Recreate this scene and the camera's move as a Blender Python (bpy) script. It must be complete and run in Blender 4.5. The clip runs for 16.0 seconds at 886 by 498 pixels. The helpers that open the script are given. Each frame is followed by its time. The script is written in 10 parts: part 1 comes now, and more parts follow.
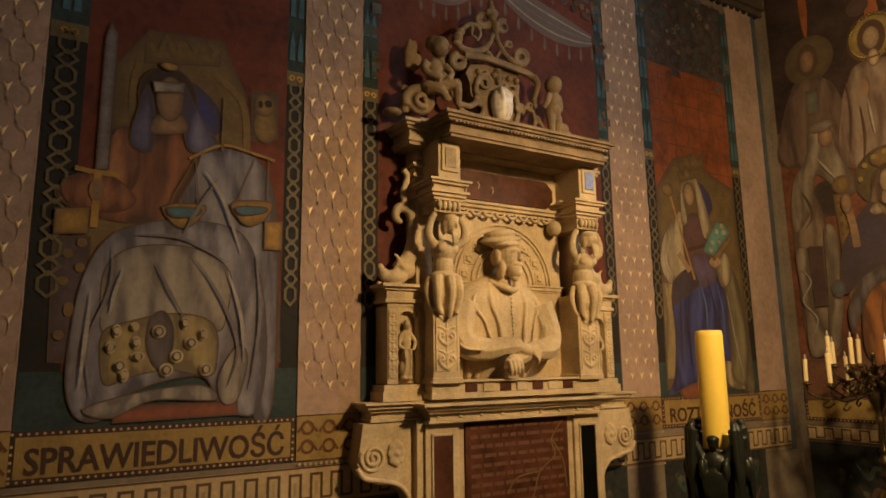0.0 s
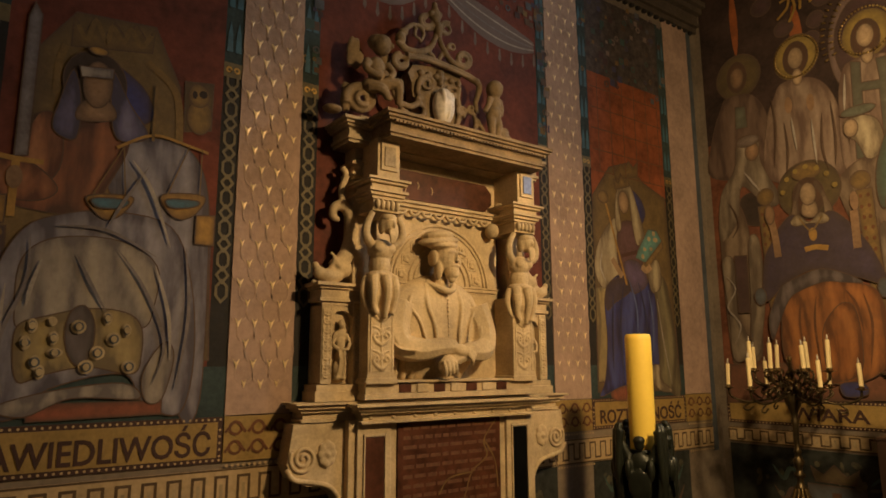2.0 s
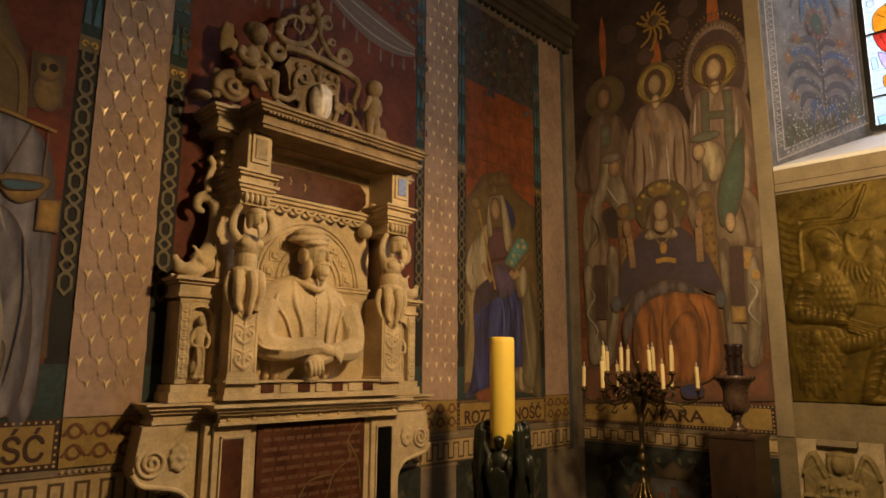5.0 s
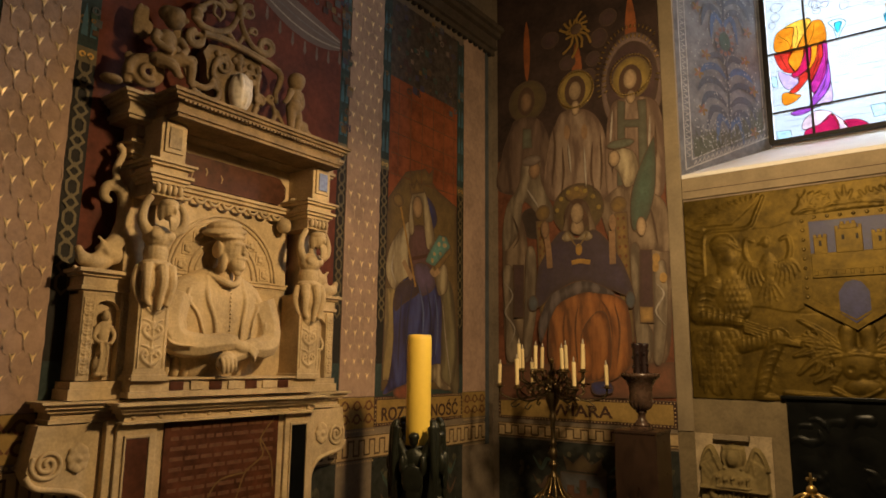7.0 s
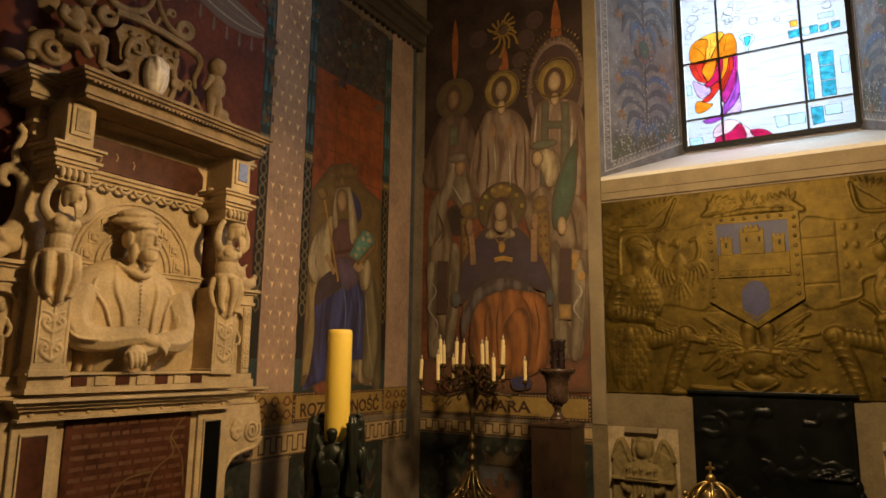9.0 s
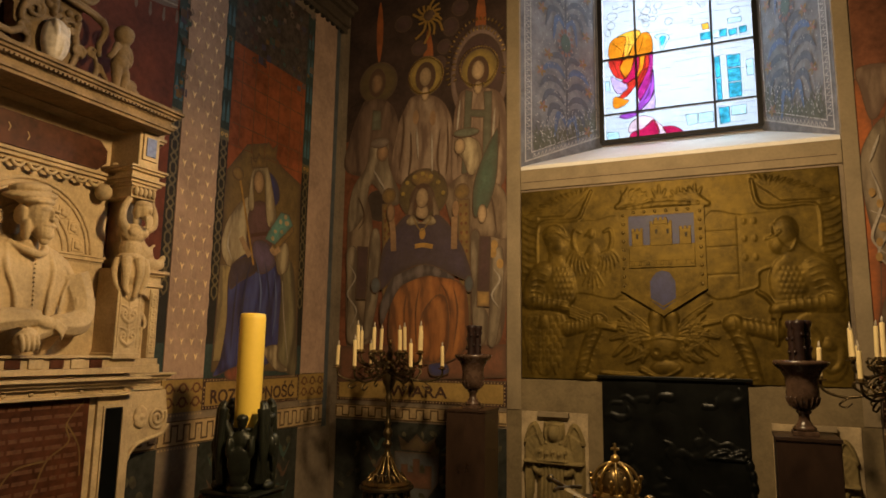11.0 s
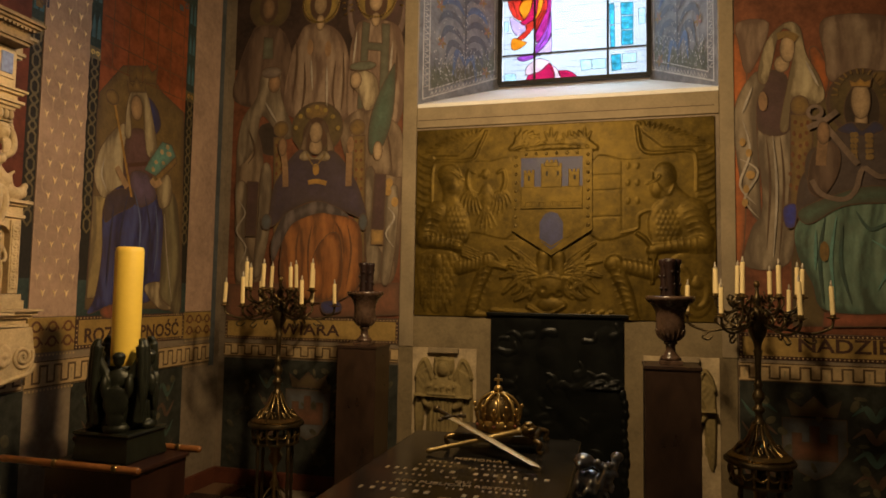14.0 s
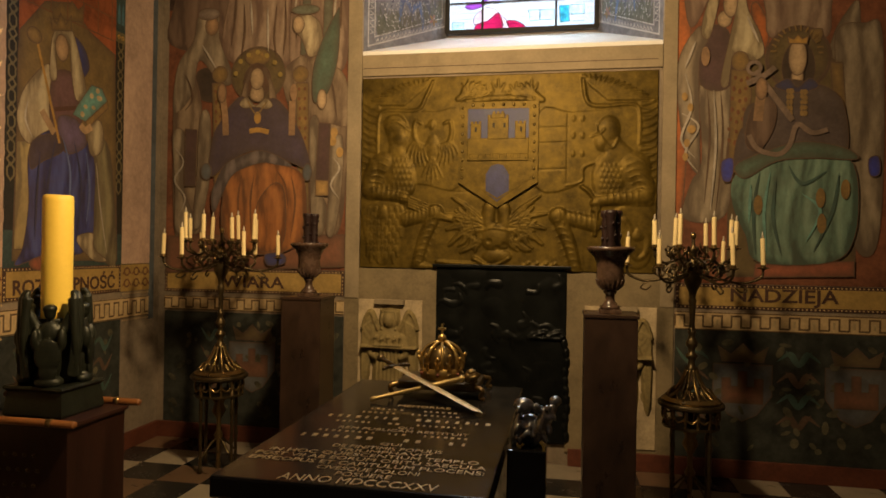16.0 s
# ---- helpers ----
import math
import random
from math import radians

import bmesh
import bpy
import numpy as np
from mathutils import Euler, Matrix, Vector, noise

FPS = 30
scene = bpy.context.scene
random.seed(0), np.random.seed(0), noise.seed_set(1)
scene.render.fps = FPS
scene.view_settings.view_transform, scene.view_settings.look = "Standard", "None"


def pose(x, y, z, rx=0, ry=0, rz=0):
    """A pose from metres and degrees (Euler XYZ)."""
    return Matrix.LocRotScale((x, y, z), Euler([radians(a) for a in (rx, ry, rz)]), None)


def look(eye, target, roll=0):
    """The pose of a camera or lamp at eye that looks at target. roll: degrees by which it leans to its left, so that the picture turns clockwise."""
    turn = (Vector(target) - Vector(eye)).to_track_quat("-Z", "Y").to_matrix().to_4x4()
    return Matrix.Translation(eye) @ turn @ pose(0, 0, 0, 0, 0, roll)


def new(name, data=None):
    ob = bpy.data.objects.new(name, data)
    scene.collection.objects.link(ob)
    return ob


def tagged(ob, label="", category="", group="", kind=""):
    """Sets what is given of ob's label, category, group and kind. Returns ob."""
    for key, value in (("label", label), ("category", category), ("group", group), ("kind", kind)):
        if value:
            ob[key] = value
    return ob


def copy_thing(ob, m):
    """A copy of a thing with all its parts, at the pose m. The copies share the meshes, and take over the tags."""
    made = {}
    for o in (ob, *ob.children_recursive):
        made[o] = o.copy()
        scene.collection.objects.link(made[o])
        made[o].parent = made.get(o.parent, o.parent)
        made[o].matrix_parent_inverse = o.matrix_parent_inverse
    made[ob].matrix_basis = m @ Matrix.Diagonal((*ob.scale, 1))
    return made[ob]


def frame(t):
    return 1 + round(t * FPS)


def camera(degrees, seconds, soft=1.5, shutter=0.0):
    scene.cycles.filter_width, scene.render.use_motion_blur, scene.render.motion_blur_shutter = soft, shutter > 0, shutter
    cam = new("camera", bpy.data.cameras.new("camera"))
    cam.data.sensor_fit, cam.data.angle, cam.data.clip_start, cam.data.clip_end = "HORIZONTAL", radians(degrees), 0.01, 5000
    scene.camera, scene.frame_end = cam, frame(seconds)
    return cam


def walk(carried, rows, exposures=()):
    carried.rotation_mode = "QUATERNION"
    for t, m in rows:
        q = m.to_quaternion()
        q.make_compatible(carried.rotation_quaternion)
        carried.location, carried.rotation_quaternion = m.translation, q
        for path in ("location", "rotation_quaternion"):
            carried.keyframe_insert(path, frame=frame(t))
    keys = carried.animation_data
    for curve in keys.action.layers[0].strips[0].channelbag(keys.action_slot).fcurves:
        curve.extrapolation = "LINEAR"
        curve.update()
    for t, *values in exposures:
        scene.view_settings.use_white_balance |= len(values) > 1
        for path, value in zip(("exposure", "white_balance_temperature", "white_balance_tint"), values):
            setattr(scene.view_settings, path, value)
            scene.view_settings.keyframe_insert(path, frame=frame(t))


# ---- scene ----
cam = camera(67.67, 16.0, soft=1.7)
walk(cam, [
    (0.0, pose(-0.081, -0.066, 1.702, 99.83, 0.75, 59.17)),
    (0.5, pose(-0.078, -0.059, 1.700, 99.88, 0.57, 58.34)),
    (1.0, pose(-0.076, -0.052, 1.697, 99.90, 0.46, 57.10)),
    (1.5, pose(-0.073, -0.045, 1.695, 99.91, 0.31, 55.78)),
    (2.0, pose(-0.070, -0.038, 1.693, 99.97, 0.19, 54.05)),
    (2.5, pose(-0.068, -0.031, 1.690, 100.03, 0.12, 52.44)),
    (3.0, pose(-0.065, -0.024, 1.688, 100.09, -0.01, 50.56)),
    (3.5, pose(-0.062, -0.017, 1.685, 100.10, -0.06, 48.93)),
    (4.0, pose(-0.060, -0.010, 1.683, 100.14, -0.15, 47.04)),
    (6.5, pose(-0.022, -0.004, 1.694, 99.94, -0.48, 38.27)),
    (7.0, pose(-0.015, -0.003, 1.696, 99.83, -0.56, 36.65)),
    (7.5, pose(-0.007, -0.001, 1.698, 99.70, -0.59, 35.01)),
    (8.0, pose(0.000, 0.000, 1.700, 99.58, -0.62, 33.46)),
    (8.5, pose(0.005, 0.009, 1.695, 99.55, -0.60, 32.01)),
    (9.0, pose(0.010, 0.017, 1.690, 99.58, -0.63, 30.32)),
    (11.5, pose(0.034, 0.060, 1.664, 98.19, -0.85, 21.88)),
    (12.0, pose(0.039, 0.068, 1.658, 97.40, -0.87, 20.13)),
    (12.5, pose(0.044, 0.074, 1.653, 96.52, -0.84, 18.63)),
    (13.0, pose(0.048, 0.079, 1.647, 95.59, -0.86, 17.27)),
    (13.5, pose(0.053, 0.084, 1.641, 94.71, -0.91, 16.01)),
    (14.0, pose(0.057, 0.090, 1.636, 93.89, -0.90, 14.86)),
    (14.5, pose(0.061, 0.095, 1.630, 92.91, -0.90, 13.73)),
    (15.0, pose(0.066, 0.100, 1.624, 91.88, -0.96, 12.50)),
    (15.5, pose(0.070, 0.106, 1.619, 91.01, -0.99, 11.46)),
    (16.0, pose(0.075, 0.111, 1.613, 90.05, -0.94, 10.43)),
], exposures=[(0.0, 0.03), (2.0, -0.16), (4.0, -0.20), (6.5, -0.30), (9.0, -0.33), (12.5, -0.40), (14.0, -0.37), (15.0, -0.25), (16.0, 0.04)])

# ---- world and light ----
world = bpy.data.worlds.new("sky")
scene.world = world
world.use_nodes = True
wn = world.node_tree.nodes
sky = wn.new("ShaderNodeTexSky")
sky.sky_type = 'NISHITA'
sky.sun_disc = False
sky.sun_elevation = radians(35)
sky.sun_rotation = radians(200)
wn["Background"].inputs[1].default_value = 0.10
world.node_tree.links.new(sky.outputs[0], wn["Background"].inputs[0])


def lamp(name, kind, m, power, colour, size, size_y=None):
    data = bpy.data.lights.new(name, kind)
    data.energy, data.color = power, colour
    if kind == 'AREA':
        data.shape, data.size, data.size_y = 'RECTANGLE', size, size_y or size
    elif kind == 'SUN':
        data.angle = size
    else:
        data.shadow_soft_size = size
    ob = new(name, data)
    ob.matrix_world = m
    return ob


# warm chandelier lamp in the middle of the chapel, above the view
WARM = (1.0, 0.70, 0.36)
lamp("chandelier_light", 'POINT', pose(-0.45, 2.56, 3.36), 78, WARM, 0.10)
# two unseen spots added beside it to brighten the monument and window walls
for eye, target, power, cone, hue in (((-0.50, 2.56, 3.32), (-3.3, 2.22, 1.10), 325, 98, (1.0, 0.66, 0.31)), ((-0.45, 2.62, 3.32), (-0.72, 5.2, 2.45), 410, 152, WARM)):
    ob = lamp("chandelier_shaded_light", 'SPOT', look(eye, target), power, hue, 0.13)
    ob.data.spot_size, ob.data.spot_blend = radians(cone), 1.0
# daylight behind the stained glass
lamp("window_daylight", 'AREA', pose(-0.35, 6.5, 4.9, -90, 0, 0), 235, (0.80, 0.90, 1.0), 1.6, 2.9)
lamp("sun", 'SUN', look((-3, -20, 16), (0, 5, 3)), 2.0, (1.0, 0.95, 0.88), radians(0.5))

# ---- tools ----
from mathutils.geometry import delaunay_2d_cdt

XL, YE, XR, YB, TOP = -3.312, 5.2, 2.57, -0.75, 6.3


def on_left(u, v, d=0.0):
    return Vector((XL + d, u, v))


def on_end(u, v, d=0.0):
    return Vector((u, YE - d, v))


def finish(bm, smooth=False):
    bmesh.ops.recalc_face_normals(bm, faces=bm.faces)
    me = bpy.data.meshes.new("mesh")
    bm.to_mesh(me)
    bm.free()
    if smooth:
        me.shade_smooth()
    return me


def part(name, bm, material, parent=None, label="", smooth=False, kind=""):
    me = finish(bm, smooth) if isinstance(bm, bmesh.types.BMesh) else bm
    if not me.materials:
        me.materials.append(material)
    ob = new(name, me)
    if parent is not None:
        ob.parent = parent
        if parent.type == 'EMPTY':
            ob.matrix_parent_inverse = Matrix.Translation(-parent.location)
    return tagged(ob, label=label, kind=kind)


def thing(name, label, category, base=(0, 0, 0), group="", kind=""):
    ob = tagged(new(name), label, category, group, kind)
    ob.empty_display_size = 0.1
    ob.location = base
    return ob


def box(bm, x0, x1, y0, y1, z0, z1, bevel=0.0):
    vs = [bm.verts.new(p) for p in ((x0, y0, z0), (x1, y0, z0), (x1, y1, z0), (x0, y1, z0),
                                    (x0, y0, z1), (x1, y0, z1), (x1, y1, z1), (x0, y1, z1))]
    fs = [bm.faces.new([vs[i] for i in q]) for q in ((3, 2, 1, 0), (4, 5, 6, 7), (0, 1, 5, 4), (1, 2, 6, 5), (2, 3, 7, 6), (3, 0, 4, 7))]
    if bevel:
        es = list({e for f in fs for e in f.edges})
        bmesh.ops.bevel(bm, geom=es, offset=bevel, segments=2, affect='EDGES', profile=0.6)
    return vs


def wall_box(bm, wall, u0, u1, v0, v1, d0, d1, bevel=0.0):
    a, b = wall(u0, v0, d0), wall(u1, v1, d1)
    box(bm, min(a.x, b.x), max(a.x, b.x), min(a.y, b.y), max(a.y, b.y), v0, v1, bevel)


def ell(bm, c, r, rot=(0, 0, 0), seg=14):
    m = Matrix.LocRotScale(Vector(c), Euler([radians(a) for a in rot]), Vector(r))
    bmesh.ops.create_uvsphere(bm, u_segments=seg, v_segments=max(6, seg * 2 // 3), radius=1, matrix=m)


def lathe(bm, profile, c=(0, 0, 0), seg=28):
    rings = []
    for r, z in profile:
        rings.append([bm.verts.new((c[0] + r * math.cos(2 * math.pi * k / seg), c[1] + r * math.sin(2 * math.pi * k / seg), c[2] + z)) for k in range(seg)])
    for a, b in zip(rings, rings[1:]):
        for k in range(seg):
            bm.faces.new((a[k], a[(k + 1) % seg], b[(k + 1) % seg], b[k]))
    for ring, z in ((rings[0], profile[0]), (rings[-1], profile[-1])):
        if z[0] > 1e-4:
            bm.faces.new(ring)


def curve_through(pts, steps=6, closed=False):
    pts = [Vector(p) for p in pts]
    n = len(pts)
    out = []
    spans = n if closed else n - 1
    for i in range(spans):
        if closed:
            p0, p1, p2, p3 = pts[(i - 1) % n], pts[i], pts[(i + 1) % n], pts[(i + 2) % n]
        else:
            p0, p1, p2, p3 = pts[max(i - 1, 0)], pts[i], pts[i + 1], pts[min(i + 2, n - 1)]
        for s in range(steps):
            t = s / steps
            out.append(0.5 * (2 * p1 + (p2 - p0) * t + (2 * p0 - 5 * p1 + 4 * p2 - p3) * t * t + (3 * p1 - 3 * p2 + p3 - p0) * t ** 3))
    if not closed:
        out.append(pts[-1])
    return out


def tube(bm, pts, r, seg=8, steps=5, smooth=True, taper=None):
    path = curve_through(pts, steps) if smooth else [Vector(p) for p in pts]
    rings, n = [], len(path)
    side = None
    for i, p in enumerate(path):
        way = (path[min(i + 1, n - 1)] - path[max(i - 1, 0)]).normalized()
        ref = side if side is not None else (Vector((0, 0, 1)) if abs(way.z) < 0.9 else Vector((1, 0, 0)))
        side = (ref - way * ref.dot(way)).normalized()
        up = way.cross(side)
        rr = r if taper is None else r + (taper - r) * i / (n - 1)
        rings.append([bm.verts.new(p + rr * (math.cos(2 * math.pi * k / seg) * side + math.sin(2 * math.pi * k / seg) * up)) for k in range(seg)])
    for a, b in zip(rings, rings[1:]):
        for k in range(seg):
            bm.faces.new((a[k], a[(k + 1) % seg], b[(k + 1) % seg], b[k]))
    bm.faces.new(rings[0])
    bm.faces.new(rings[-1])


def modelled(bm, wall, pts, d, smooth=True, reach=0.055):
    """A painted patch filled with small triangles; each corner knows how near the outline it lies, for the painter's modelling."""
    line = curve_through([(u, v, 0) for u, v in pts], 5, True) if smooth else [Vector((u, v, 0)) for u, v in pts]
    ring_ = [Vector((p.x, p.y)) for p in line]
    us, vs_ = [p.x for p in ring_], [p.y for p in ring_]
    size = max(0.013, min(0.022, 0.16 * math.sqrt((max(us) - min(us)) * (max(vs_) - min(vs_)))))
    dense = []
    for a, b in zip(ring_, ring_[1:] + ring_[:1]):
        n = max(1, int((b - a).length / size))
        dense += [a.lerp(b, k / n) for k in range(n)]
    grid = []
    nu, nv = int((max(us) - min(us)) / size), int((max(vs_) - min(vs_)) / size)
    for i in range(nu + 1):
        for j in range(nv + 1):
            grid.append(Vector((min(us) + (i + 0.5 * (j % 2)) * size, min(vs_) + j * size)))
    arr = np.array([(p.x, p.y) for p in dense])
    grid = [p for p in grid if np.min((arr[:, 0] - p.x) ** 2 + (arr[:, 1] - p.y) ** 2) > (0.5 * size) ** 2]
    n = len(dense)
    co, _, faces, *_ = delaunay_2d_cdt(dense + grid, [(k, (k + 1) % n) for k in range(n)], [], 1, 1e-5)
    layer, fold = bm.verts.layers.float.new("edge"), bm.verts.layers.float.new("fold")
    tu, tv, seed = (max(us) + min(us)) / 2, max(vs_) + 0.5 * (max(vs_) - min(vs_)), 7.0 * us[0] + 3.0 * vs_[0]
    reach = min(reach, 0.30 * min(max(us) - min(us), max(vs_) - min(vs_)))
    made = []
    for p in co:
        v = bm.verts.new(wall(p.x, p.y, d))
        v[layer] = min(1.0, float(np.sqrt(np.min((arr[:, 0] - p.x) ** 2 + (arr[:, 1] - p.y) ** 2))) / reach)
        a, r = math.atan2(p.x - tu, tv - p.y), math.hypot(p.x - tu, tv - p.y)
        w = r * a * 34 + 1.5 * math.sin(5.5 * r + seed) + 0.9 * math.sin(13 * p.x - 6 * p.y + seed)
        v[fold] = 0.5 + 0.33 * math.sin(w + seed) + 0.17 * math.sin(2.3 * w - 4 * r + 2 * seed)
        made.append(v)
    for f in faces:
        try:
            bm.faces.new([made[k] for k in f])
        except ValueError:
            pass
    for v in [v for v in made if not v.link_faces]:
        bm.verts.remove(v)


def flat(bm, wall, pts, d, smooth=True, steps=5):
    """A painted patch lying d in front of a wall, with its outline through the points."""
    line = curve_through([(u, v, 0) for u, v in pts], steps, True) if smooth else [Vector((u, v, 0)) for u, v in pts]
    vs = [bm.verts.new(wall(p.x, p.y, d)) for p in line]
    edges = [bm.edges.new((vs[i], vs[(i + 1) % len(vs)])) for i in range(len(vs))]
    bmesh.ops.triangle_fill(bm, use_beauty=True, edges=edges)


def oval(bm, wall, u, v, ru, rv, d, n=28, turn=0.0):
    c, s = math.cos(turn), math.sin(turn)
    vs = [bm.verts.new(wall(u + ru * math.cos(a) * c - rv * math.sin(a) * s, v + ru * math.cos(a) * s + rv * math.sin(a) * c, d))
          for a in (2 * math.pi * k / n for k in range(n))]
    bm.faces.new(vs)


def band(bm, wall, pts, w, d, closed=False, smooth=False, steps=5, taper=False):
    """A painted line of width w through the points; tapered: thin at both ends like a brush stroke."""
    full = w
    line = curve_through([(u, v, 0) for u, v in pts], steps, closed) if smooth else [Vector((u, v, 0)) for u, v in pts]
    n = len(line)
    rows = []
    for i, p in enumerate(line):
        a = line[(i - 1) % n] if closed or i else p
        b = line[(i + 1) % n] if closed or i < n - 1 else p
        if taper:
            w = full * (0.12 + 0.88 * math.sin(math.pi * i / (n - 1)))
        d1, d2 = (p - a), (b - p)
        d1 = d1.normalized() if d1.length > 1e-9 else d2.normalized()
        d2 = d2.normalized() if d2.length > 1e-9 else d1
        t = d1 + d2
        t = t.normalized() if t.length > 1e-6 else d1
        nrm = Vector((-t.y, t.x, 0))
        k = 1 / max(0.5, nrm.dot(Vector((-d1.y, d1.x, 0))))
        rows.append((bm.verts.new(wall(p.x + nrm.x * w / 2 * k, p.y + nrm.y * w / 2 * k, d)), bm.verts.new(wall(p.x - nrm.x * w / 2 * k, p.y - nrm.y * w / 2 * k, d))))
    for i in range(n if closed else n - 1):
        a, b = rows[i], rows[(i + 1) % n]
        bm.faces.new((a[0], a[1], b[1], b[0]))


def ring(bm, wall, u, v, r0, r1, d, n=28, squash=1.0):
    a = [(bm.verts.new(wall(u + r0 * math.cos(t), v + squash * r0 * math.sin(t), d)), bm.verts.new(wall(u + r1 * math.cos(t), v + squash * r1 * math.sin(t), d)))
         for t in (2 * math.pi * k / n for k in range(n))]
    for i in range(n):
        p, q = a[i], a[(i + 1) % n]
        bm.faces.new((p[0], q[0], q[1], p[1]))


def rect(bm, wall, u0, u1, v0, v1, d):
    bm.faces.new([bm.verts.new(wall(u, v, d)) for u, v in ((u0, v0), (u1, v0), (u1, v1), (u0, v1))])


def lettering(name, text, height, m, material, parent=None, width=None, depth=0.002, label="", bold=0.0):
    """Raised letters in the built-in font, centred on m, in its xy plane."""
    cu = bpy.data.curves.new("text", 'FONT')
    cu.body, cu.size, cu.align_x, cu.align_y, cu.extrude = text, height / 0.72, 'CENTER', 'CENTER', depth
    cu.resolution_u = 3
    cu.offset = bold
    tmp = bpy.data.objects.new("text", cu)
    scene.collection.objects.link(tmp)
    me = bpy.data.meshes.new_from_object(tmp.evaluated_get(bpy.context.evaluated_depsgraph_get()))
    xs = [v.co.x for v in me.vertices]
    ys = [v.co.y for v in me.vertices]
    sx = width / (max(xs) - min(xs)) if width else 1.0
    cx, cy = (max(xs) + min(xs)) / 2, (max(ys) + min(ys)) / 2
    me.transform(m @ Matrix.Diagonal((sx, 1, 1, 1)) @ Matrix.Translation((-cx, -cy, 0)))
    bpy.data.objects.remove(tmp)
    me.materials.clear()
    return part(name, me, material, parent, label)


# ---- materials ----
def modelling(nt, out):
    """The painter's rounding of a form: its colour deepens towards the drawn outline."""
    N, link = nt.nodes, nt.links.new
    at, mr, mix = N.new("ShaderNodeAttribute"), N.new("ShaderNodeMapRange"), N.new("ShaderNodeMix")
    at.attribute_name = "edge"
    link(at.outputs["Fac"], mr.inputs[0])
    mr.inputs[3].default_value, mr.inputs[4].default_value = 0.62, 0.0
    mix.data_type = 'RGBA'
    link(mr.outputs[0], mix.inputs["Factor"])
    link(out, mix.inputs["A"])
    mix.inputs["B"].default_value = (0.055, 0.036, 0.026, 1)
    return mix.outputs["Result"]


def ageing(nt, tc, out):
    """Soot and faded patches that run on over the whole painting."""
    N, link = nt.nodes, nt.links.new
    cloud, speck = N.new("ShaderNodeTexNoise"), N.new("ShaderNodeTexNoise")
    for node, s, det in ((cloud, 2.2, 7), (speck, 26.0, 5)):
        node.inputs["Scale"].default_value, node.inputs["Detail"].default_value = s, det
        node.inputs["Roughness"].default_value = 0.65
        link(tc.outputs["Object"], node.inputs["Vector"])
    add = N.new("ShaderNodeMath")
    add.operation = 'MULTIPLY_ADD'
    link(speck.outputs[0], add.inputs[0])
    add.inputs[1].default_value = 0.6
    link(cloud.outputs[0], add.inputs[2])
    mr = N.new("ShaderNodeMapRange")
    link(add.outputs[0], mr.inputs[0])
    mr.inputs[1].default_value, mr.inputs[2].default_value = 0.55, 1.0
    mr.inputs[3].default_value, mr.inputs[4].default_value = 0.0, 0.42
    mix = N.new("ShaderNodeMix")
    mix.data_type = 'RGBA'
    link(mr.outputs[0], mix.inputs["Factor"])
    link(out, mix.inputs["A"])
    mix.inputs["B"].default_value = (0.075, 0.052, 0.034, 1)
    return mix.outputs["Result"]


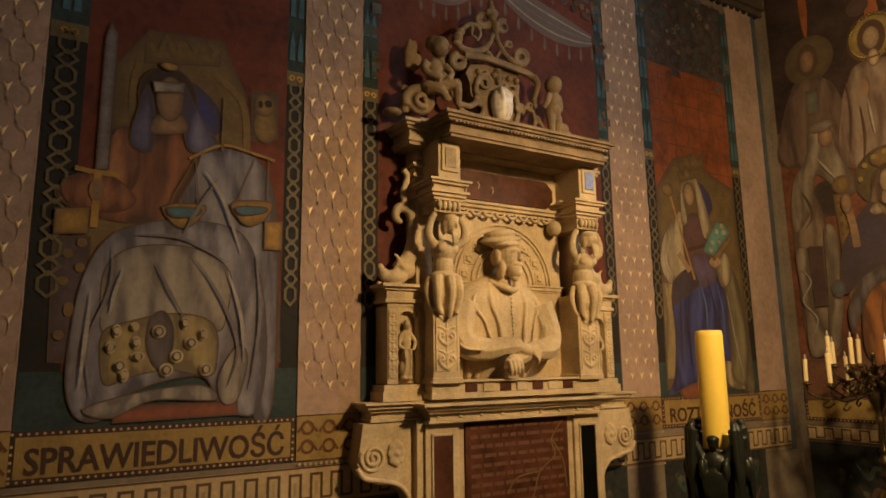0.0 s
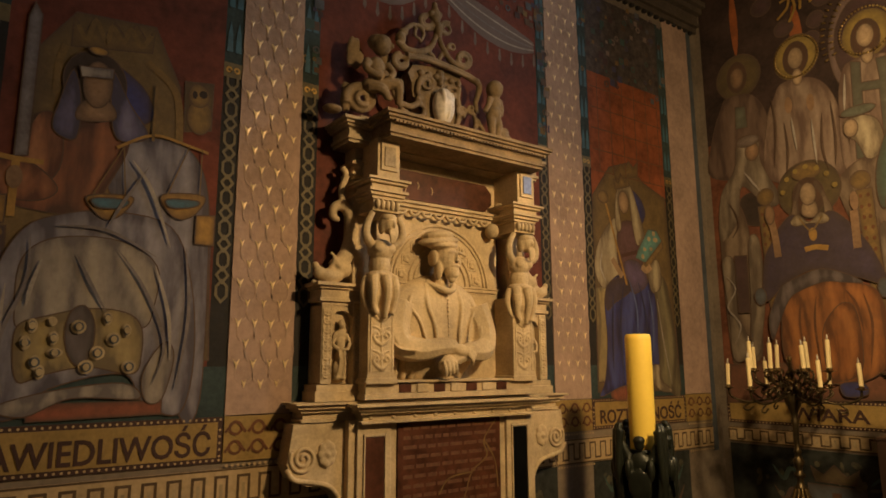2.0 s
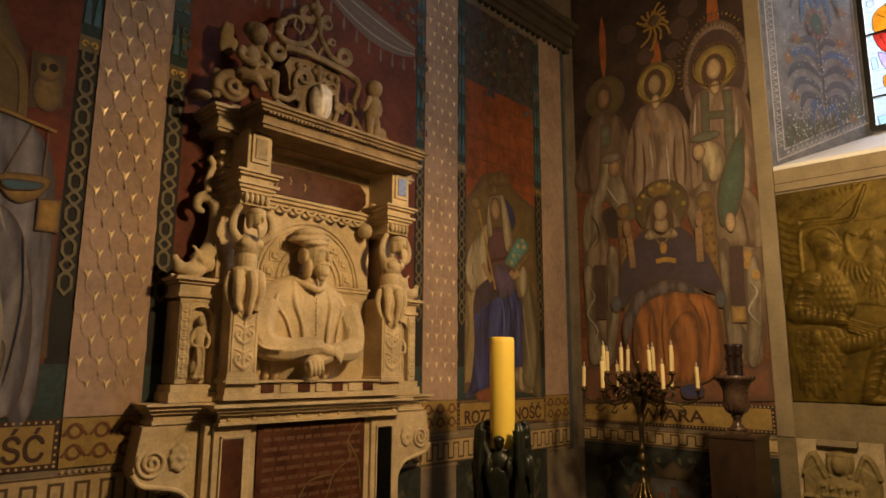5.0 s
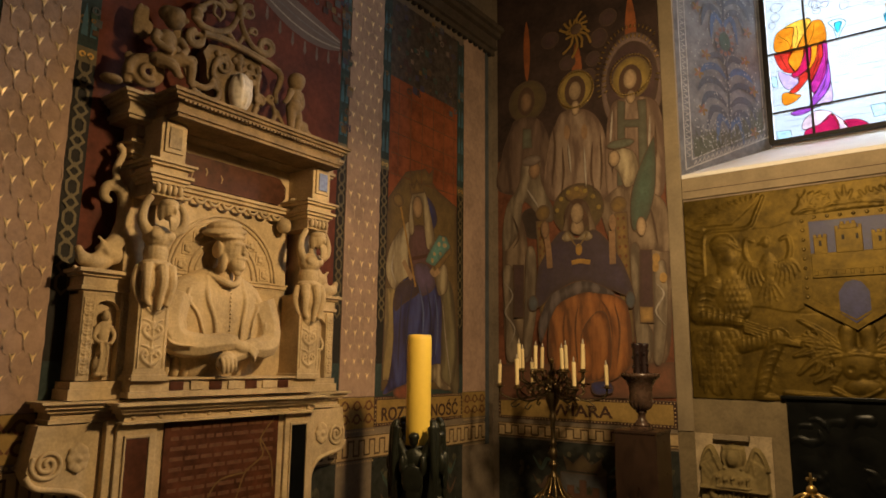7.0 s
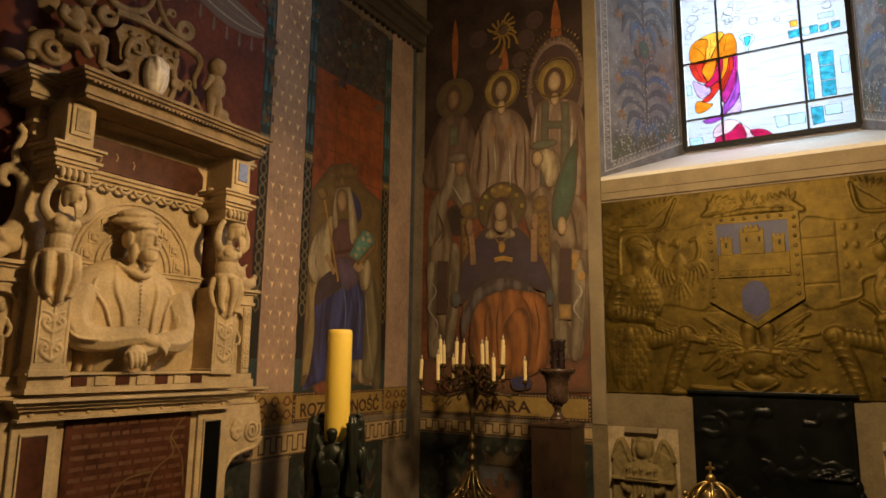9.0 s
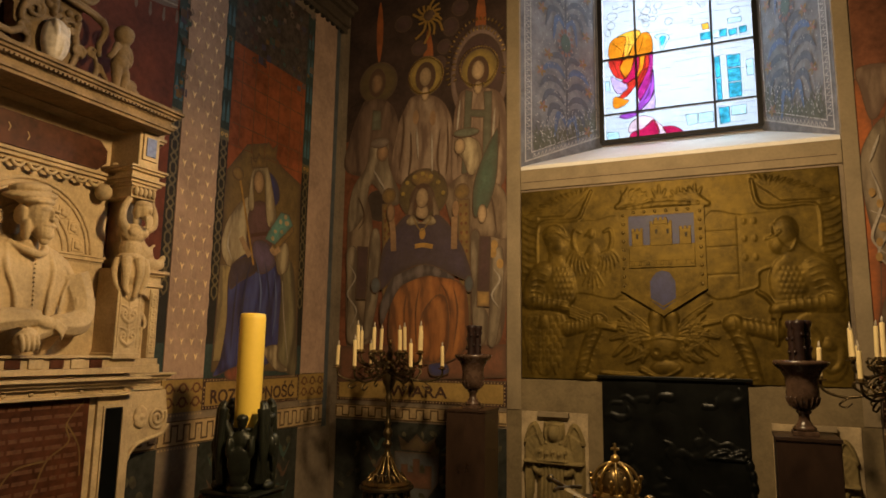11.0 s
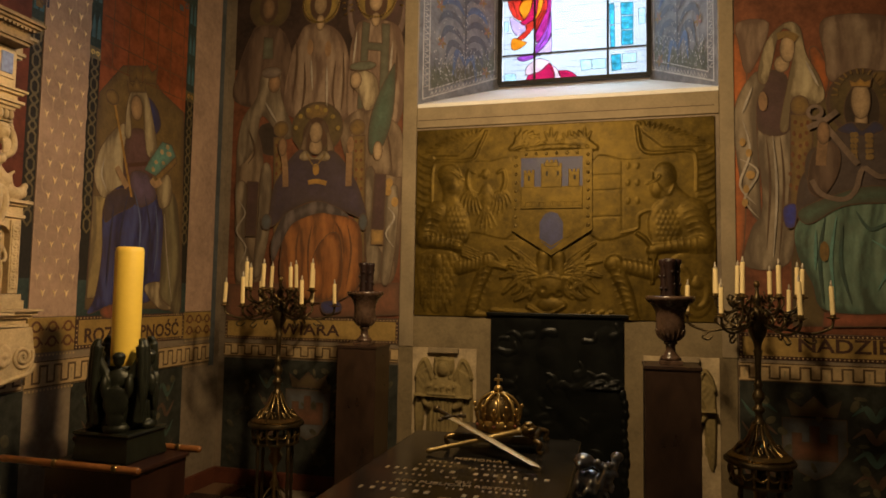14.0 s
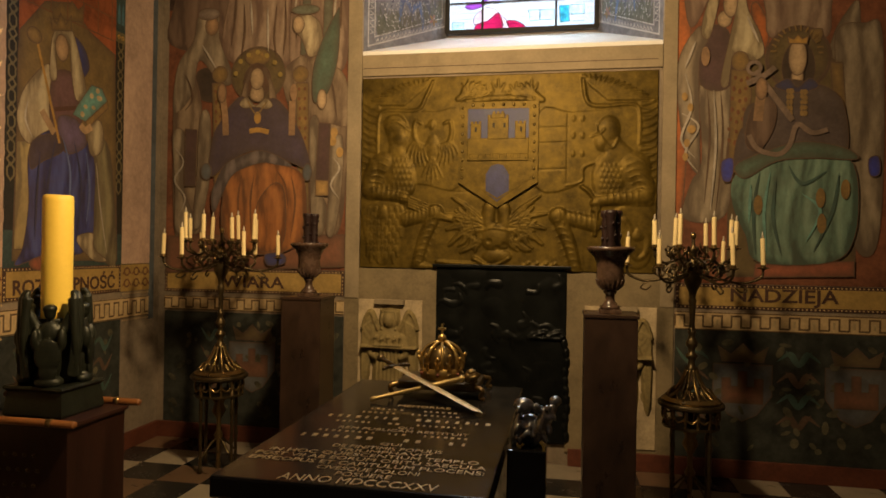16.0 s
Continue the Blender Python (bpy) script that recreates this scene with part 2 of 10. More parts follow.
def paint(name, colour, rough=0.75, metal=0.0, vary=0.35, size=3.0, fine=40.0, bump=0.15, dark=None, stretch=(1, 1, 1), spec=0.3, coat=0.0, random_=0.0, aged=False, shaped=False):
    """A surface with stains and grain: a base colour that drifts towards a darker one at two scales."""
    m = bpy.data.materials.new(name)
    m.use_nodes = True
    nt = m.node_tree
    N, link = nt.nodes, nt.links.new
    b = N["Principled BSDF"]
    tc, mp = N.new("ShaderNodeTexCoord"), N.new("ShaderNodeMapping")
    mp.inputs["Scale"].default_value = stretch
    link(tc.outputs["Object"], mp.inputs["Vector"])
    big, small = N.new("ShaderNodeTexNoise"), N.new("ShaderNodeTexNoise")
    for node, s, det in ((big, size, 6), (small, fine, 4)):
        node.inputs["Scale"].default_value, node.inputs["Detail"].default_value = s, det
        node.inputs["Roughness"].default_value = 0.62
        link(mp.outputs[0], node.inputs["Vector"])
    mix = N.new("ShaderNodeMath")
    mix.operation = 'MULTIPLY_ADD'
    link(small.outputs[0], mix.inputs[0])
    mix.inputs[1].default_value = 0.45
    link(big.outputs[0], mix.inputs[2])
    ramp = N.new("ShaderNodeValToRGB")
    dk = dark or tuple(c * (1 - vary) for c in colour)
    lt = tuple(min(1, c * (1 + vary * 0.45)) for c in colour)
    ramp.color_ramp.elements[0].position, ramp.color_ramp.elements[0].color = 0.52, (*dk, 1)
    ramp.color_ramp.elements[1].position, ramp.color_ramp.elements[1].color = 0.95, (*lt, 1)
    link(mix.outputs[0], ramp.inputs[0])
    out = ramp.outputs[0]
    if shaped:
        out = modelling(nt, out)
    if aged:
        out = ageing(nt, tc, out)
    if random_:
        info, hsv, mr = N.new("ShaderNodeObjectInfo"), N.new("ShaderNodeHueSaturation"), N.new("ShaderNodeMapRange")
        link(info.outputs["Random"], mr.inputs[0])
        mr.inputs[3].default_value, mr.inputs[4].default_value = 1 - random_, 1 + random_
        link(mr.outputs[0], hsv.inputs["Value"])
        link(out, hsv.inputs["Color"])
        out = hsv.outputs[0]
    link(out, b.inputs["Base Color"])
    b.inputs["Metallic"].default_value = metal
    b.inputs["Specular IOR Level"].default_value = spec
    b.inputs["Coat Weight"].default_value = coat
    rr = N.new("ShaderNodeMapRange")
    link(big.outputs[0], rr.inputs[0])
    rr.inputs[3].default_value, rr.inputs[4].default_value = max(0.03, rough - 0.12), min(1, rough + 0.12)
    link(rr.outputs[0], b.inputs["Roughness"])
    if bump:
        bp = N.new("ShaderNodeBump")
        bp.inputs["Strength"].default_value, bp.inputs["Distance"].default_value = bump, 0.01
        link(small.outputs[0], bp.inputs["Height"])
        link(bp.outputs[0], b.inputs["Normal"])
    return m


def cloth(name, light, mid, dark, across=7.0, along=1.6, warp=2.2):
    """Painted drapery: long folds in three tones running down the wall, with brush grain."""
    m = bpy.data.materials.new(name)
    m.use_nodes = True
    nt = m.node_tree
    N, link = nt.nodes, nt.links.new
    b = N["Principled BSDF"]
    tc, mp = N.new("ShaderNodeTexCoord"), N.new("ShaderNodeMapping")
    mp.inputs["Scale"].default_value = (across, across, along)
    link(tc.outputs["Object"], mp.inputs["Vector"])
    folds, grain = N.new("ShaderNodeTexNoise"), N.new("ShaderNodeTexNoise")
    folds.inputs["Scale"].default_value, folds.inputs["Detail"].default_value = 1.0, 2.5
    folds.inputs["Distortion"].default_value = warp
    grain.inputs["Scale"].default_value, grain.inputs["Detail"].default_value = 5.0, 5
    link(mp.outputs[0], folds.inputs["Vector"])
    link(mp.outputs[0], grain.inputs["Vector"])
    mix = N.new("ShaderNodeMath")
    mix.operation = 'MULTIPLY_ADD'
    link(grain.outputs[0], mix.inputs[0])
    mix.inputs[1].default_value = 0.25
    drawn, soft, shift = N.new("ShaderNodeAttribute"), N.new("ShaderNodeMath"), N.new("ShaderNodeMath")
    drawn.attribute_name = "fold"
    soft.operation = shift.operation = 'MULTIPLY_ADD'
    link(drawn.outputs["Fac"], soft.inputs[0])
    soft.inputs[1].default_value, soft.inputs[2].default_value = 0.27, 0.165
    link(folds.outputs[0], shift.inputs[0])
    shift.inputs[1].default_value = 0.3
    link(soft.outputs[0], shift.inputs[2])
    link(shift.outputs[0], mix.inputs[2])
    ramp = N.new("ShaderNodeValToRGB")
    e = ramp.color_ramp.elements
    e[0].position, e[0].color = 0.47, (*dark, 1)
    e[1].position, e[1].color = 0.76, (*light, 1)
    c = e.new(0.59)
    c.color = (*mid, 1)
    at, add = N.new("ShaderNodeAttribute"), N.new("ShaderNodeMath")
    at.attribute_name = "edge"
    add.operation = 'MULTIPLY_ADD'
    link(at.outputs["Fac"], add.inputs[0])
    add.inputs[1].default_value = 0.16
    link(mix.outputs[0], add.inputs[2])
    off = N.new("ShaderNodeMath")
    off.operation = 'SUBTRACT'
    link(add.outputs[0], off.inputs[0])
    off.inputs[1].default_value = 0.11
    link(off.outputs[0], ramp.inputs[0])
    link(ageing(nt, tc, ramp.outputs[0]), b.inputs["Base Color"])
    b.inputs["Roughness"].default_value = 0.75
    b.inputs["Specular IOR Level"].default_value = 0.25
    return m


def tone(c, k):
    return tuple(min(1.0, x * k) for x in c)


M = dict(
    stone=paint("pale sandstone", (0.54, 0.415, 0.245), 0.85, vary=0.38, size=5, fine=70, bump=0.25),
    # darker, browner stone for the monument's crest and front cornice
    stone_brown=paint("darker brown sandstone", (0.27, 0.19, 0.105), 0.85, vary=0.5, size=7, fine=55, bump=0.3),
    drop_gold=paint("gilt relief drop", (0.88, 0.66, 0.36), 0.32, metal=0.25, vary=0.2, size=20, bump=0.05),
    stone_dark=paint("darker sandstone", (0.40, 0.31, 0.19), 0.85, vary=0.45, size=6, fine=60, bump=0.3),
    red_marble=paint("red brown marble", (0.085, 0.030, 0.015), 0.45, vary=0.6, size=7, fine=25, bump=0.02, spec=0.2),
    plaster=paint("grey beige plaster", (0.36, 0.30, 0.22), 0.9, vary=0.25, size=2.5, fine=30, bump=0.2),
    plaster_dim=paint("old wall plaster", (0.20, 0.155, 0.11), 0.9, vary=0.4, size=2, fine=30, bump=0.2),
    sill=paint("whitewashed sill", (0.66, 0.64, 0.62), 0.8, vary=0.12, size=3, fine=40, bump=0.1),
    ceiling=paint("dark painted vault", (0.06, 0.045, 0.035), 0.9, vary=0.5, size=2),
    red_field=paint("dull red wall paint", (0.135, 0.036, 0.020), 0.8, vary=0.55, size=3, fine=25),
    orange_field=paint("orange red wall paint", (0.24, 0.068, 0.024), 0.8, vary=0.55, size=3.5, fine=22),
    black_band=paint("black wall paint", (0.020, 0.017, 0.014), 0.75, vary=0.4, size=5),
    teal_band=paint("teal wall paint", (0.034, 0.052, 0.050), 0.8, vary=0.45, size=5),
    olive=paint("olive gold paint", (0.125, 0.095, 0.042), 0.6, vary=0.4, size=6, spec=0.4),
    ochre=paint("ochre panel paint", (0.30, 0.195, 0.060), 0.7, vary=0.3, size=5),
    letter=paint("brown lettering paint", (0.055, 0.026, 0.018), 0.7, vary=0.3, size=9),
    cream=paint("cream band paint", (0.42, 0.30, 0.155), 0.8, vary=0.3, size=5),
    fret=paint("brown fret paint", (0.10, 0.062, 0.03), 0.75, vary=0.3, size=8),
    pink=paint("pinkish grey pilaster paint", (0.365, 0.245, 0.180), 0.8, vary=0.32, size=3.5, fine=28, bump=0.2),
    scale_line=paint("rose scale outline paint", (0.40, 0.275, 0.20), 0.75, vary=0.3, size=9),
    gold=paint("gilding", (0.44, 0.30, 0.105), 0.34, metal=0.85, vary=0.25, size=12, fine=60, bump=0.1),
    gold_paint=paint("gold paint", (0.50, 0.30, 0.08), 0.4, metal=0.6, vary=0.3, size=9, fine=50, bump=0.1),
    dado=paint("dark tapestry painting", (0.030, 0.032, 0.026), 0.85, vary=0.75, size=6, fine=22),
    skirting=paint("red brown skirting", (0.10, 0.03, 0.016), 0.6, vary=0.35, size=5),
    relief=paint("tarnished gilt bronze", (0.098, 0.064, 0.0115), 0.50, metal=0.42, vary=0.6, size=6, fine=30, bump=0.14, spec=0.1),
    relief_high=paint("rubbed gilt bronze", (0.140, 0.092, 0.017), 0.44, metal=0.45, vary=0.6, size=9, fine=38, bump=0.22, spec=0.5),
    blue_enamel=paint("dull blue enamel", (0.026, 0.026, 0.085), 0.5, vary=0.5, size=8),
    black_marble=paint("black polished marble", (0.012, 0.011, 0.010), 0.16, vary=0.5, size=7, fine=30, bump=0.01, spec=0.5),
    black_rough=paint("black carved marble", (0.005, 0.0055, 0.005), 0.34, vary=0.5, size=7, fine=30, bump=0.03, spec=0.13),
    brown_marble=paint("dark brown marble", (0.036, 0.020, 0.013), 0.3, vary=0.6, size=6, fine=18, bump=0.01, spec=0.5, stretch=(1, 1, 0.5)),
    urn_marble=paint("mottled rose marble", (0.078, 0.046, 0.031), 0.27, vary=0.6, size=14, fine=50, bump=0.02, spec=0.5),
    wax=paint("yellow beeswax", (0.80, 0.575, 0.095), 0.45, vary=0.08, size=4, fine=30, bump=0.03, spec=0.4),
    wax_pale=paint("ivory wax", (0.78, 0.62, 0.32), 0.45, vary=0.1, size=6, bump=0.02),
    wax_black=paint("dark brown wax", (0.020, 0.010, 0.009), 0.4, vary=0.4, size=10),
    wick=paint("glass wick holder", (0.42, 0.36, 0.28), 0.3, vary=0.2, size=10),
    bronze=paint("dark bronze", (0.105, 0.076, 0.038), 0.36, metal=0.85, vary=0.5, size=14, fine=60, bump=0.15),
    brass=paint("aged brass", (0.24, 0.165, 0.070), 0.30, metal=0.9, vary=0.4, size=12, fine=60, bump=0.1),
    green_bronze=paint("green black bronze", (0.017, 0.020, 0.013), 0.42, metal=0.3, vary=0.5, size=9, fine=40, bump=0.15, spec=0.5),
    wood=paint("dark red stained wood", (0.026, 0.0095, 0.006), 0.4, vary=0.5, size=3, fine=25, bump=0.05, stretch=(4, 4, 0.6), spec=0.4),
    rod=paint("orange varnished wood", (0.22, 0.085, 0.025), 0.35, vary=0.35, size=7, fine=40, bump=0.05, stretch=(1, 5, 1), spec=0.5),
    silver=paint("tarnished silver", (0.36, 0.36, 0.36), 0.3, metal=1.0, vary=0.45, size=18, fine=70, bump=0.2),
    steel=paint("gilt steel blade", (0.40, 0.285, 0.115), 0.38, metal=0.6, vary=0.25, size=14, fine=60, bump=0.05),
    iron=paint("black iron glazing bar", (0.010, 0.009, 0.009), 0.5, vary=0.3, size=9),
    tile_pale=paint("pale floor marble", (0.27, 0.225, 0.165), 0.3, vary=0.3, size=5, bump=0.02, random_=0.15, spec=0.5),
    tile_dark=paint("black floor marble", (0.022, 0.020, 0.018), 0.25, vary=0.4, size=5, bump=0.02, random_=0.2, spec=0.5),
    tile_brown=paint("brown floor marble", (0.14, 0.085, 0.05), 0.3, vary=0.4, size=5, bump=0.02, random_=0.2, spec=0.5),
    grout=paint("grey floor joint", (0.10, 0.085, 0.07), 0.9, vary=0.3, size=9),
)

# ---- structure ----
def slab(name, x0, x1, y0, y1, z0, z1, mat, label, cat):
    bm = bmesh.new()
    box(bm, x0, x1, y0, y1, z0, z1)
    return tagged(part(name, bm, M[mat]), label, cat, kind="structure")


WL, WR, WB, WT = -1.02, 0.33, 3.585, 6.0          # the window's opening at the glass
FL, FR, FB = -1.535, 0.765, 3.185                  # its splayed front edge on the wall
YW = 6.06
slab("floor", XL - 0.3, XR + 0.3, YB - 0.3, YE + 0.3, -0.25, -0.012, "grout", "stone floor with checkered marble tiles", "floor")
slab("ceiling", XL - 0.3, XR + 0.3, YB - 0.3, YE + 1.3, TOP, TOP + 0.2, "ceiling", "dark painted chapel ceiling", "ceiling")
wall_west = slab("wall_west", XL - 0.3, XL, YB, YE, -0.1, TOP, "plaster_dim", "painted chapel wall behind the stone monument", "wall")
slab("wall_east", XR, XR + 0.3, YB, YE, -0.1, TOP, "plaster_dim", "plain plastered chapel wall", "wall")
slab("wall_south", XL - 0.3, XR + 0.3, YB - 0.3, YB, -0.1, TOP, "plaster_dim", "plain plastered chapel wall", "wall")

# the window wall: pieces round the splayed opening
bm = bmesh.new()
box(bm, XL - 0.3, FL, YE, YE + 0.9, -0.1, TOP)
box(bm, FR, XR + 0.3, YE, YE + 0.9, -0.1, TOP)
box(bm, FL, FR, YE, YE + 0.9, -0.1, FB)
wall_north = tagged(part("wall_north", bm, M["plaster_dim"]), "painted chapel wall with a splayed window", "wall", kind="structure")


def prism(name, quad, z0, z1, mat, label, cat, parent=None):
    bm = bmesh.new()
    lo = [bm.verts.new((x, y, z0)) for x, y in quad]
    hi = [bm.verts.new((x, y, z1)) for x, y in quad]
    bm.faces.new(lo)
    bm.faces.new(hi)
    for i in range(len(quad)):
        j = (i + 1) % len(quad)
        bm.faces.new((lo[i], lo[j], hi[j], hi[i]))
    return tagged(part(name, bm, M[mat], parent), label, cat, kind="structure")


M["jamb"] = paint("blue grey splay paint", (0.150, 0.150, 0.172), 0.8, vary=0.5, size=6, fine=30)
M["stone_low"] = paint("dull stone facing", (0.175, 0.133, 0.074), 0.85, vary=0.35, size=4, fine=45, bump=0.2)
M["stone_trim"] = paint("grey stone trim", (0.235, 0.183, 0.115), 0.85, vary=0.25, size=4, fine=45, bump=0.2)
jamb_w = prism("trim_window_splay_west", [(FL, YE + 0.002), (WL, YW), (WL, YE + 0.9), (FL, YE + 0.9)], FB, TOP, "jamb", "blue grey painted window splay with flowers", "window splay")
jamb_e = prism("trim_window_splay_east", [(FR, YE + 0.002), (FR, YE + 0.9), (WR, YE + 0.9), (WR, YW)], FB, TOP, "jamb", "blue grey painted window splay with flowers", "window splay")
bm = bmesh.new()
vs = [bm.verts.new(p) for p in ((FL, YE - 0.012, FB), (FR, YE - 0.012, FB), (WR, YE + 0.95, WB), (WL, YE + 0.95, WB),
                                (FL, YE - 0.012, FB - 0.03), (FR, YE - 0.012, FB - 0.03), (WR, YE + 0.95, FB - 0.03), (WL, YE + 0.95, FB - 0.03))]
for q in ((0, 1, 2, 3), (7, 6, 5, 4), (0, 4, 5, 1), (1, 5, 6, 2), (2, 6, 7, 3), (3, 7, 4, 0)):
    bm.faces.new([vs[i] for i in q])
tagged(part("trim_window_sill", bm, M["sill"]), "sloping whitewashed window sill", "window sill", kind="structure")
bm = bmesh.new()
box(bm, FL, FR, YW + 0.05, YE + 0.9, FB - 0.02, WB - 0.004)
box(bm, FL, FR, YE + 0.0, YE + 0.9, WT, TOP)
tagged(part("wall_above_window", bm, M["plaster_dim"]), "plaster round the chapel window", "wall", kind="structure")

# grey stone frame round the window and the relief
frame_trim = thing("trim_stone_frame", "grey stone frame round the window and bronze relief", "stone frame", (-0.4, YE, 1.5), kind="structure")
for nm, u0, u1, v0, v1 in (("jamb", -1.655, FL - 0.004, 1.215, 6.2), ("jamb", FR + 0.004, 0.868, 1.215, 6.2), ("lintel", FL, FR, 2.985, FB - 0.033)):
    bm = bmesh.new()
    wall_box(bm, on_end, u0, u1, v0, v1, -0.01, 0.022, 0.004)
    part(nm, bm, M["stone_trim"], frame_trim)
for u0, u1, v0, v1 in ((-1.655, -0.905, 0.10, 1.455), (0.095, 0.868, 0.10, 1.455)):
    bm = bmesh.new()
    wall_box(bm, on_end, u0, u1, v0, v1, -0.01, 0.014, 0.002)
    part("stone_facing", bm, M["stone_low"], frame_trim)
bm = bmesh.new()
band(bm, on_end, [(-1.53, 3.045), (0.735, 3.045)], 0.005, 0.024)
part("joint", bm, M["letter"], frame_trim)

# skirting
for nm, a in (("baseboard_west", (XL, XL + 0.03, YB, YE, 0, 0.13)), ("baseboard_north_west", (XL + 0.03, -0.93, YE - 0.03, YE, 0, 0.13)),
              ("baseboard_north_east", (0.12, XR, YE - 0.03, YE, 0, 0.13))):
    bm = bmesh.new()
    box(bm, *a, 0.004)
    tagged(part(nm, bm, M["skirting"]), "red brown stone skirting", "skirting", kind="structure")

# ---- the royal tomb ----
TX0, TX1, TY0, TY1, TZ = -1.0, -0.13, 2.0, 3.58, 0.90
tomb = thing("sarcophagus", "black polished marble sarcophagus with gilt inscription", "tomb", (-0.56, 2.8, 0))
bm = bmesh.new()
box(bm, TX0, TX1, TY0, TY1, TZ - 0.07, TZ, 0.008)
lid = part("lid", bm, M["black_marble"], tomb)
bm = bmesh.new()
box(bm, TX0 + 0.06, TX1 - 0.06, TY0 + 0.06, TY1 - 0.06, 0.12, TZ - 0.10, 0.006)
part("chest", bm, M["black_marble"], tomb)
bm = bmesh.new()
box(bm, TX0 + 0.03, TX1 - 0.03, TY0 + 0.03, TY1 - 0.03, TZ - 0.10, TZ - 0.07, 0.008)
part("moulding", bm, M["black_marble"], tomb)
bm = bmesh.new()
box(bm, TX0 - 0.02, TX1 + 0.02, TY0 - 0.02, TY1 + 0.02, 0.0, 0.12, 0.012)
part("plinth", bm, M["black_marble"], tomb)

# ---- painted walls ----
for nm, c in (("p_throne", (0.135, 0.088, 0.034)), ("p_violet", (0.10, 0.07, 0.13)), ("p_dusk", (0.075, 0.05, 0.055)), ("p_blue", (0.030, 0.036, 0.13)),
              ("p_olive_dark", (0.085, 0.060, 0.025)), ("p_ochre_dark", (0.17, 0.105, 0.035)), ("p_steel", (0.17, 0.15, 0.15)), ("p_black", (0.022, 0.015, 0.013)),
              ("p_flesh_dark", (0.22, 0.13, 0.07)), ("p_flesh", (0.33, 0.21, 0.115)), ("p_flesh_pale", (0.36, 0.25, 0.145)), ("p_gold", (0.34, 0.19, 0.045)),
              ("p_gold_dull", (0.20, 0.125, 0.045)), ("p_teal", (0.05, 0.13, 0.17)), ("p_teal_light", (0.11, 0.25, 0.22)), ("p_teal_dark", (0.035, 0.075, 0.065)),
              ("p_brick", (0.21, 0.065, 0.035)), ("p_brick_dark", (0.15, 0.062, 0.035)), ("p_umber", (0.085, 0.05, 0.032)), ("p_cream_paint", (0.38, 0.29, 0.16)),
              ("p_fold_dark", (0.17, 0.145, 0.14)), ("p_fold_light", (0.33, 0.285, 0.235)), ("p_plum", (0.11, 0.055, 0.06)), ("p_plum_dark", (0.055, 0.030, 0.030)),
              ("p_plum_black", (0.062, 0.046, 0.044)), ("p_navy", (0.026, 0.030, 0.080)), ("p_blue_light", (0.09, 0.12, 0.27)), ("p_blue_bright", (0.03, 0.04, 0.26)),
              ("p_flame", (0.28, 0.080, 0.022)), ("p_rose_grey", (0.17, 0.115, 0.10)), ("p_halo", (0.24, 0.165, 0.042)), ("p_sage", (0.10, 0.105, 0.075)),
              ("p_hair", (0.075, 0.036, 0.02)), ("p_brown_grey", (0.16, 0.12, 0.095)), ("p_palm", (0.055, 0.085, 0.062)), ("p_slate", (0.075, 0.085, 0.095)),
              ("p_anchor", (0.15, 0.105, 0.08)), ("p_night", (0.046, 0.033, 0.052)), ("p_amber", (0.20, 0.105, 0.025)), ("p_ochre", (0.30, 0.18, 0.06)), ("p_rust_dark", (0.13, 0.052, 0.022))):
    M[nm] = paint(nm[2:].replace("_", " ") + " mural paint", tone(c, 1.2), 0.75, vary=0.38, size=9, fine=45, bump=0.12, spec=0.25, aged=True)
    M[nm + "_form"] = paint(nm[2:].replace("_", " ") + " shaded mural paint", tone(c, 1.3), 0.75, vary=0.38, size=9, fine=45, bump=0.12, spec=0.25, aged=True, shaped=True)
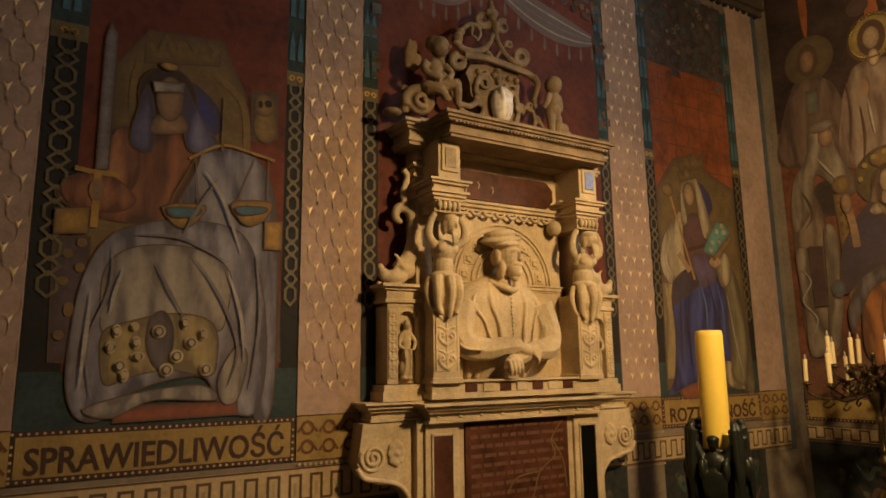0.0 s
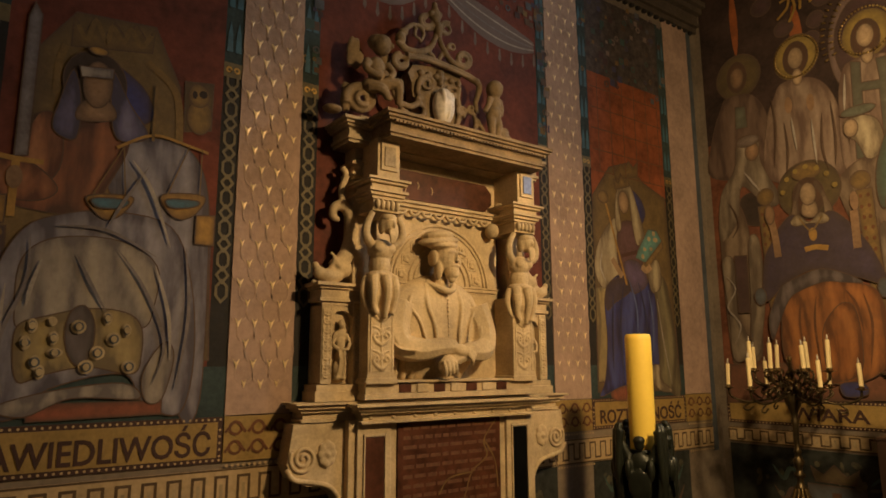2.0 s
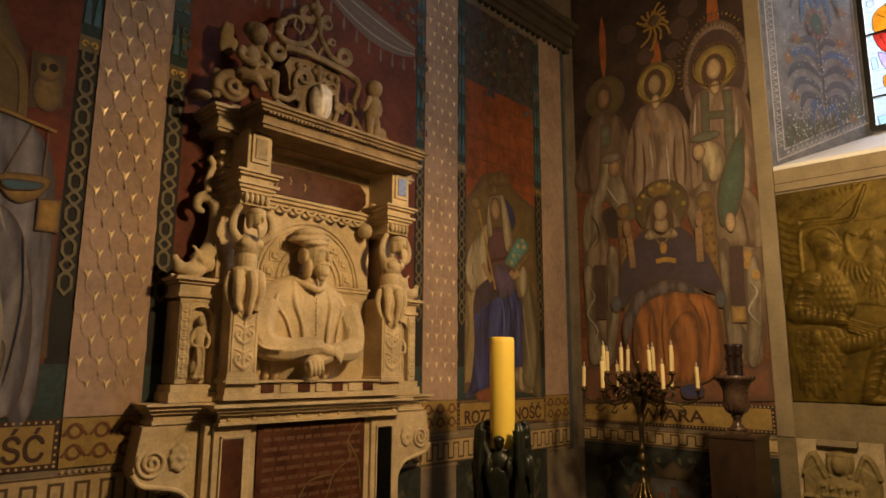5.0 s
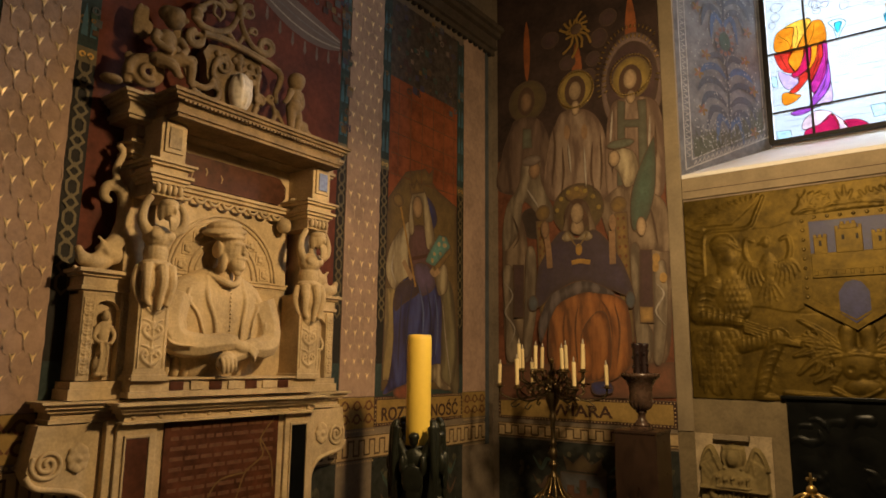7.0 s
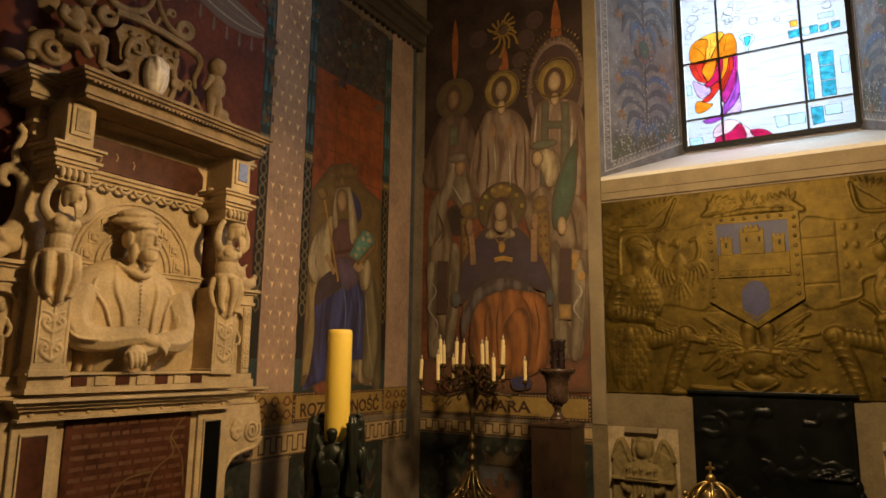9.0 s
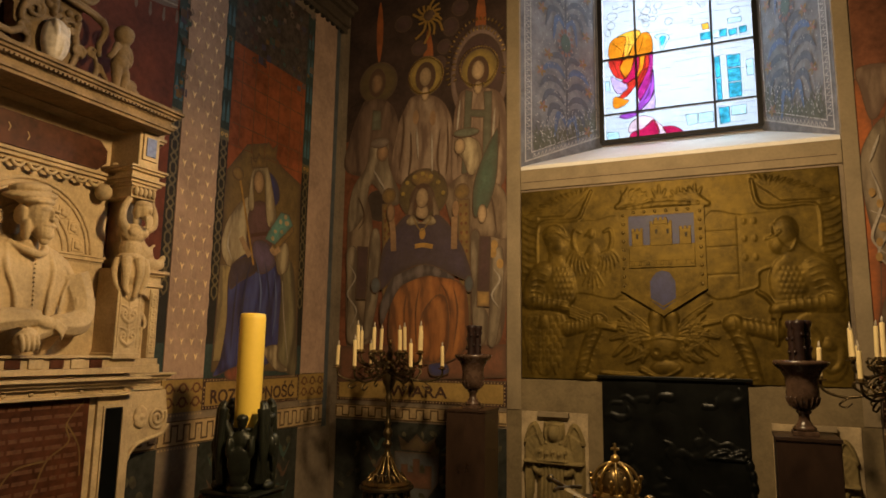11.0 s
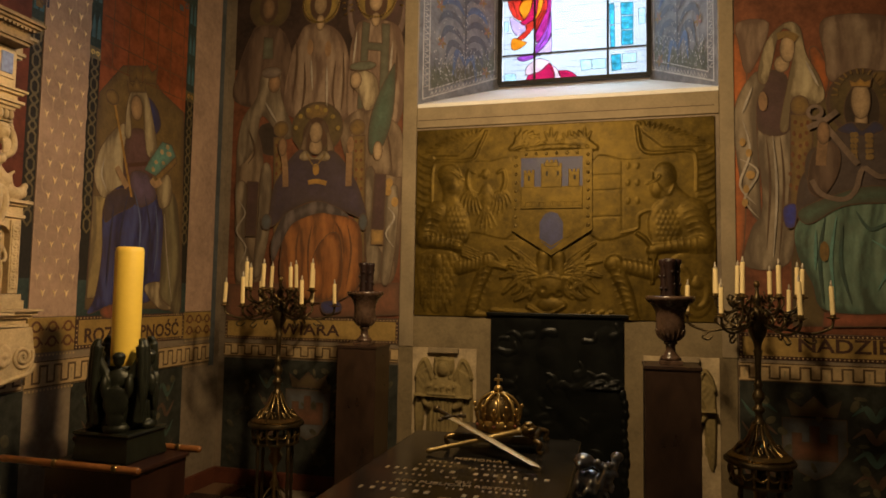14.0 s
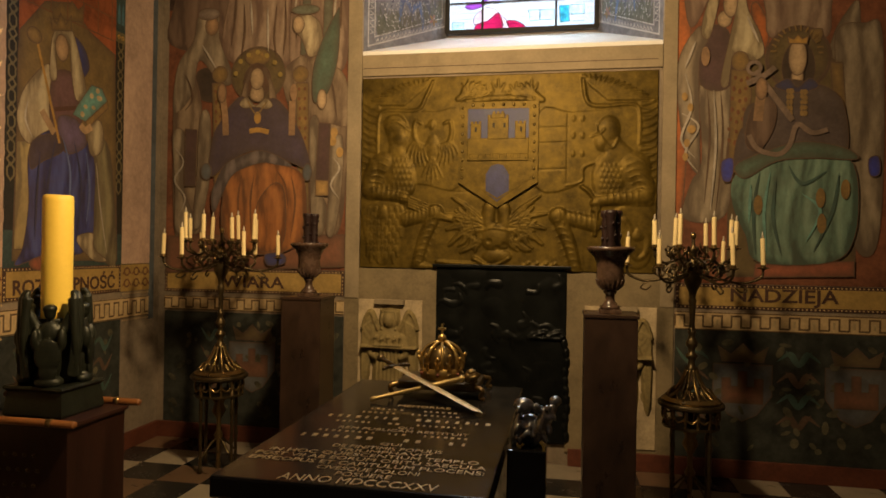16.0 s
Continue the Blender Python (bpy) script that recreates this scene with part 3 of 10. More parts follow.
for nm, lt, mid, dk in (("p_grey_cloth", (0.27, 0.25, 0.265), (0.165, 0.152, 0.175), (0.080, 0.072, 0.092)), ("p_pale_cloth", (0.36, 0.31, 0.24), (0.25, 0.215, 0.18), (0.14, 0.12, 0.115)),
                        ("p_rust", (0.27, 0.105, 0.05), (0.16, 0.060, 0.032), (0.075, 0.032, 0.022)), ("p_rust_light", (0.34, 0.15, 0.07), (0.20, 0.08, 0.04), (0.10, 0.04, 0.025)),
                        ("p_ochre_hem", (0.36, 0.27, 0.115), (0.27, 0.20, 0.09), (0.16, 0.12, 0.065)), ("p_veil_blue", (0.17, 0.155, 0.24), (0.095, 0.088, 0.16), (0.05, 0.046, 0.085)),
                        ("p_cream_cloth", (0.44, 0.36, 0.225), (0.30, 0.235, 0.145), (0.16, 0.12, 0.075)), ("p_cream_cloth2", (0.40, 0.33, 0.205), (0.27, 0.215, 0.13), (0.14, 0.105, 0.062)),
                        ("p_cream_dim", (0.27, 0.215, 0.15), (0.165, 0.128, 0.088), (0.095, 0.070, 0.050)), ("p_olive_cloth", (0.22, 0.185, 0.10), (0.14, 0.115, 0.065), (0.08, 0.062, 0.038)),
                        ("p_blue_cloth", (0.055, 0.070, 0.22), (0.032, 0.038, 0.145), (0.018, 0.018, 0.070)), ("p_brown_cloth", (0.15, 0.098, 0.070), (0.10, 0.062, 0.045), (0.058, 0.034, 0.026)),
                        ("p_brown_cloth2", (0.24, 0.175, 0.115), (0.155, 0.108, 0.070), (0.088, 0.056, 0.038)), ("p_rose_cloth", (0.27, 0.195, 0.14), (0.185, 0.125, 0.088), (0.115, 0.070, 0.052)),
                        ("p_lilac_cloth", (0.17, 0.135, 0.13), (0.105, 0.085, 0.085), (0.055, 0.043, 0.045)), ("p_dusk_cloth", (0.12, 0.10, 0.10), (0.085, 0.07, 0.07), (0.05, 0.042, 0.042)),
                        ("p_orange_cloth", (0.33, 0.130, 0.040), (0.22, 0.082, 0.026), (0.115, 0.044, 0.018)), ("p_teal_cloth", (0.165, 0.25, 0.19), (0.088, 0.150, 0.115), (0.040, 0.072, 0.056))):
    M[nm] = cloth(nm[2:].replace("_", " ") + " mural drapery", tone(lt, 1.08), tone(mid, 1.08), dk)

LAYER = 0.00026


def mural_kit(wall, label, base):
    """Collects painted shapes, then lays them on the wall from the lowest layer up, each with a thin drawn outline."""
    mural = thing("mural", label, "mural", base)
    jobs = []

    def patch(name, mat, pts, k, smooth=True):
        jobs.append((k, len(jobs), name, mat, "patch", (pts, smooth)))

    def disc(name, mat, u, v, ru, rv, k):
        jobs.append((k, len(jobs), name, mat, "disc", (u, v, ru, rv)))

    def stroke(name, mat, pts, w, k, smooth=True):
        jobs.append((k, len(jobs), name, mat, "stroke", (pts, w, smooth)))

    def hoop(name, mat, u, v, r0, r1, k):
        jobs.append((k, len(jobs), name, mat, "hoop", (u, v, r0, r1)))

    def lay():
        for rank, (k, _, name, mat, how, a) in enumerate(sorted(jobs)):
            bm, d = bmesh.new(), 0.006 + LAYER * rank
            line = None
            if how == "patch":
                modelled(bm, wall, a[0], d, a[1])
                line = ([*a[0]], a[1])
            elif how == "disc":
                modelled(bm, wall, [(a[0] + a[2] * math.cos(t), a[1] + a[3] * math.sin(t)) for t in (0.5236 * i for i in range(12))], d)
                if a[2] > 0.03:
                    line = ([(a[0] + a[2] * math.cos(t), a[1] + a[3] * math.sin(t)) for t in (0.5236 * i for i in range(12))], True)
            elif how == "stroke":
                band(bm, wall, a[0], a[1], d, False, a[2], 5, name.startswith(("fold", "scroll", "ray")))
            else:
                ring(bm, wall, *a, d)
            if line:
                n = len(bm.faces)
                band(bm, wall, line[0], 0.0055, d + 0.0001, True, line[1])
                bm.faces.ensure_lookup_table()
                for f in bm.faces[n:]:
                    f.material_index = 1
            soft_form = (how == "patch" or how == "disc" and a[2] > 0.035) and mat + "_form" in M
            ob = part(name, bm, M[mat + "_form" if soft_form else mat], mural)
            if line:
                ob.data.materials.append(M["p_umber"])
        return mural

    return patch, disc, stroke, hoop, lay


def field(name, wall, u0, u1, v0, v1, mat, label, d=0.004, cat="wall painting"):
    bm = bmesh.new()
    wall_box(bm, wall, u0, u1, v0, v1, -0.004, d)
    return tagged(part(name, bm, M[mat]), label, cat, kind="structure")


# flat colour fields of the monument wall
field("trim_red_field", on_left, 1.455, 3.15, 1.69, 4.62, "red_field", "dull red painted wall behind the monument")
field("trim_red_panel", on_left, 0.0, 0.925, 1.69, 4.62, "red_field", "dull red painted wall panel")
field("trim_orange_panel", on_left, 3.695, 4.60, 1.69, 3.95, "orange_field", "orange red painted wall panel")
for u0, u1 in ((-0.15, 0.0), (0.925, 1.02), (1.355, 1.455), (3.15, 3.24), (3.595, 3.695), (4.60, 4.705)):
    field("trim_black_strip", on_left, u0, u1, 1.69, 3.16, "black_band", "black painted strip with an olive chain")
    field("trim_teal_strip", on_left, u0, u1, 3.24, 4.62, "teal_band", "teal ornamented wall strip")
    field("trim_gold_cap", on_left, u0, u1, 3.16, 3.24, "olive", "olive gold strip head", 0.006)
for u0, u1 in ((-0.15, 1.02), (1.355, 3.24), (3.595, 4.705)):
    field("trim_teal_base", on_left, u0, u1, 1.455, 1.69, "teal_band", "teal painted base strip")
M["panel_top"] = paint("faded blue brown ornament", (0.075, 0.058, 0.050), 0.85, vary=0.6, size=14, fine=40)
field("trim_panel_top", on_left, 3.695, 4.60, 3.95, 4.62, "panel_top", "faded ornamental painting above a panel")
M["blue_strip"] = paint("faded blue grey strip", (0.075, 0.085, 0.095), 0.85, vary=0.4, size=6, fine=30)
field("trim_blue_strip", on_left, 5.05, 5.12, 1.0, 4.7, "blue_strip", "faded blue strip beside the corner")
M["dark_red"] = paint("dark red brown ground paint", (0.165, 0.060, 0.030), 0.8, vary=0.55, size=4, fine=25)
M["upper_dark"] = paint("smoky upper painting", (0.045, 0.026, 0.020), 0.85, vary=0.6, size=4, fine=25)
field("trim_faith_ground", on_end, -3.25, -1.665, 1.43, 3.6, "dark_red", "dark red painted ground")
field("trim_faith_sky", on_end, -3.25, -1.665, 3.6, 6.2, "upper_dark", "smoky dark painted ground")
field("trim_hope_ground", on_end, 0.88, 2.57, 1.40, 6.2, "dark_red", "dark red painted ground")


# ---- chains, scales, frets and lettered panels ----
def chain(wall, u, v0, v1, w):
    links = bmesh.new()
    v, k = v0, 0
    while v < v1 - 0.03:
        if k % 2 == 0:
            h = 0.105
            band(links, wall, [(u, v), (u - w, v + 0.03), (u - w, v + h - 0.03), (u, v + h), (u + w, v + h - 0.03), (u + w, v + 0.03)], 0.013, 0.0085, True)
        else:
            h = 0.075
            band(links, wall, [(u, v), (u - w * 1.1, v + h / 2), (u, v + h), (u + w * 1.1, v + h / 2)], 0.013, 0.0095, True)
        v, k = v + h - 0.012, k + 1
    return links


for u, w in ((-0.075, 0.036), (0.972, 0.026), (1.405, 0.027), (3.195, 0.025), (3.645, 0.026), (4.652, 0.026)):
    tagged(part("chain_border", chain(on_left, u, 2.0, 3.14, w), M["olive"]), "painted olive chain on a black strip", "painted border", "chain borders")
    cap = bmesh.new()
    for du in (-0.02, 0.02):
        ring(cap, on_left, u + du, 3.20, 0.008, 0.017, 0.0085, 16)
    tagged(part("scroll_ornament", cap, M["gold_paint"]), "small painted gold scrolls", "painted ornament", "scroll ornaments")
    peaks = bmesh.new()
    for k in range(5):
        v = 3.30 + 0.25 * k
        for du in (-0.022, 0.022):
            flat(peaks, on_left, [(u + du - 0.016, v), (u + du + 0.016, v), (u + du + 0.012, v + 0.10), (u + du, v + 0.17), (u + du - 0.012, v + 0.10)], 0.0075, False)
    tagged(part("leaf_ornament", peaks, M["p_teal"]), "painted blue green leaf points", "painted ornament", "leaf ornaments")


def pilaster(u0, u1):
    base = thing("painted_pilaster", "pinkish grey painted pilaster with gilded drops" if u0 < 4 else "plain pinkish grey painted pilaster", "pilaster", (XL, (u0 + u1) / 2, 1.2), "painted pilasters")
    body = bmesh.new()
    wall_box(body, on_left, u0, u1, 1.46, 4.7, -0.004, 0.010, 0.002)
    part("shaft", body, M["pink"], base)
    lines, drops = bmesh.new(), bmesh.new()
    n = max(3, round((u1 - u0) / 0.094))
    step = (u1 - u0) / n
    rng = random.Random(int(u0 * 100))
    for r in range(31):
        v = 1.62 + r * 0.099
        for c in range(n + 1):
            u = u0 + (c + (0.5 if r % 2 else 0.0)) * step
            if u < u0 + 0.012 or u > u1 - 0.012:
                continue
            a, b = max(u0 + 0.004, u - step / 2), min(u1 - 0.004, u + step / 2)
            band(lines, on_left, [(a, v + 0.10), (a, v + 0.02), (u, v - 0.012), (b, v + 0.02), (b, v + 0.10)], 0.006, 0.0125, False, True, 3)
            k = 0.8 + 0.4 * rng.random()
            for s in (-1, 1):
                p, q, t = on_left(u, v - 0.038 * k, 0.0132), on_left(u + s * 0.016 * k, v + 0.008, 0.0132), on_left(u, v - 0.008, 0.0155)
                drops.faces.new([drops.verts.new(x) for x in (p, q, t)])
    if u0 < 4:
        part("scale_tracery", lines, M["scale_line"], base, kind="stuff")
        part("drop_pattern", drops, M["drop_gold"], base, "gilded relief drops", kind="stuff")
    foot = bmesh.new()
    wall_box(foot, on_left, u0, u1, 1.245, 1.455, -0.004, 0.010, 0.002)
    part("foot", foot, M["ochre"], base)
    orn = bmesh.new()
    for i in range(3):
        for j in range(2):
            uc, vc = u0 + (i + 0.5) * (u1 - u0) / 3, 1.31 + 0.09 * j
            ring(orn, on_left, uc, vc, 0.022, 0.036, 0.0125, 14)
            band(orn, on_left, [(uc - 0.05, vc - 0.02), (uc, vc + 0.03), (uc + 0.05, vc - 0.02)], 0.012, 0.0138, False, True)
    part("foot_ornament", orn, M["p_rust_dark"], base, kind="stuff")


for a, b in ((-0.50, -0.155), (1.02, 1.355), (3.24, 3.595), (4.705, 5.05)):
    pilaster(a, b)


def fret(wall, name, u0, u1, v0, v1, step, label):
    g = thing(name, label, "painted border", wall((u0 + u1) / 2, v0), kind="")
    bm = bmesh.new()
    wall_box(bm, wall, u0, u1, v0, v1, -0.004, 0.007, 0.001)
    part("ground", bm, M["cream"], g)
    bm = bmesh.new()
    n = int((u1 - u0) / step)
    h = v1 - v0
    for i in range(n):
        a = u0 + i * (u1 - u0) / n
        s = (u1 - u0) / n
        band(bm, wall, [(a, v0 + 0.18 * h), (a, v0 + 0.80 * h), (a + 0.5 * s, v0 + 0.80 * h), (a + 0.5 * s, v0 + 0.18 * h), (a + s, v0 + 0.18 * h)], 0.013, 0.0085)
    part("key_line", bm, M["fret"], g, "brown key pattern")
    bm = bmesh.new()
    for v in (v0 + 0.004, v1 - 0.004):
        band(bm, wall, [(u0, v), (u1, v)], 0.008, 0.009)
    part("edge_line", bm, M["fret"], g)
    bm = bmesh.new()
    for i in range(n):
        a = u0 + (i + 0.25) * (u1 - u0) / n
        rect(bm, wall, a - 0.008, a + 0.008, v0 + 0.25 * h, v0 + 0.62 * h, 0.0085)
    part("key_bar", bm, M["p_cream_paint"], g, kind="stuff")


fret(on_left, "fret_border", -0.7, 3.22, 1.035, 1.215, 0.105, "cream painted key pattern band on the wall")
fret(on_left, "fret_border", 3.24, 5.05, 1.035, 1.195, 0.105, "cream painted key pattern band on the wall")
fret(on_end, "fret_border", -3.25, -1.665, 1.075, 1.19, 0.125, "cream painted key pattern band on the wall")
fret(on_end, "fret_border", 0.88, 2.57, 1.06, 1.19, 0.125, "cream painted key pattern band on the wall")


def dots(bm, wall, u0, u1, v, step, r, d):
    n = int((u1 - u0) / step)
    for i in range(n + 1):
        oval(bm, wall, u0 + i * (u1 - u0) / n, v, r, r, d, 8)


for u0, u1 in ((1.03, 1.35), (3.24, 3.60), (4.71, 5.04)):
    bm = bmesh.new()
    dots(bm, on_left, u0 + 0.01, u1 - 0.01, 1.228, 0.026, 0.008, 0.012)
    dots(bm, on_left, u0 + 0.01, u1 - 0.01, 1.02, 0.026, 0.008, 0.012)
    tagged(part("dot_border", bm, M["cream"]), "row of cream painted dots", "painted border", "dot borders", "stuff")


def name_panel(wall, u0, u1, v0, v1, text, m, width, height):
    p = thing("lettered_panel", "ochre painted panel lettered in brown capitals", "lettered panel", wall((u0 + u1) / 2, v0), "lettered panels")
    bm = bmesh.new()
    wall_box(bm, wall, u0, u1, v0, v1, -0.004, 0.007, 0.001)
    part("border", bm, M["letter"], p)
    bm = bmesh.new()
    e = 0.024
    rect(bm, wall, u0 + e, u1 - e, v0 + e, v1 - e, 0.0095)
    part("ground", bm, M["ochre"], p)
    bm = bmesh.new()
    for v in (v0 + e / 2, v1 - e / 2):
        dots(bm, wall, u0 + e / 2, u1 - e / 2, v, 0.028, 0.006, 0.0085)
    for u in (u0 + e / 2, u1 - e / 2):
        for k in range(1, int((v1 - v0) / 0.03)):
            oval(bm, wall, u, v0 + k * 0.03, 0.006, 0.006, 0.0085, 8)
    part("border_dots", bm, M["cream"], p, kind="stuff")
    lettering("lettering", text, height, m, M["letter"], p, width, 0.0012, bold=0.0025)


LEFT_FACE = Matrix(((0, 0, 1, 0), (1, 0, 0, 0), (0, 1, 0, 0), (0, 0, 0, 1)))
END_FACE = Matrix(((1, 0, 0, 0), (0, 0, -1, 0), (0, 1, 0, 0), (0, 0, 0, 1)))
name_panel(on_left, -0.16, 1.015, 1.245, 1.455, "SPRAWIEDLIWOŚĆ", Matrix.Translation(on_left(0.43, 1.352, 0.011)) @ LEFT_FACE, 1.06, 0.105)
name_panel(on_left, 3.60, 4.695, 1.245, 1.455, "ROZTROPNOŚĆ", Matrix.Translation(on_left(4.15, 1.345, 0.011)) @ LEFT_FACE, 0.95, 0.095)
name_panel(on_end, -3.25, -1.665, 1.225, 1.425, "WIARA", Matrix.Translation(on_end(-2.45, 1.32, 0.011)) @ END_FACE, 0.55, 0.095)
name_panel(on_end, 0.88, 2.55, 1.215, 1.395, "NADZIEJA", Matrix.Translation(on_end(1.62, 1.305, 0.011)) @ END_FACE, 0.72, 0.095)

# dark tapestry-like dado with blurred coats of arms
M["dado_leaf"] = paint("dim dado foliage paint", (0.085, 0.075, 0.045), 0.85, vary=0.8, size=3, fine=12)
for wall, u0, u1 in ((on_left, -0.7, 1.02), (on_left, 1.355, 3.24), (on_left, 3.595, 4.705), (on_end, -3.25, -1.665), (on_end, 0.88, 2.57)):
    top = 1.03 if wall is on_left else 1.06
    field("trim_dado", wall, u0, u1, 0.13, top, "dado", "dark green blue painted dado")
    bm = bmesh.new()
    rng = random.Random(int(u0 * 37) + 5)
    for k in range(60):
        a, b = rng.uniform(u0 + 0.06, u1 - 0.06), rng.uniform(0.22, top - 0.06)
        t = rng.uniform(0, 3.1)
        oval(bm, wall, a, b, rng.uniform(0.015, 0.05), rng.uniform(0.012, 0.03), 0.0055 + 0.00004 * k, 9, t)
    tagged(part("dado_foliage", bm, M["dado_leaf"]), "dim painted foliage on the dado", "wall painting", "dado foliage", "stuff")


def dado_arms(wall, u, v, w):
    """Dim painted shield with a tower under a crown, and leaf scrolls at its sides."""
    patch, disc, stroke, hoop, lay = mural_kit(wall, "dim painted coat of arms on the dado", tuple(wall(u, v)))
    patch("shield", "p_slate", [(u - w, v + 0.16), (u + w, v + 0.16), (u + w, v - 0.06), (u + 0.5 * w, v - 0.20), (u, v - 0.25), (u - 0.5 * w, v - 0.20), (u - w, v - 0.06)], 1, False)
    patch("tower", "p_brick_dark", [(u - 0.7 * w, v - 0.12), (u - 0.7 * w, v + 0.06), (u - 0.4 * w, v + 0.06), (u - 0.4 * w, v), (u - 0.15 * w, v), (u - 0.15 * w, v + 0.11), (u + 0.15 * w, v + 0.11), (u + 0.15 * w, v), (u + 0.4 * w, v), (u + 0.4 * w, v + 0.06), (u + 0.7 * w, v + 0.06), (u + 0.7 * w, v - 0.12)], 2, False)
    patch("crown", "p_olive_dark", [(u - 0.7 * w, v + 0.18), (u - 0.85 * w, v + 0.29), (u - 0.4 * w, v + 0.23), (u, v + 0.31), (u + 0.4 * w, v + 0.23), (u + 0.85 * w, v + 0.29), (u + 0.7 * w, v + 0.18)], 2, False)
    for sg in (-1, 1):
        for k in range(4):
            stroke("scroll", "p_teal_dark" if k % 2 else "p_umber", [(u + sg * 1.15 * w, v - 0.26 + 0.15 * k), (u + sg * 1.6 * w, v - 0.20 + 0.15 * k), (u + sg * 1.9 * w, v - 0.28 + 0.15 * k), (u + sg * 2.3 * w, v - 0.18 + 0.15 * k)], 0.035, 1)
    return lay()


for wall, u in ((on_left, 4.15), (on_end, -2.45), (on_end, 1.35), (on_end, 2.1)):
    dado_arms(wall, u, 0.66, 0.20)


def mural_justice():
    patch, disc, stroke, hoop, lay = mural_kit(on_left, "wall painting of a seated blindfolded robed shape with scales", (-3.3, 0.43, 1.45))
    patch("throne", "p_throne", [(0.11, 3.07), (0.25, 3.29), (0.59, 3.32), (0.72, 3.04), (0.75, 2.42), (0.9, 2.4), (0.93, 1.72), (-0.03, 1.73), (-0.07, 2.36), (0.13, 2.44)], 1, False)
    patch("side_panel", "p_violet", [(0.82, 2.26), (0.91, 2.27), (0.91, 1.8), (0.82, 1.8)], 2, False)
    patch("side_panel", "p_dusk", [(-0.07, 2.26), (0.07, 2.27), (0.09, 1.72), (-0.05, 1.73)], 2, False)
    patch("cushion", "p_blue", [(0.4, 3.07), (0.53, 3.02), (0.6, 2.92), (0.59, 2.83), (0.44, 2.79)], 2)
    patch("owl_block", "p_olive_dark", [(0.74, 3.08), (0.88, 3.1), (0.88, 2.85), (0.75, 2.82)], 2, False)
    patch("crest", "p_ochre_dark", [(0.24, 3.27), (0.29, 3.2), (0.32, 3.28), (0.37, 3.21), (0.41, 3.29), (0.46, 3.22), (0.5, 3.31), (0.55, 3.24), (0.59, 3.31), (0.58, 3.18), (0.24, 3.12)], 2, False)
    patch("cape", "p_grey_cloth", [(0.43, 2.69), (0.59, 2.76), (0.77, 2.74), (0.87, 2.58), (0.9, 2.25), (0.9, 1.54), (0.81, 1.47), (0.71, 1.93), (0.44, 2.48)], 3)
    patch("bodice", "p_rust", [(0.13, 2.77), (0.26, 2.77), (0.44, 2.8), (0.51, 2.7), (0.43, 2.48), (0.37, 2.36), (0.14, 2.35), (-0.03, 2.4), (-0.07, 2.47), (0.1, 2.56)], 4)
    patch("sleeve", "p_rust_light", [(0.14, 2.77), (0.23, 2.76), (0.24, 2.54), (0.13, 2.42), (0.08, 2.52)], 5)
    patch("sleeve", "p_rust_light", [(-0.05, 2.51), (0.11, 2.56), (0.24, 2.46), (0.17, 2.39), (-0.01, 2.4)], 5)
    patch("lap_cloth", "p_grey_cloth", [(0.13, 2.26), (0.23, 2.33), (0.44, 2.38), (0.72, 2.34), (0.83, 2.07), (0.86, 1.72), (0.81, 1.48), (0.65, 1.53), (0.56, 1.66), (0.28, 1.6), (0.18, 1.49), (0.07, 1.5), (0.02, 1.65), (0.03, 1.92), (0.06, 2.11)], 5)
    patch("lap_light", "p_pale_cloth", [(0.14, 2.14), (0.26, 2.24), (0.51, 2.25), (0.67, 2.15), (0.67, 1.97), (0.62, 1.86), (0.40, 1.90), (0.17, 1.84), (0.13, 1.94)], 6)
    patch("hem", "p_ochre_hem", [(0.15, 1.86), (0.24, 1.9), (0.4, 1.94), (0.55, 1.93), (0.62, 1.87), (0.63, 1.75), (0.6, 1.66), (0.42, 1.69), (0.26, 1.66), (0.17, 1.63), (0.14, 1.75)], 7)
    patch("gown_shadow", "p_dusk_cloth", [(0.34, 1.93), (0.39, 1.95), (0.43, 1.88), (0.43, 1.77), (0.39, 1.69), (0.34, 1.74), (0.32, 1.84)], 8)
    disc("roundel", "p_cream_paint", 0.2, 1.86, 0.02, 0.03, 9)
    disc("roundel_ring", "p_slate", 0.2, 1.86, 0.012, 0.02, 10)
    disc("roundel_core", "p_cream_paint", 0.2, 1.86, 0.012, 0.015, 11)
    disc("roundel", "p_cream_paint", 0.27, 1.88, 0.02, 0.02, 9)
    disc("roundel_ring", "p_slate", 0.27, 1.88, 0.012, 0.015, 10)
    disc("roundel_core", "p_cream_paint", 0.27, 1.88, 0.012, 0.015, 11)
    disc("roundel", "p_cream_paint", 0.18, 1.79, 0.02, 0.03, 9)
    disc("roundel_ring", "p_slate", 0.18, 1.79, 0.02, 0.015, 10)
    disc("roundel_core", "p_cream_paint", 0.18, 1.79, 0.012, 0.015, 11)
    disc("roundel", "p_cream_paint", 0.28, 1.81, 0.02, 0.03, 9)
    disc("roundel_ring", "p_slate", 0.28, 1.81, 0.012, 0.02, 10)
    disc("roundel_core", "p_cream_paint", 0.28, 1.81, 0.012, 0.015, 11)
    disc("roundel", "p_cream_paint", 0.22, 1.71, 0.02, 0.03, 9)
    disc("roundel_ring", "p_slate", 0.22, 1.71, 0.02, 0.02, 10)
    disc("roundel_core", "p_cream_paint", 0.22, 1.71, 0.012, 0.015, 11)
    disc("roundel", "p_cream_paint", 0.29, 1.75, 0.03, 0.02, 9)
    disc("roundel_ring", "p_slate", 0.29, 1.75, 0.02, 0.015, 10)
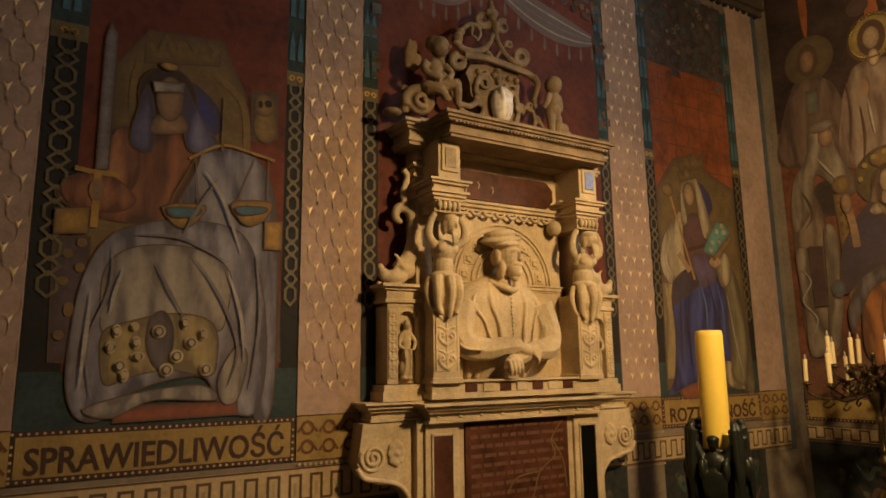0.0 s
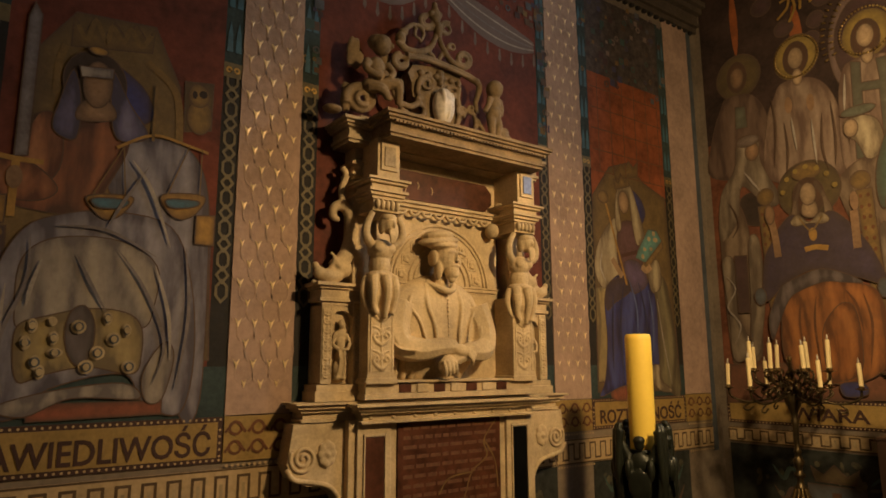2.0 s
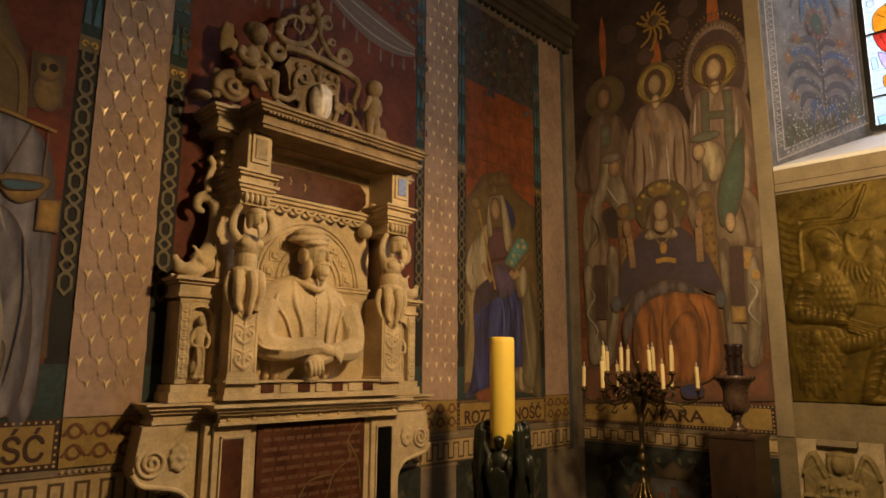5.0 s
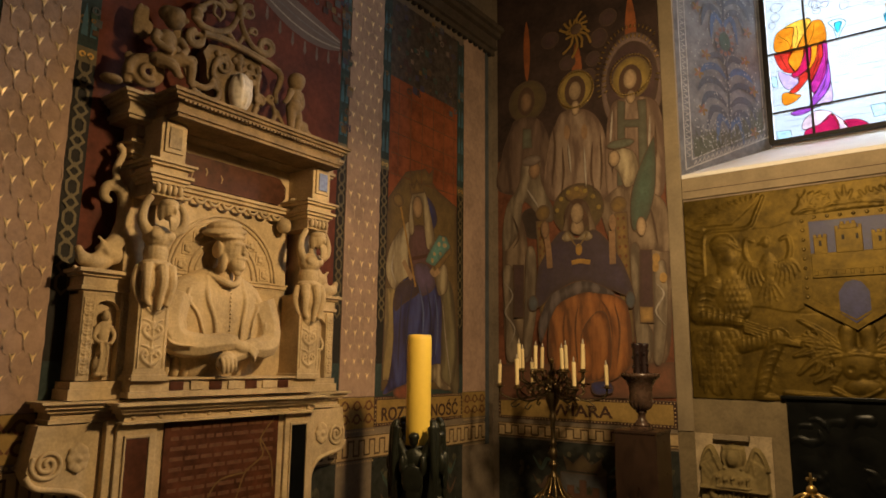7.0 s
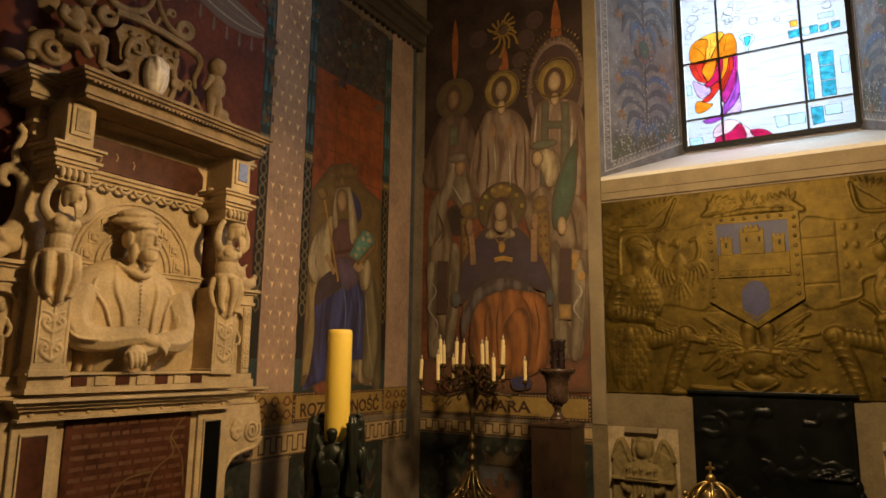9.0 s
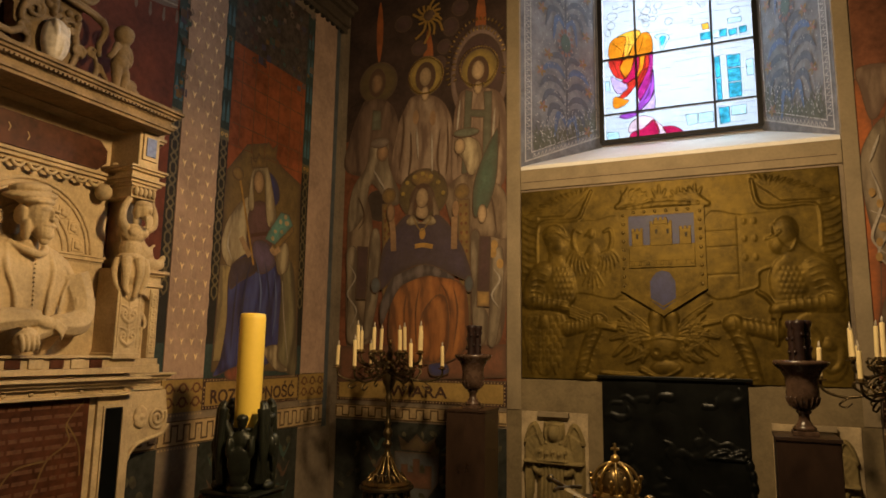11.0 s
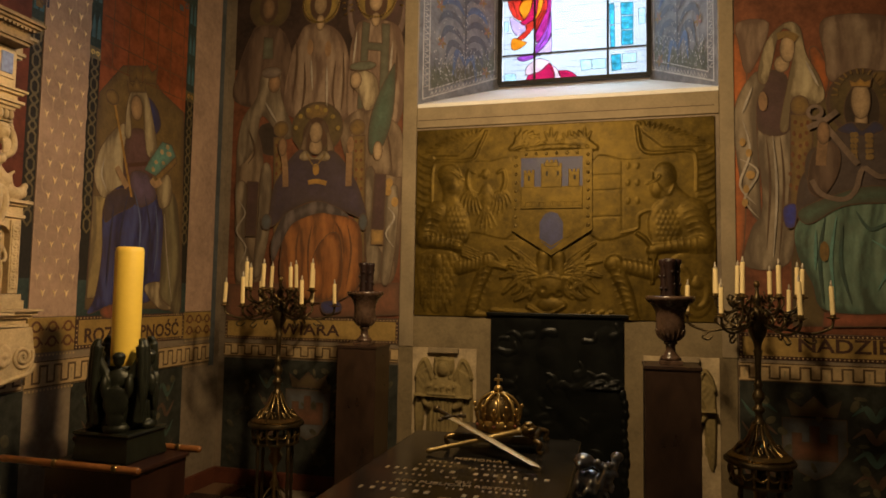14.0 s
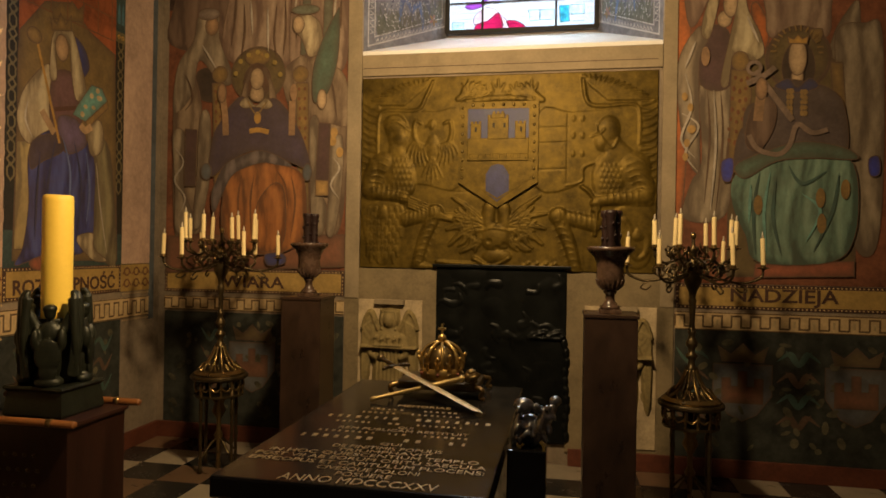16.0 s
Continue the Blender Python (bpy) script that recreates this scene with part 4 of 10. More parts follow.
    disc("roundel_core", "p_cream_paint", 0.29, 1.75, 0.012, 0.015, 11)
    disc("roundel", "p_cream_paint", 0.48, 1.9, 0.02, 0.03, 9)
    disc("roundel_ring", "p_slate", 0.48, 1.9, 0.012, 0.02, 10)
    disc("roundel_core", "p_cream_paint", 0.48, 1.9, 0.012, 0.015, 11)
    disc("roundel", "p_cream_paint", 0.51, 1.81, 0.03, 0.03, 9)
    disc("roundel_ring", "p_slate", 0.51, 1.81, 0.02, 0.02, 10)
    disc("roundel_core", "p_cream_paint", 0.51, 1.81, 0.012, 0.015, 11)
    disc("roundel", "p_cream_paint", 0.45, 1.75, 0.03, 0.03, 9)
    disc("roundel_ring", "p_slate", 0.45, 1.75, 0.02, 0.02, 10)
    disc("roundel_core", "p_cream_paint", 0.45, 1.75, 0.012, 0.015, 11)
    disc("roundel", "p_cream_paint", 0.58, 1.69, 0.03, 0.03, 9)
    disc("roundel_ring", "p_slate", 0.58, 1.69, 0.02, 0.02, 10)
    disc("roundel_core", "p_cream_paint", 0.58, 1.69, 0.012, 0.015, 11)
    disc("roundel", "p_cream_paint", 0.41, 1.69, 0.03, 0.03, 9)
    disc("roundel_ring", "p_slate", 0.41, 1.69, 0.02, 0.02, 10)
    disc("roundel_core", "p_cream_paint", 0.41, 1.69, 0.012, 0.015, 11)
    disc("roundel", "p_cream_paint", 0.24, 1.67, 0.02, 0.03, 9)
    disc("roundel_ring", "p_slate", 0.24, 1.67, 0.012, 0.02, 10)
    disc("roundel_core", "p_cream_paint", 0.24, 1.67, 0.012, 0.015, 11)
    disc("roundel", "p_cream_paint", 0.56, 1.85, 0.02, 0.03, 9)
    disc("roundel_ring", "p_slate", 0.56, 1.85, 0.012, 0.02, 10)
    disc("roundel_core", "p_cream_paint", 0.56, 1.85, 0.012, 0.015, 11)
    disc("roundel", "p_cream_paint", 0.37, 1.86, 0.03, 0.03, 9)
    disc("roundel_ring", "p_slate", 0.37, 1.86, 0.02, 0.02, 10)
    disc("roundel_core", "p_cream_paint", 0.37, 1.86, 0.012, 0.015, 11)
    stroke("crest_line", "p_ochre_dark", [(0.26, 3.23), (0.3, 3.17), (0.33, 3.27), (0.38, 3.18), (0.4, 3.26), (0.45, 3.2), (0.48, 3.27), (0.53, 3.2), (0.57, 3.27)], 0.022, 3)
    stroke("throne_arch", "p_ochre_dark", [(0.22, 3.12), (0.2, 3.03), (0.2, 2.88)], 0.03, 3)
    stroke("throne_arch", "p_ochre_dark", [(0.56, 3.13), (0.68, 3.04), (0.72, 2.93), (0.73, 2.76)], 0.035, 3)
    disc("owl", "p_ochre_dark", 0.82, 2.91, 0.06, 0.09, 3)
    disc("owl", "p_ochre_dark", 0.81, 3.02, 0.05, 0.06, 3)
    disc("owl_eye", "p_black", 0.79, 3.02, 0.012, 0.02, 4)
    disc("owl_eye", "p_black", 0.83, 3.03, 0.02, 0.02, 4)
    patch("train", "p_pale_cloth", [(0.09, 1.53), (0.28, 1.59), (0.56, 1.62), (0.63, 1.55), (0.37, 1.56), (0.2, 1.49)], 8)
    patch("train", "p_pale_cloth", [(0.64, 1.66), (0.72, 1.8), (0.77, 1.74), (0.73, 1.55), (0.66, 1.54)], 8)
    patch("footstool", "p_brick", [(0.21, 1.54), (0.73, 1.54), (0.73, 1.48), (0.21, 1.47)], 6, False)
    patch("sword", "p_steel", [(0.07, 3.21), (0.09, 3.28), (0.12, 3.23), (0.12, 2.58), (0.07, 2.57)], 6, False)
    stroke("sword_guard", "p_gold", [(-0.01, 2.57), (0.07, 2.56), (0.18, 2.56)], 0.022, 7)
    stroke("sword_grip", "p_gold", [(0.08, 2.55), (0.08, 2.31)], 0.03, 7)
    disc("hand", "p_flesh_dark", 0.08, 2.48, 0.03, 0.05, 8)
    disc("hair", "p_black", 0.35, 2.97, 0.13, 0.15, 6)
    patch("veil", "p_veil_blue", [(0.26, 3.01), (0.22, 2.87), (0.2, 2.72), (0.29, 2.69), (0.3, 2.86)], 7)
    patch("veil", "p_veil_blue", [(0.42, 3.04), (0.5, 2.9), (0.59, 2.76), (0.46, 2.72), (0.42, 2.88)], 7)
    patch("neck", "p_flesh_dark", [(0.31, 2.87), (0.41, 2.89), (0.44, 2.81), (0.29, 2.78)], 7)
    disc("head", "p_flesh_dark", 0.36, 2.96, 0.06, 0.11, 8)
    patch("blindfold", "p_pale_cloth", [(0.28, 3.03), (0.42, 3.05), (0.42, 3.0), (0.29, 2.98)], 9, False)
    disc("diadem", "p_gold", 0.35, 3.12, 0.04, 0.02, 9)
    patch("scale_pan", "p_gold", [(0.36, 2.44), (0.54, 2.46), (0.51, 2.38), (0.45, 2.34), (0.39, 2.37)], 8)
    patch("scale_pan", "p_gold", [(0.67, 2.49), (0.86, 2.51), (0.83, 2.42), (0.76, 2.38), (0.7, 2.41)], 8)
    patch("pan_band", "p_teal", [(0.38, 2.43), (0.52, 2.44), (0.5, 2.4), (0.4, 2.39)], 9)
    patch("pan_band", "p_teal", [(0.69, 2.47), (0.83, 2.48), (0.82, 2.45), (0.71, 2.43)], 9)
    stroke("beam", "p_gold", [(0.46, 2.68), (0.61, 2.77), (0.77, 2.75), (0.87, 2.73)], 0.014, 8)
    stroke("beam_post", "p_ochre_dark", [(0.61, 3.02), (0.61, 2.74)], 0.013, 8)
    stroke("scale_chain", "p_ochre_dark", [(0.49, 2.69), (0.38, 2.45)], 0.005, 8, False)
    stroke("scale_chain", "p_ochre_dark", [(0.49, 2.69), (0.51, 2.46)], 0.005, 8, False)
    stroke("scale_chain", "p_ochre_dark", [(0.78, 2.75), (0.69, 2.49)], 0.005, 8, False)
    stroke("scale_chain", "p_ochre_dark", [(0.84, 2.74), (0.84, 2.51)], 0.005, 8, False)
    patch("throne_arm", "p_gold", [(-0.07, 2.38), (0.06, 2.4), (0.06, 2.28), (-0.07, 2.27)], 7, False)
    patch("throne_arm", "p_gold", [(0.83, 2.41), (0.92, 2.42), (0.92, 2.27), (0.83, 2.27)], 7, False)
    disc("roundel", "p_ochre_dark", -0.01, 2.19, 0.02, 0.02, 4)
    disc("roundel", "p_ochre_dark", 0.04, 2.24, 0.02, 0.02, 4)
    disc("roundel", "p_ochre_dark", -0.02, 2.07, 0.02, 0.02, 4)
    disc("roundel", "p_ochre_dark", 0.04, 2.13, 0.02, 0.02, 4)
    disc("roundel", "p_ochre_dark", 0.01, 1.95, 0.02, 0.03, 4)
    disc("roundel", "p_ochre_dark", -0.02, 1.84, 0.02, 0.02, 4)
    stroke("fold", "p_fold_dark", [(0.16, 2.24), (0.16, 2.04), (0.09, 1.8), (0.12, 1.57)], 0.016, 9)
    stroke("fold", "p_fold_dark", [(0.49, 2.22), (0.62, 2.04), (0.72, 1.8), (0.68, 1.61)], 0.016, 9)
    stroke("fold", "p_fold_dark", [(0.25, 2.29), (0.45, 2.29), (0.66, 2.19)], 0.016, 9)
    stroke("fold", "p_fold_dark", [(0.79, 2.25), (0.82, 1.93), (0.78, 1.59)], 0.016, 9)
    stroke("fold", "p_fold_dark", [(0.34, 2.17), (0.4, 2.05), (0.47, 1.93)], 0.016, 9)
    stroke("fold", "p_fold_dark", [(0.6, 2.61), (0.5, 2.42), (0.45, 2.31)], 0.016, 9)
    stroke("fold_light", "p_fold_light", [(0.09, 2.03), (0.08, 1.8), (0.07, 1.61)], 0.018, 9)
    stroke("fold_light", "p_fold_light", [(0.66, 2.15), (0.73, 1.93), (0.75, 1.72)], 0.018, 9)
    stroke("fold_light", "p_fold_light", [(0.53, 2.63), (0.62, 2.5), (0.72, 2.24)], 0.018, 9)
    stroke("fold_light", "p_fold_light", [(0.21, 2.14), (0.18, 2.02), (0.17, 1.94)], 0.018, 9)
    return lay()


def mural_prudence():
    patch, disc, stroke, hoop, lay = mural_kit(on_left, "wall painting of a seated veiled shape in blue with a sceptre", (-3.3, 4.15, 1.45))
    patch("throne", "p_throne", [(3.7, 2.95), (3.9, 3.2), (4.14, 3.28), (4.31, 3.14), (4.59, 3.05), (4.65, 1.49), (3.67, 1.5), (3.69, 2.32), (3.69, 2.81)], 1, False)
    patch("crest", "p_ochre_dark", [(3.96, 3.23), (3.99, 3.19), (4.04, 3.25), (4.09, 3.22), (4.14, 3.29), (4.2, 3.25), (4.26, 3.31), (4.25, 3.18), (3.97, 3.11)], 2, False)
    patch("cushion", "p_blue", [(4.13, 3.05), (4.26, 3.01), (4.32, 2.88), (4.25, 2.78), (4.18, 2.8)], 2)
    patch("stool", "p_ochre_hem", [(3.69, 2.25), (3.82, 2.27), (3.84, 1.57), (3.68, 1.57)], 2, False)
    patch("cloak", "p_cream_cloth", [(3.94, 2.8), (3.83, 2.71), (3.72, 2.55), (3.69, 2.37), (3.78, 2.25), (3.96, 2.32), (4.03, 2.53), (4.0, 2.72)], 3)
    patch("cloak_end", "p_olive_cloth", [(4.35, 2.33), (4.55, 2.31), (4.64, 1.51), (4.51, 1.48), (4.23, 1.65), (4.38, 1.78)], 3)
    patch("bodice", "p_plum", [(3.97, 2.73), (4.16, 2.79), (4.22, 2.57), (4.24, 2.42), (3.98, 2.36)], 4)
    patch("gown", "p_blue_cloth", [(3.79, 2.22), (3.99, 2.38), (4.23, 2.4), (4.38, 2.23), (4.39, 1.91), (4.33, 1.57), (3.87, 1.51), (3.69, 1.47), (3.75, 1.59), (3.79, 1.87)], 5)
    patch("veil", "p_cream_cloth", [(3.96, 2.96), (4.02, 3.08), (4.13, 3.1), (4.21, 2.95), (4.29, 2.68), (4.19, 2.62), (4.14, 2.81), (4.11, 2.99), (4.0, 2.96), (4.01, 2.73), (3.95, 2.72)], 6)
    disc("head", "p_flesh", 4.05, 2.94, 0.06, 0.09, 7)
    patch("crown", "p_gold_dull", [(3.96, 3.03), (3.94, 3.11), (4.0, 3.09), (4.03, 3.17), (4.08, 3.11), (4.13, 3.19), (4.13, 3.08)], 7, False)
    stroke("belt", "p_rust", [(3.99, 2.51), (4.22, 2.57)], 0.03, 6)
    stroke("sceptre", "p_gold", [(3.83, 2.93), (3.93, 2.63), (4.04, 2.29)], 0.02, 7)
    disc("sceptre_head", "p_gold_dull", 3.81, 2.95, 0.06, 0.05, 7)
    patch("sleeve", "p_cream_cloth", [(4.32, 2.48), (4.45, 2.51), (4.47, 2.32), (4.36, 2.25), (4.31, 2.35)], 6)
    patch("book", "p_teal_light", [(4.2, 2.58), (4.34, 2.76), (4.45, 2.76), (4.51, 2.68), (4.29, 2.48), (4.16, 2.51)], 6, False)
    disc("roundel", "p_cream_paint", 4.28, 2.59, 0.02, 0.015, 7)
    disc("roundel", "p_cream_paint", 4.34, 2.68, 0.02, 0.02, 7)
    disc("roundel", "p_cream_paint", 4.42, 2.68, 0.03, 0.02, 7)
    disc("roundel", "p_cream_paint", 4.36, 2.6, 0.02, 0.015, 7)
    disc("roundel", "p_cream_paint", 4.25, 2.53, 0.02, 0.02, 7)
    disc("roundel", "p_cream_paint", 4.4, 2.73, 0.02, 0.02, 7)
    patch("book_edge", "p_ochre", [(4.51, 2.68), (4.52, 2.63), (4.32, 2.45), (4.28, 2.48)], 6, False)
    stroke("forearm", "p_flesh", [(3.88, 2.48), (3.93, 2.42), (3.99, 2.35)], 0.05, 7)
    stroke("forearm", "p_flesh", [(4.34, 2.46), (4.28, 2.42), (4.23, 2.45)], 0.05, 7)
    patch("sash", "p_violet", [(4.03, 2.47), (4.2, 2.48), (4.3, 2.33), (4.13, 2.23), (4.04, 2.31)], 6)
    patch("gown_fold", "p_night", [(3.81, 2.27), (4.02, 2.35), (4.08, 2.25), (3.9, 2.15), (3.8, 2.09)], 6)
    patch("hem", "p_cream_cloth", [(4.21, 1.65), (4.38, 1.69), (4.39, 1.58), (4.53, 1.49), (4.37, 1.5)], 6)
    patch("slipper", "p_brick", [(3.81, 1.5), (4.0, 1.54), (3.99, 1.44), (3.84, 1.44)], 6)
    stroke("fold", "p_navy", [(4.0, 2.3), (3.94, 1.98), (3.95, 1.59)], 0.02, 7)
    stroke("fold", "p_navy", [(4.17, 2.33), (4.25, 2.01), (4.2, 1.59)], 0.02, 7)
    stroke("fold", "p_navy", [(3.87, 2.21), (3.85, 1.92), (3.84, 1.64)], 0.02, 7)
    stroke("fold_light", "p_blue_light", [(4.06, 2.34), (4.14, 2.1), (4.12, 1.74)], 0.018, 7)
    stroke("fold_light", "p_blue_light", [(4.29, 2.27), (4.33, 2.01), (4.3, 1.75)], 0.018, 7)
    stroke("fold_light", "p_fold_light", [(4.4, 2.21), (4.45, 1.89), (4.53, 1.54)], 0.014, 6)
    stroke("fold_light", "p_fold_light", [(3.77, 2.52), (3.75, 2.4), (3.81, 2.29)], 0.014, 6)
    return lay()


def mural_faith():
    patch, disc, stroke, hoop, lay = mural_kit(on_end, "wall painting of a seated dark robed shape among haloed shapes", (-2.45, 5.19, 1.45))
    stroke("ray", "p_flame", [(-2.41, 4.58), (-2.41, 4.29), (-2.43, 3.94)], 0.1, 1)
    stroke("ray", "p_flame", [(-1.9, 4.87), (-1.9, 4.55), (-1.92, 4.27)], 0.1, 1)
    stroke("ray", "p_flame", [(-2.92, 4.95), (-2.92, 4.33)], 0.07, 1)
    disc("cloud", "p_plum_dark", -2.19, 4.56, 0.08, 0.09, 1)
    disc("cloud", "p_plum_dark", -2.1, 4.73, 0.08, 0.08, 1)
    disc("cloud", "p_plum_dark", -2.5, 4.41, 0.08, 0.07, 1)
    disc("cloud", "p_plum_dark", -2.25, 4.38, 0.07, 0.07, 1)
    disc("cloud", "p_plum_dark", -2.67, 4.68, 0.09, 0.08, 1)
    disc("cloud", "p_plum_dark", -2.3, 4.23, 0.07, 0.07, 1)
    disc("aureole", "p_rose_grey", -1.91, 4.06, 0.27, 0.46, 2)
    disc("aureole", "p_plum_dark", -1.91, 4.07, 0.23, 0.37, 3)
    disc("halo", "p_olive_dark", -2.92, 4.14, 0.2, 0.2, 4)
    disc("halo", "p_halo", -2.43, 4.13, 0.18, 0.19, 4)
    disc("halo", "p_halo", -1.91, 4.11, 0.17, 0.19, 4)
    patch("robe", "p_brown_cloth", [(-3.03, 3.98), (-2.81, 3.94), (-2.69, 3.67), (-2.73, 3.25), (-3.23, 3.31), (-3.2, 3.65), (-3.1, 3.9)], 4)
    patch("stole", "p_sage", [(-2.97, 3.88), (-2.88, 3.86), (-2.87, 3.67), (-2.98, 3.68)], 5, False)
    patch("robe", "p_rose_cloth", [(-2.55, 3.95), (-2.33, 3.92), (-2.2, 3.77), (-2.14, 3.5), (-2.16, 3.1), (-2.72, 3.17), (-2.71, 3.64), (-2.63, 3.85)], 5)
    patch("robe", "p_rose_cloth", [(-2.04, 3.94), (-1.79, 3.91), (-1.68, 3.77), (-1.65, 3.36), (-1.73, 3.02), (-2.13, 3.07), (-2.15, 3.61), (-2.11, 3.85)], 5)
    patch("stole", "p_sage", [(-2.04, 3.94), (-1.97, 3.91), (-1.98, 3.75), (-1.86, 3.73), (-1.87, 3.9), (-1.79, 3.89), (-1.8, 3.15), (-1.88, 3.16), (-1.87, 3.66), (-1.98, 3.68), (-2.0, 3.17), (-2.07, 3.18)], 6, False)
    disc("hand", "p_flesh_dark", -2.52, 3.75, 0.03, 0.07, 6)
    disc("hand", "p_flesh_dark", -2.35, 3.72, 0.03, 0.07, 6)
    disc("hair", "p_hair", -2.93, 4.14, 0.09, 0.14, 6)
    disc("hair", "p_hair", -2.43, 4.12, 0.1, 0.14, 6)
    disc("hair", "p_hair", -1.92, 4.08, 0.1, 0.15, 6)
    disc("head", "p_flesh_dark", -2.93, 4.13, 0.06, 0.09, 7)
    disc("head", "p_flesh_pale", -2.43, 4.12, 0.06, 0.09, 7)
    disc("head", "p_flesh_pale", -1.92, 4.1, 0.06, 0.09, 7)
    disc("neck", "p_flesh_pale", -2.43, 3.96, 0.04, 0.07, 6)
    disc("neck", "p_flesh_pale", -1.92, 3.94, 0.04, 0.06, 6)
    patch("cloak", "p_cream_dim", [(-2.98, 3.55), (-2.89, 3.6), (-2.79, 3.54), (-2.78, 3.33), (-2.65, 3.01), (-2.76, 2.96), (-2.96, 3.17), (-3.02, 2.89), (-3.19, 2.73), (-3.16, 3.12), (-3.02, 3.33)], 7)
    disc("head", "p_flesh_dark", -2.85, 3.45, 0.06, 0.08, 8)
    disc("cap", "p_brown_grey", -2.88, 3.55, 0.1, 0.05, 8)
    patch("bodice", "p_black", [(-2.98, 3.07), (-2.79, 3.08), (-2.75, 2.83), (-2.96, 2.85)], 6)
    patch("veil", "p_cream_cloth", [(-2.13, 3.48), (-2.02, 3.51), (-1.9, 3.43), (-1.88, 3.22), (-1.99, 3.16), (-2.05, 3.3), (-2.11, 3.37)], 8)
    disc("head", "p_flesh_pale", -2.08, 3.42, 0.05, 0.07, 9)
    disc("wreath", "p_sage", -2.02, 3.54, 0.12, 0.04, 9)
    patch("cloak", "p_brown_cloth2", [(-2.19, 3.08), (-2.02, 3.18), (-1.88, 3.13), (-1.68, 2.99), (-1.64, 2.61), (-1.83, 2.62), (-2.09, 2.64), (-2.21, 2.93)], 7)
    patch("palm", "p_palm", [(-1.77, 3.49), (-1.73, 3.52), (-1.74, 3.14), (-1.82, 2.86), (-1.94, 2.79), (-1.95, 3.05), (-1.87, 3.3)], 9)
    disc("hand", "p_flesh_pale", -1.87, 2.81, 0.04, 0.08, 9)
    disc("halo", "p_olive_dark", -2.43, 3.03, 0.24, 0.23, 8)
    disc("crown", "p_ochre_dark", -2.43, 3.17, 0.11, 0.07, 9)
    patch("collar", "p_cream_cloth", [(-2.58, 2.79), (-2.52, 2.84), (-2.44, 2.77), (-2.35, 2.83), (-2.29, 2.77), (-2.34, 2.74), (-2.44, 2.76), (-2.54, 2.75)], 11)
    disc("hair", "p_hair", -2.43, 2.97, 0.12, 0.15, 9)
    patch("veil", "p_brown_cloth2", [(-2.49, 3.08), (-2.54, 2.96), (-2.57, 2.83), (-2.52, 2.83), (-2.51, 2.96), (-2.48, 3.05)], 9)
    patch("veil", "p_brown_cloth2", [(-2.36, 3.08), (-2.3, 2.95), (-2.26, 2.82), (-2.32, 2.82), (-2.33, 2.95), (-2.38, 3.05)], 9)
    disc("head", "p_flesh_pale", -2.43, 2.99, 0.06, 0.09, 10)
    patch("neck", "p_flesh_pale", [(-2.47, 2.93), (-2.39, 2.93), (-2.37, 2.84), (-2.42, 2.8), (-2.49, 2.84)], 9)
    disc("knob", "p_ochre_dark", -2.77, 3.04, 0.07, 0.07, 8)
    disc("knob", "p_ochre_dark", -2.06, 3.02, 0.07, 0.07, 8)
    patch("throne_post", "p_ochre_dark", [(-2.84, 2.97), (-2.74, 2.97), (-2.71, 2.13), (-2.81, 2.13)], 7, False)
    patch("throne_post", "p_ochre_dark", [(-2.1, 2.95), (-1.99, 2.95), (-1.97, 1.88), (-2.06, 1.88)], 7, False)
    disc("dot", "p_rust_dark", -2.81, 2.9, 0.012, 0.015, 8)
    disc("dot", "p_rust_dark", -2.77, 2.93, 0.02, 0.015, 8)
    disc("dot", "p_rust_dark", -2.07, 2.9, 0.012, 0.015, 8)
    disc("dot", "p_rust_dark", -2.02, 2.9, 0.012, 0.015, 8)
    disc("dot", "p_rust_dark", -2.8, 2.81, 0.012, 0.02, 8)
    disc("dot", "p_rust_dark", -2.76, 2.85, 0.012, 0.015, 8)
    disc("dot", "p_rust_dark", -2.07, 2.82, 0.012, 0.015, 8)
    disc("dot", "p_rust_dark", -2.02, 2.82, 0.012, 0.015, 8)
    disc("dot", "p_rust_dark", -2.8, 2.73, 0.012, 0.02, 8)
    disc("dot", "p_rust_dark", -2.76, 2.77, 0.012, 0.015, 8)
    disc("dot", "p_rust_dark", -2.06, 2.74, 0.012, 0.015, 8)
    disc("dot", "p_rust_dark", -2.02, 2.74, 0.012, 0.015, 8)
    disc("dot", "p_rust_dark", -2.8, 2.65, 0.012, 0.015, 8)
    disc("dot", "p_rust_dark", -2.76, 2.69, 0.012, 0.015, 8)
    disc("dot", "p_rust_dark", -2.06, 2.66, 0.012, 0.015, 8)
    disc("dot", "p_rust_dark", -2.01, 2.66, 0.012, 0.015, 8)
    disc("dot", "p_rust_dark", -2.79, 2.57, 0.012, 0.015, 8)
    disc("dot", "p_rust_dark", -2.75, 2.6, 0.012, 0.02, 8)
    disc("dot", "p_rust_dark", -2.06, 2.58, 0.012, 0.02, 8)
    disc("dot", "p_rust_dark", -2.01, 2.58, 0.012, 0.015, 8)
    disc("dot", "p_rust_dark", -2.79, 2.49, 0.012, 0.015, 8)
    disc("dot", "p_rust_dark", -2.75, 2.52, 0.012, 0.015, 8)
    disc("dot", "p_rust_dark", -2.06, 2.5, 0.012, 0.02, 8)
    disc("dot", "p_rust_dark", -2.01, 2.5, 0.012, 0.015, 8)
    disc("halo_dot", "p_halo", -2.58, 3.14, 0.02, 0.02, 9)
    disc("halo_dot", "p_halo", -2.51, 3.19, 0.02, 0.02, 9)
    disc("halo_dot", "p_halo", -2.43, 3.21, 0.02, 0.02, 9)
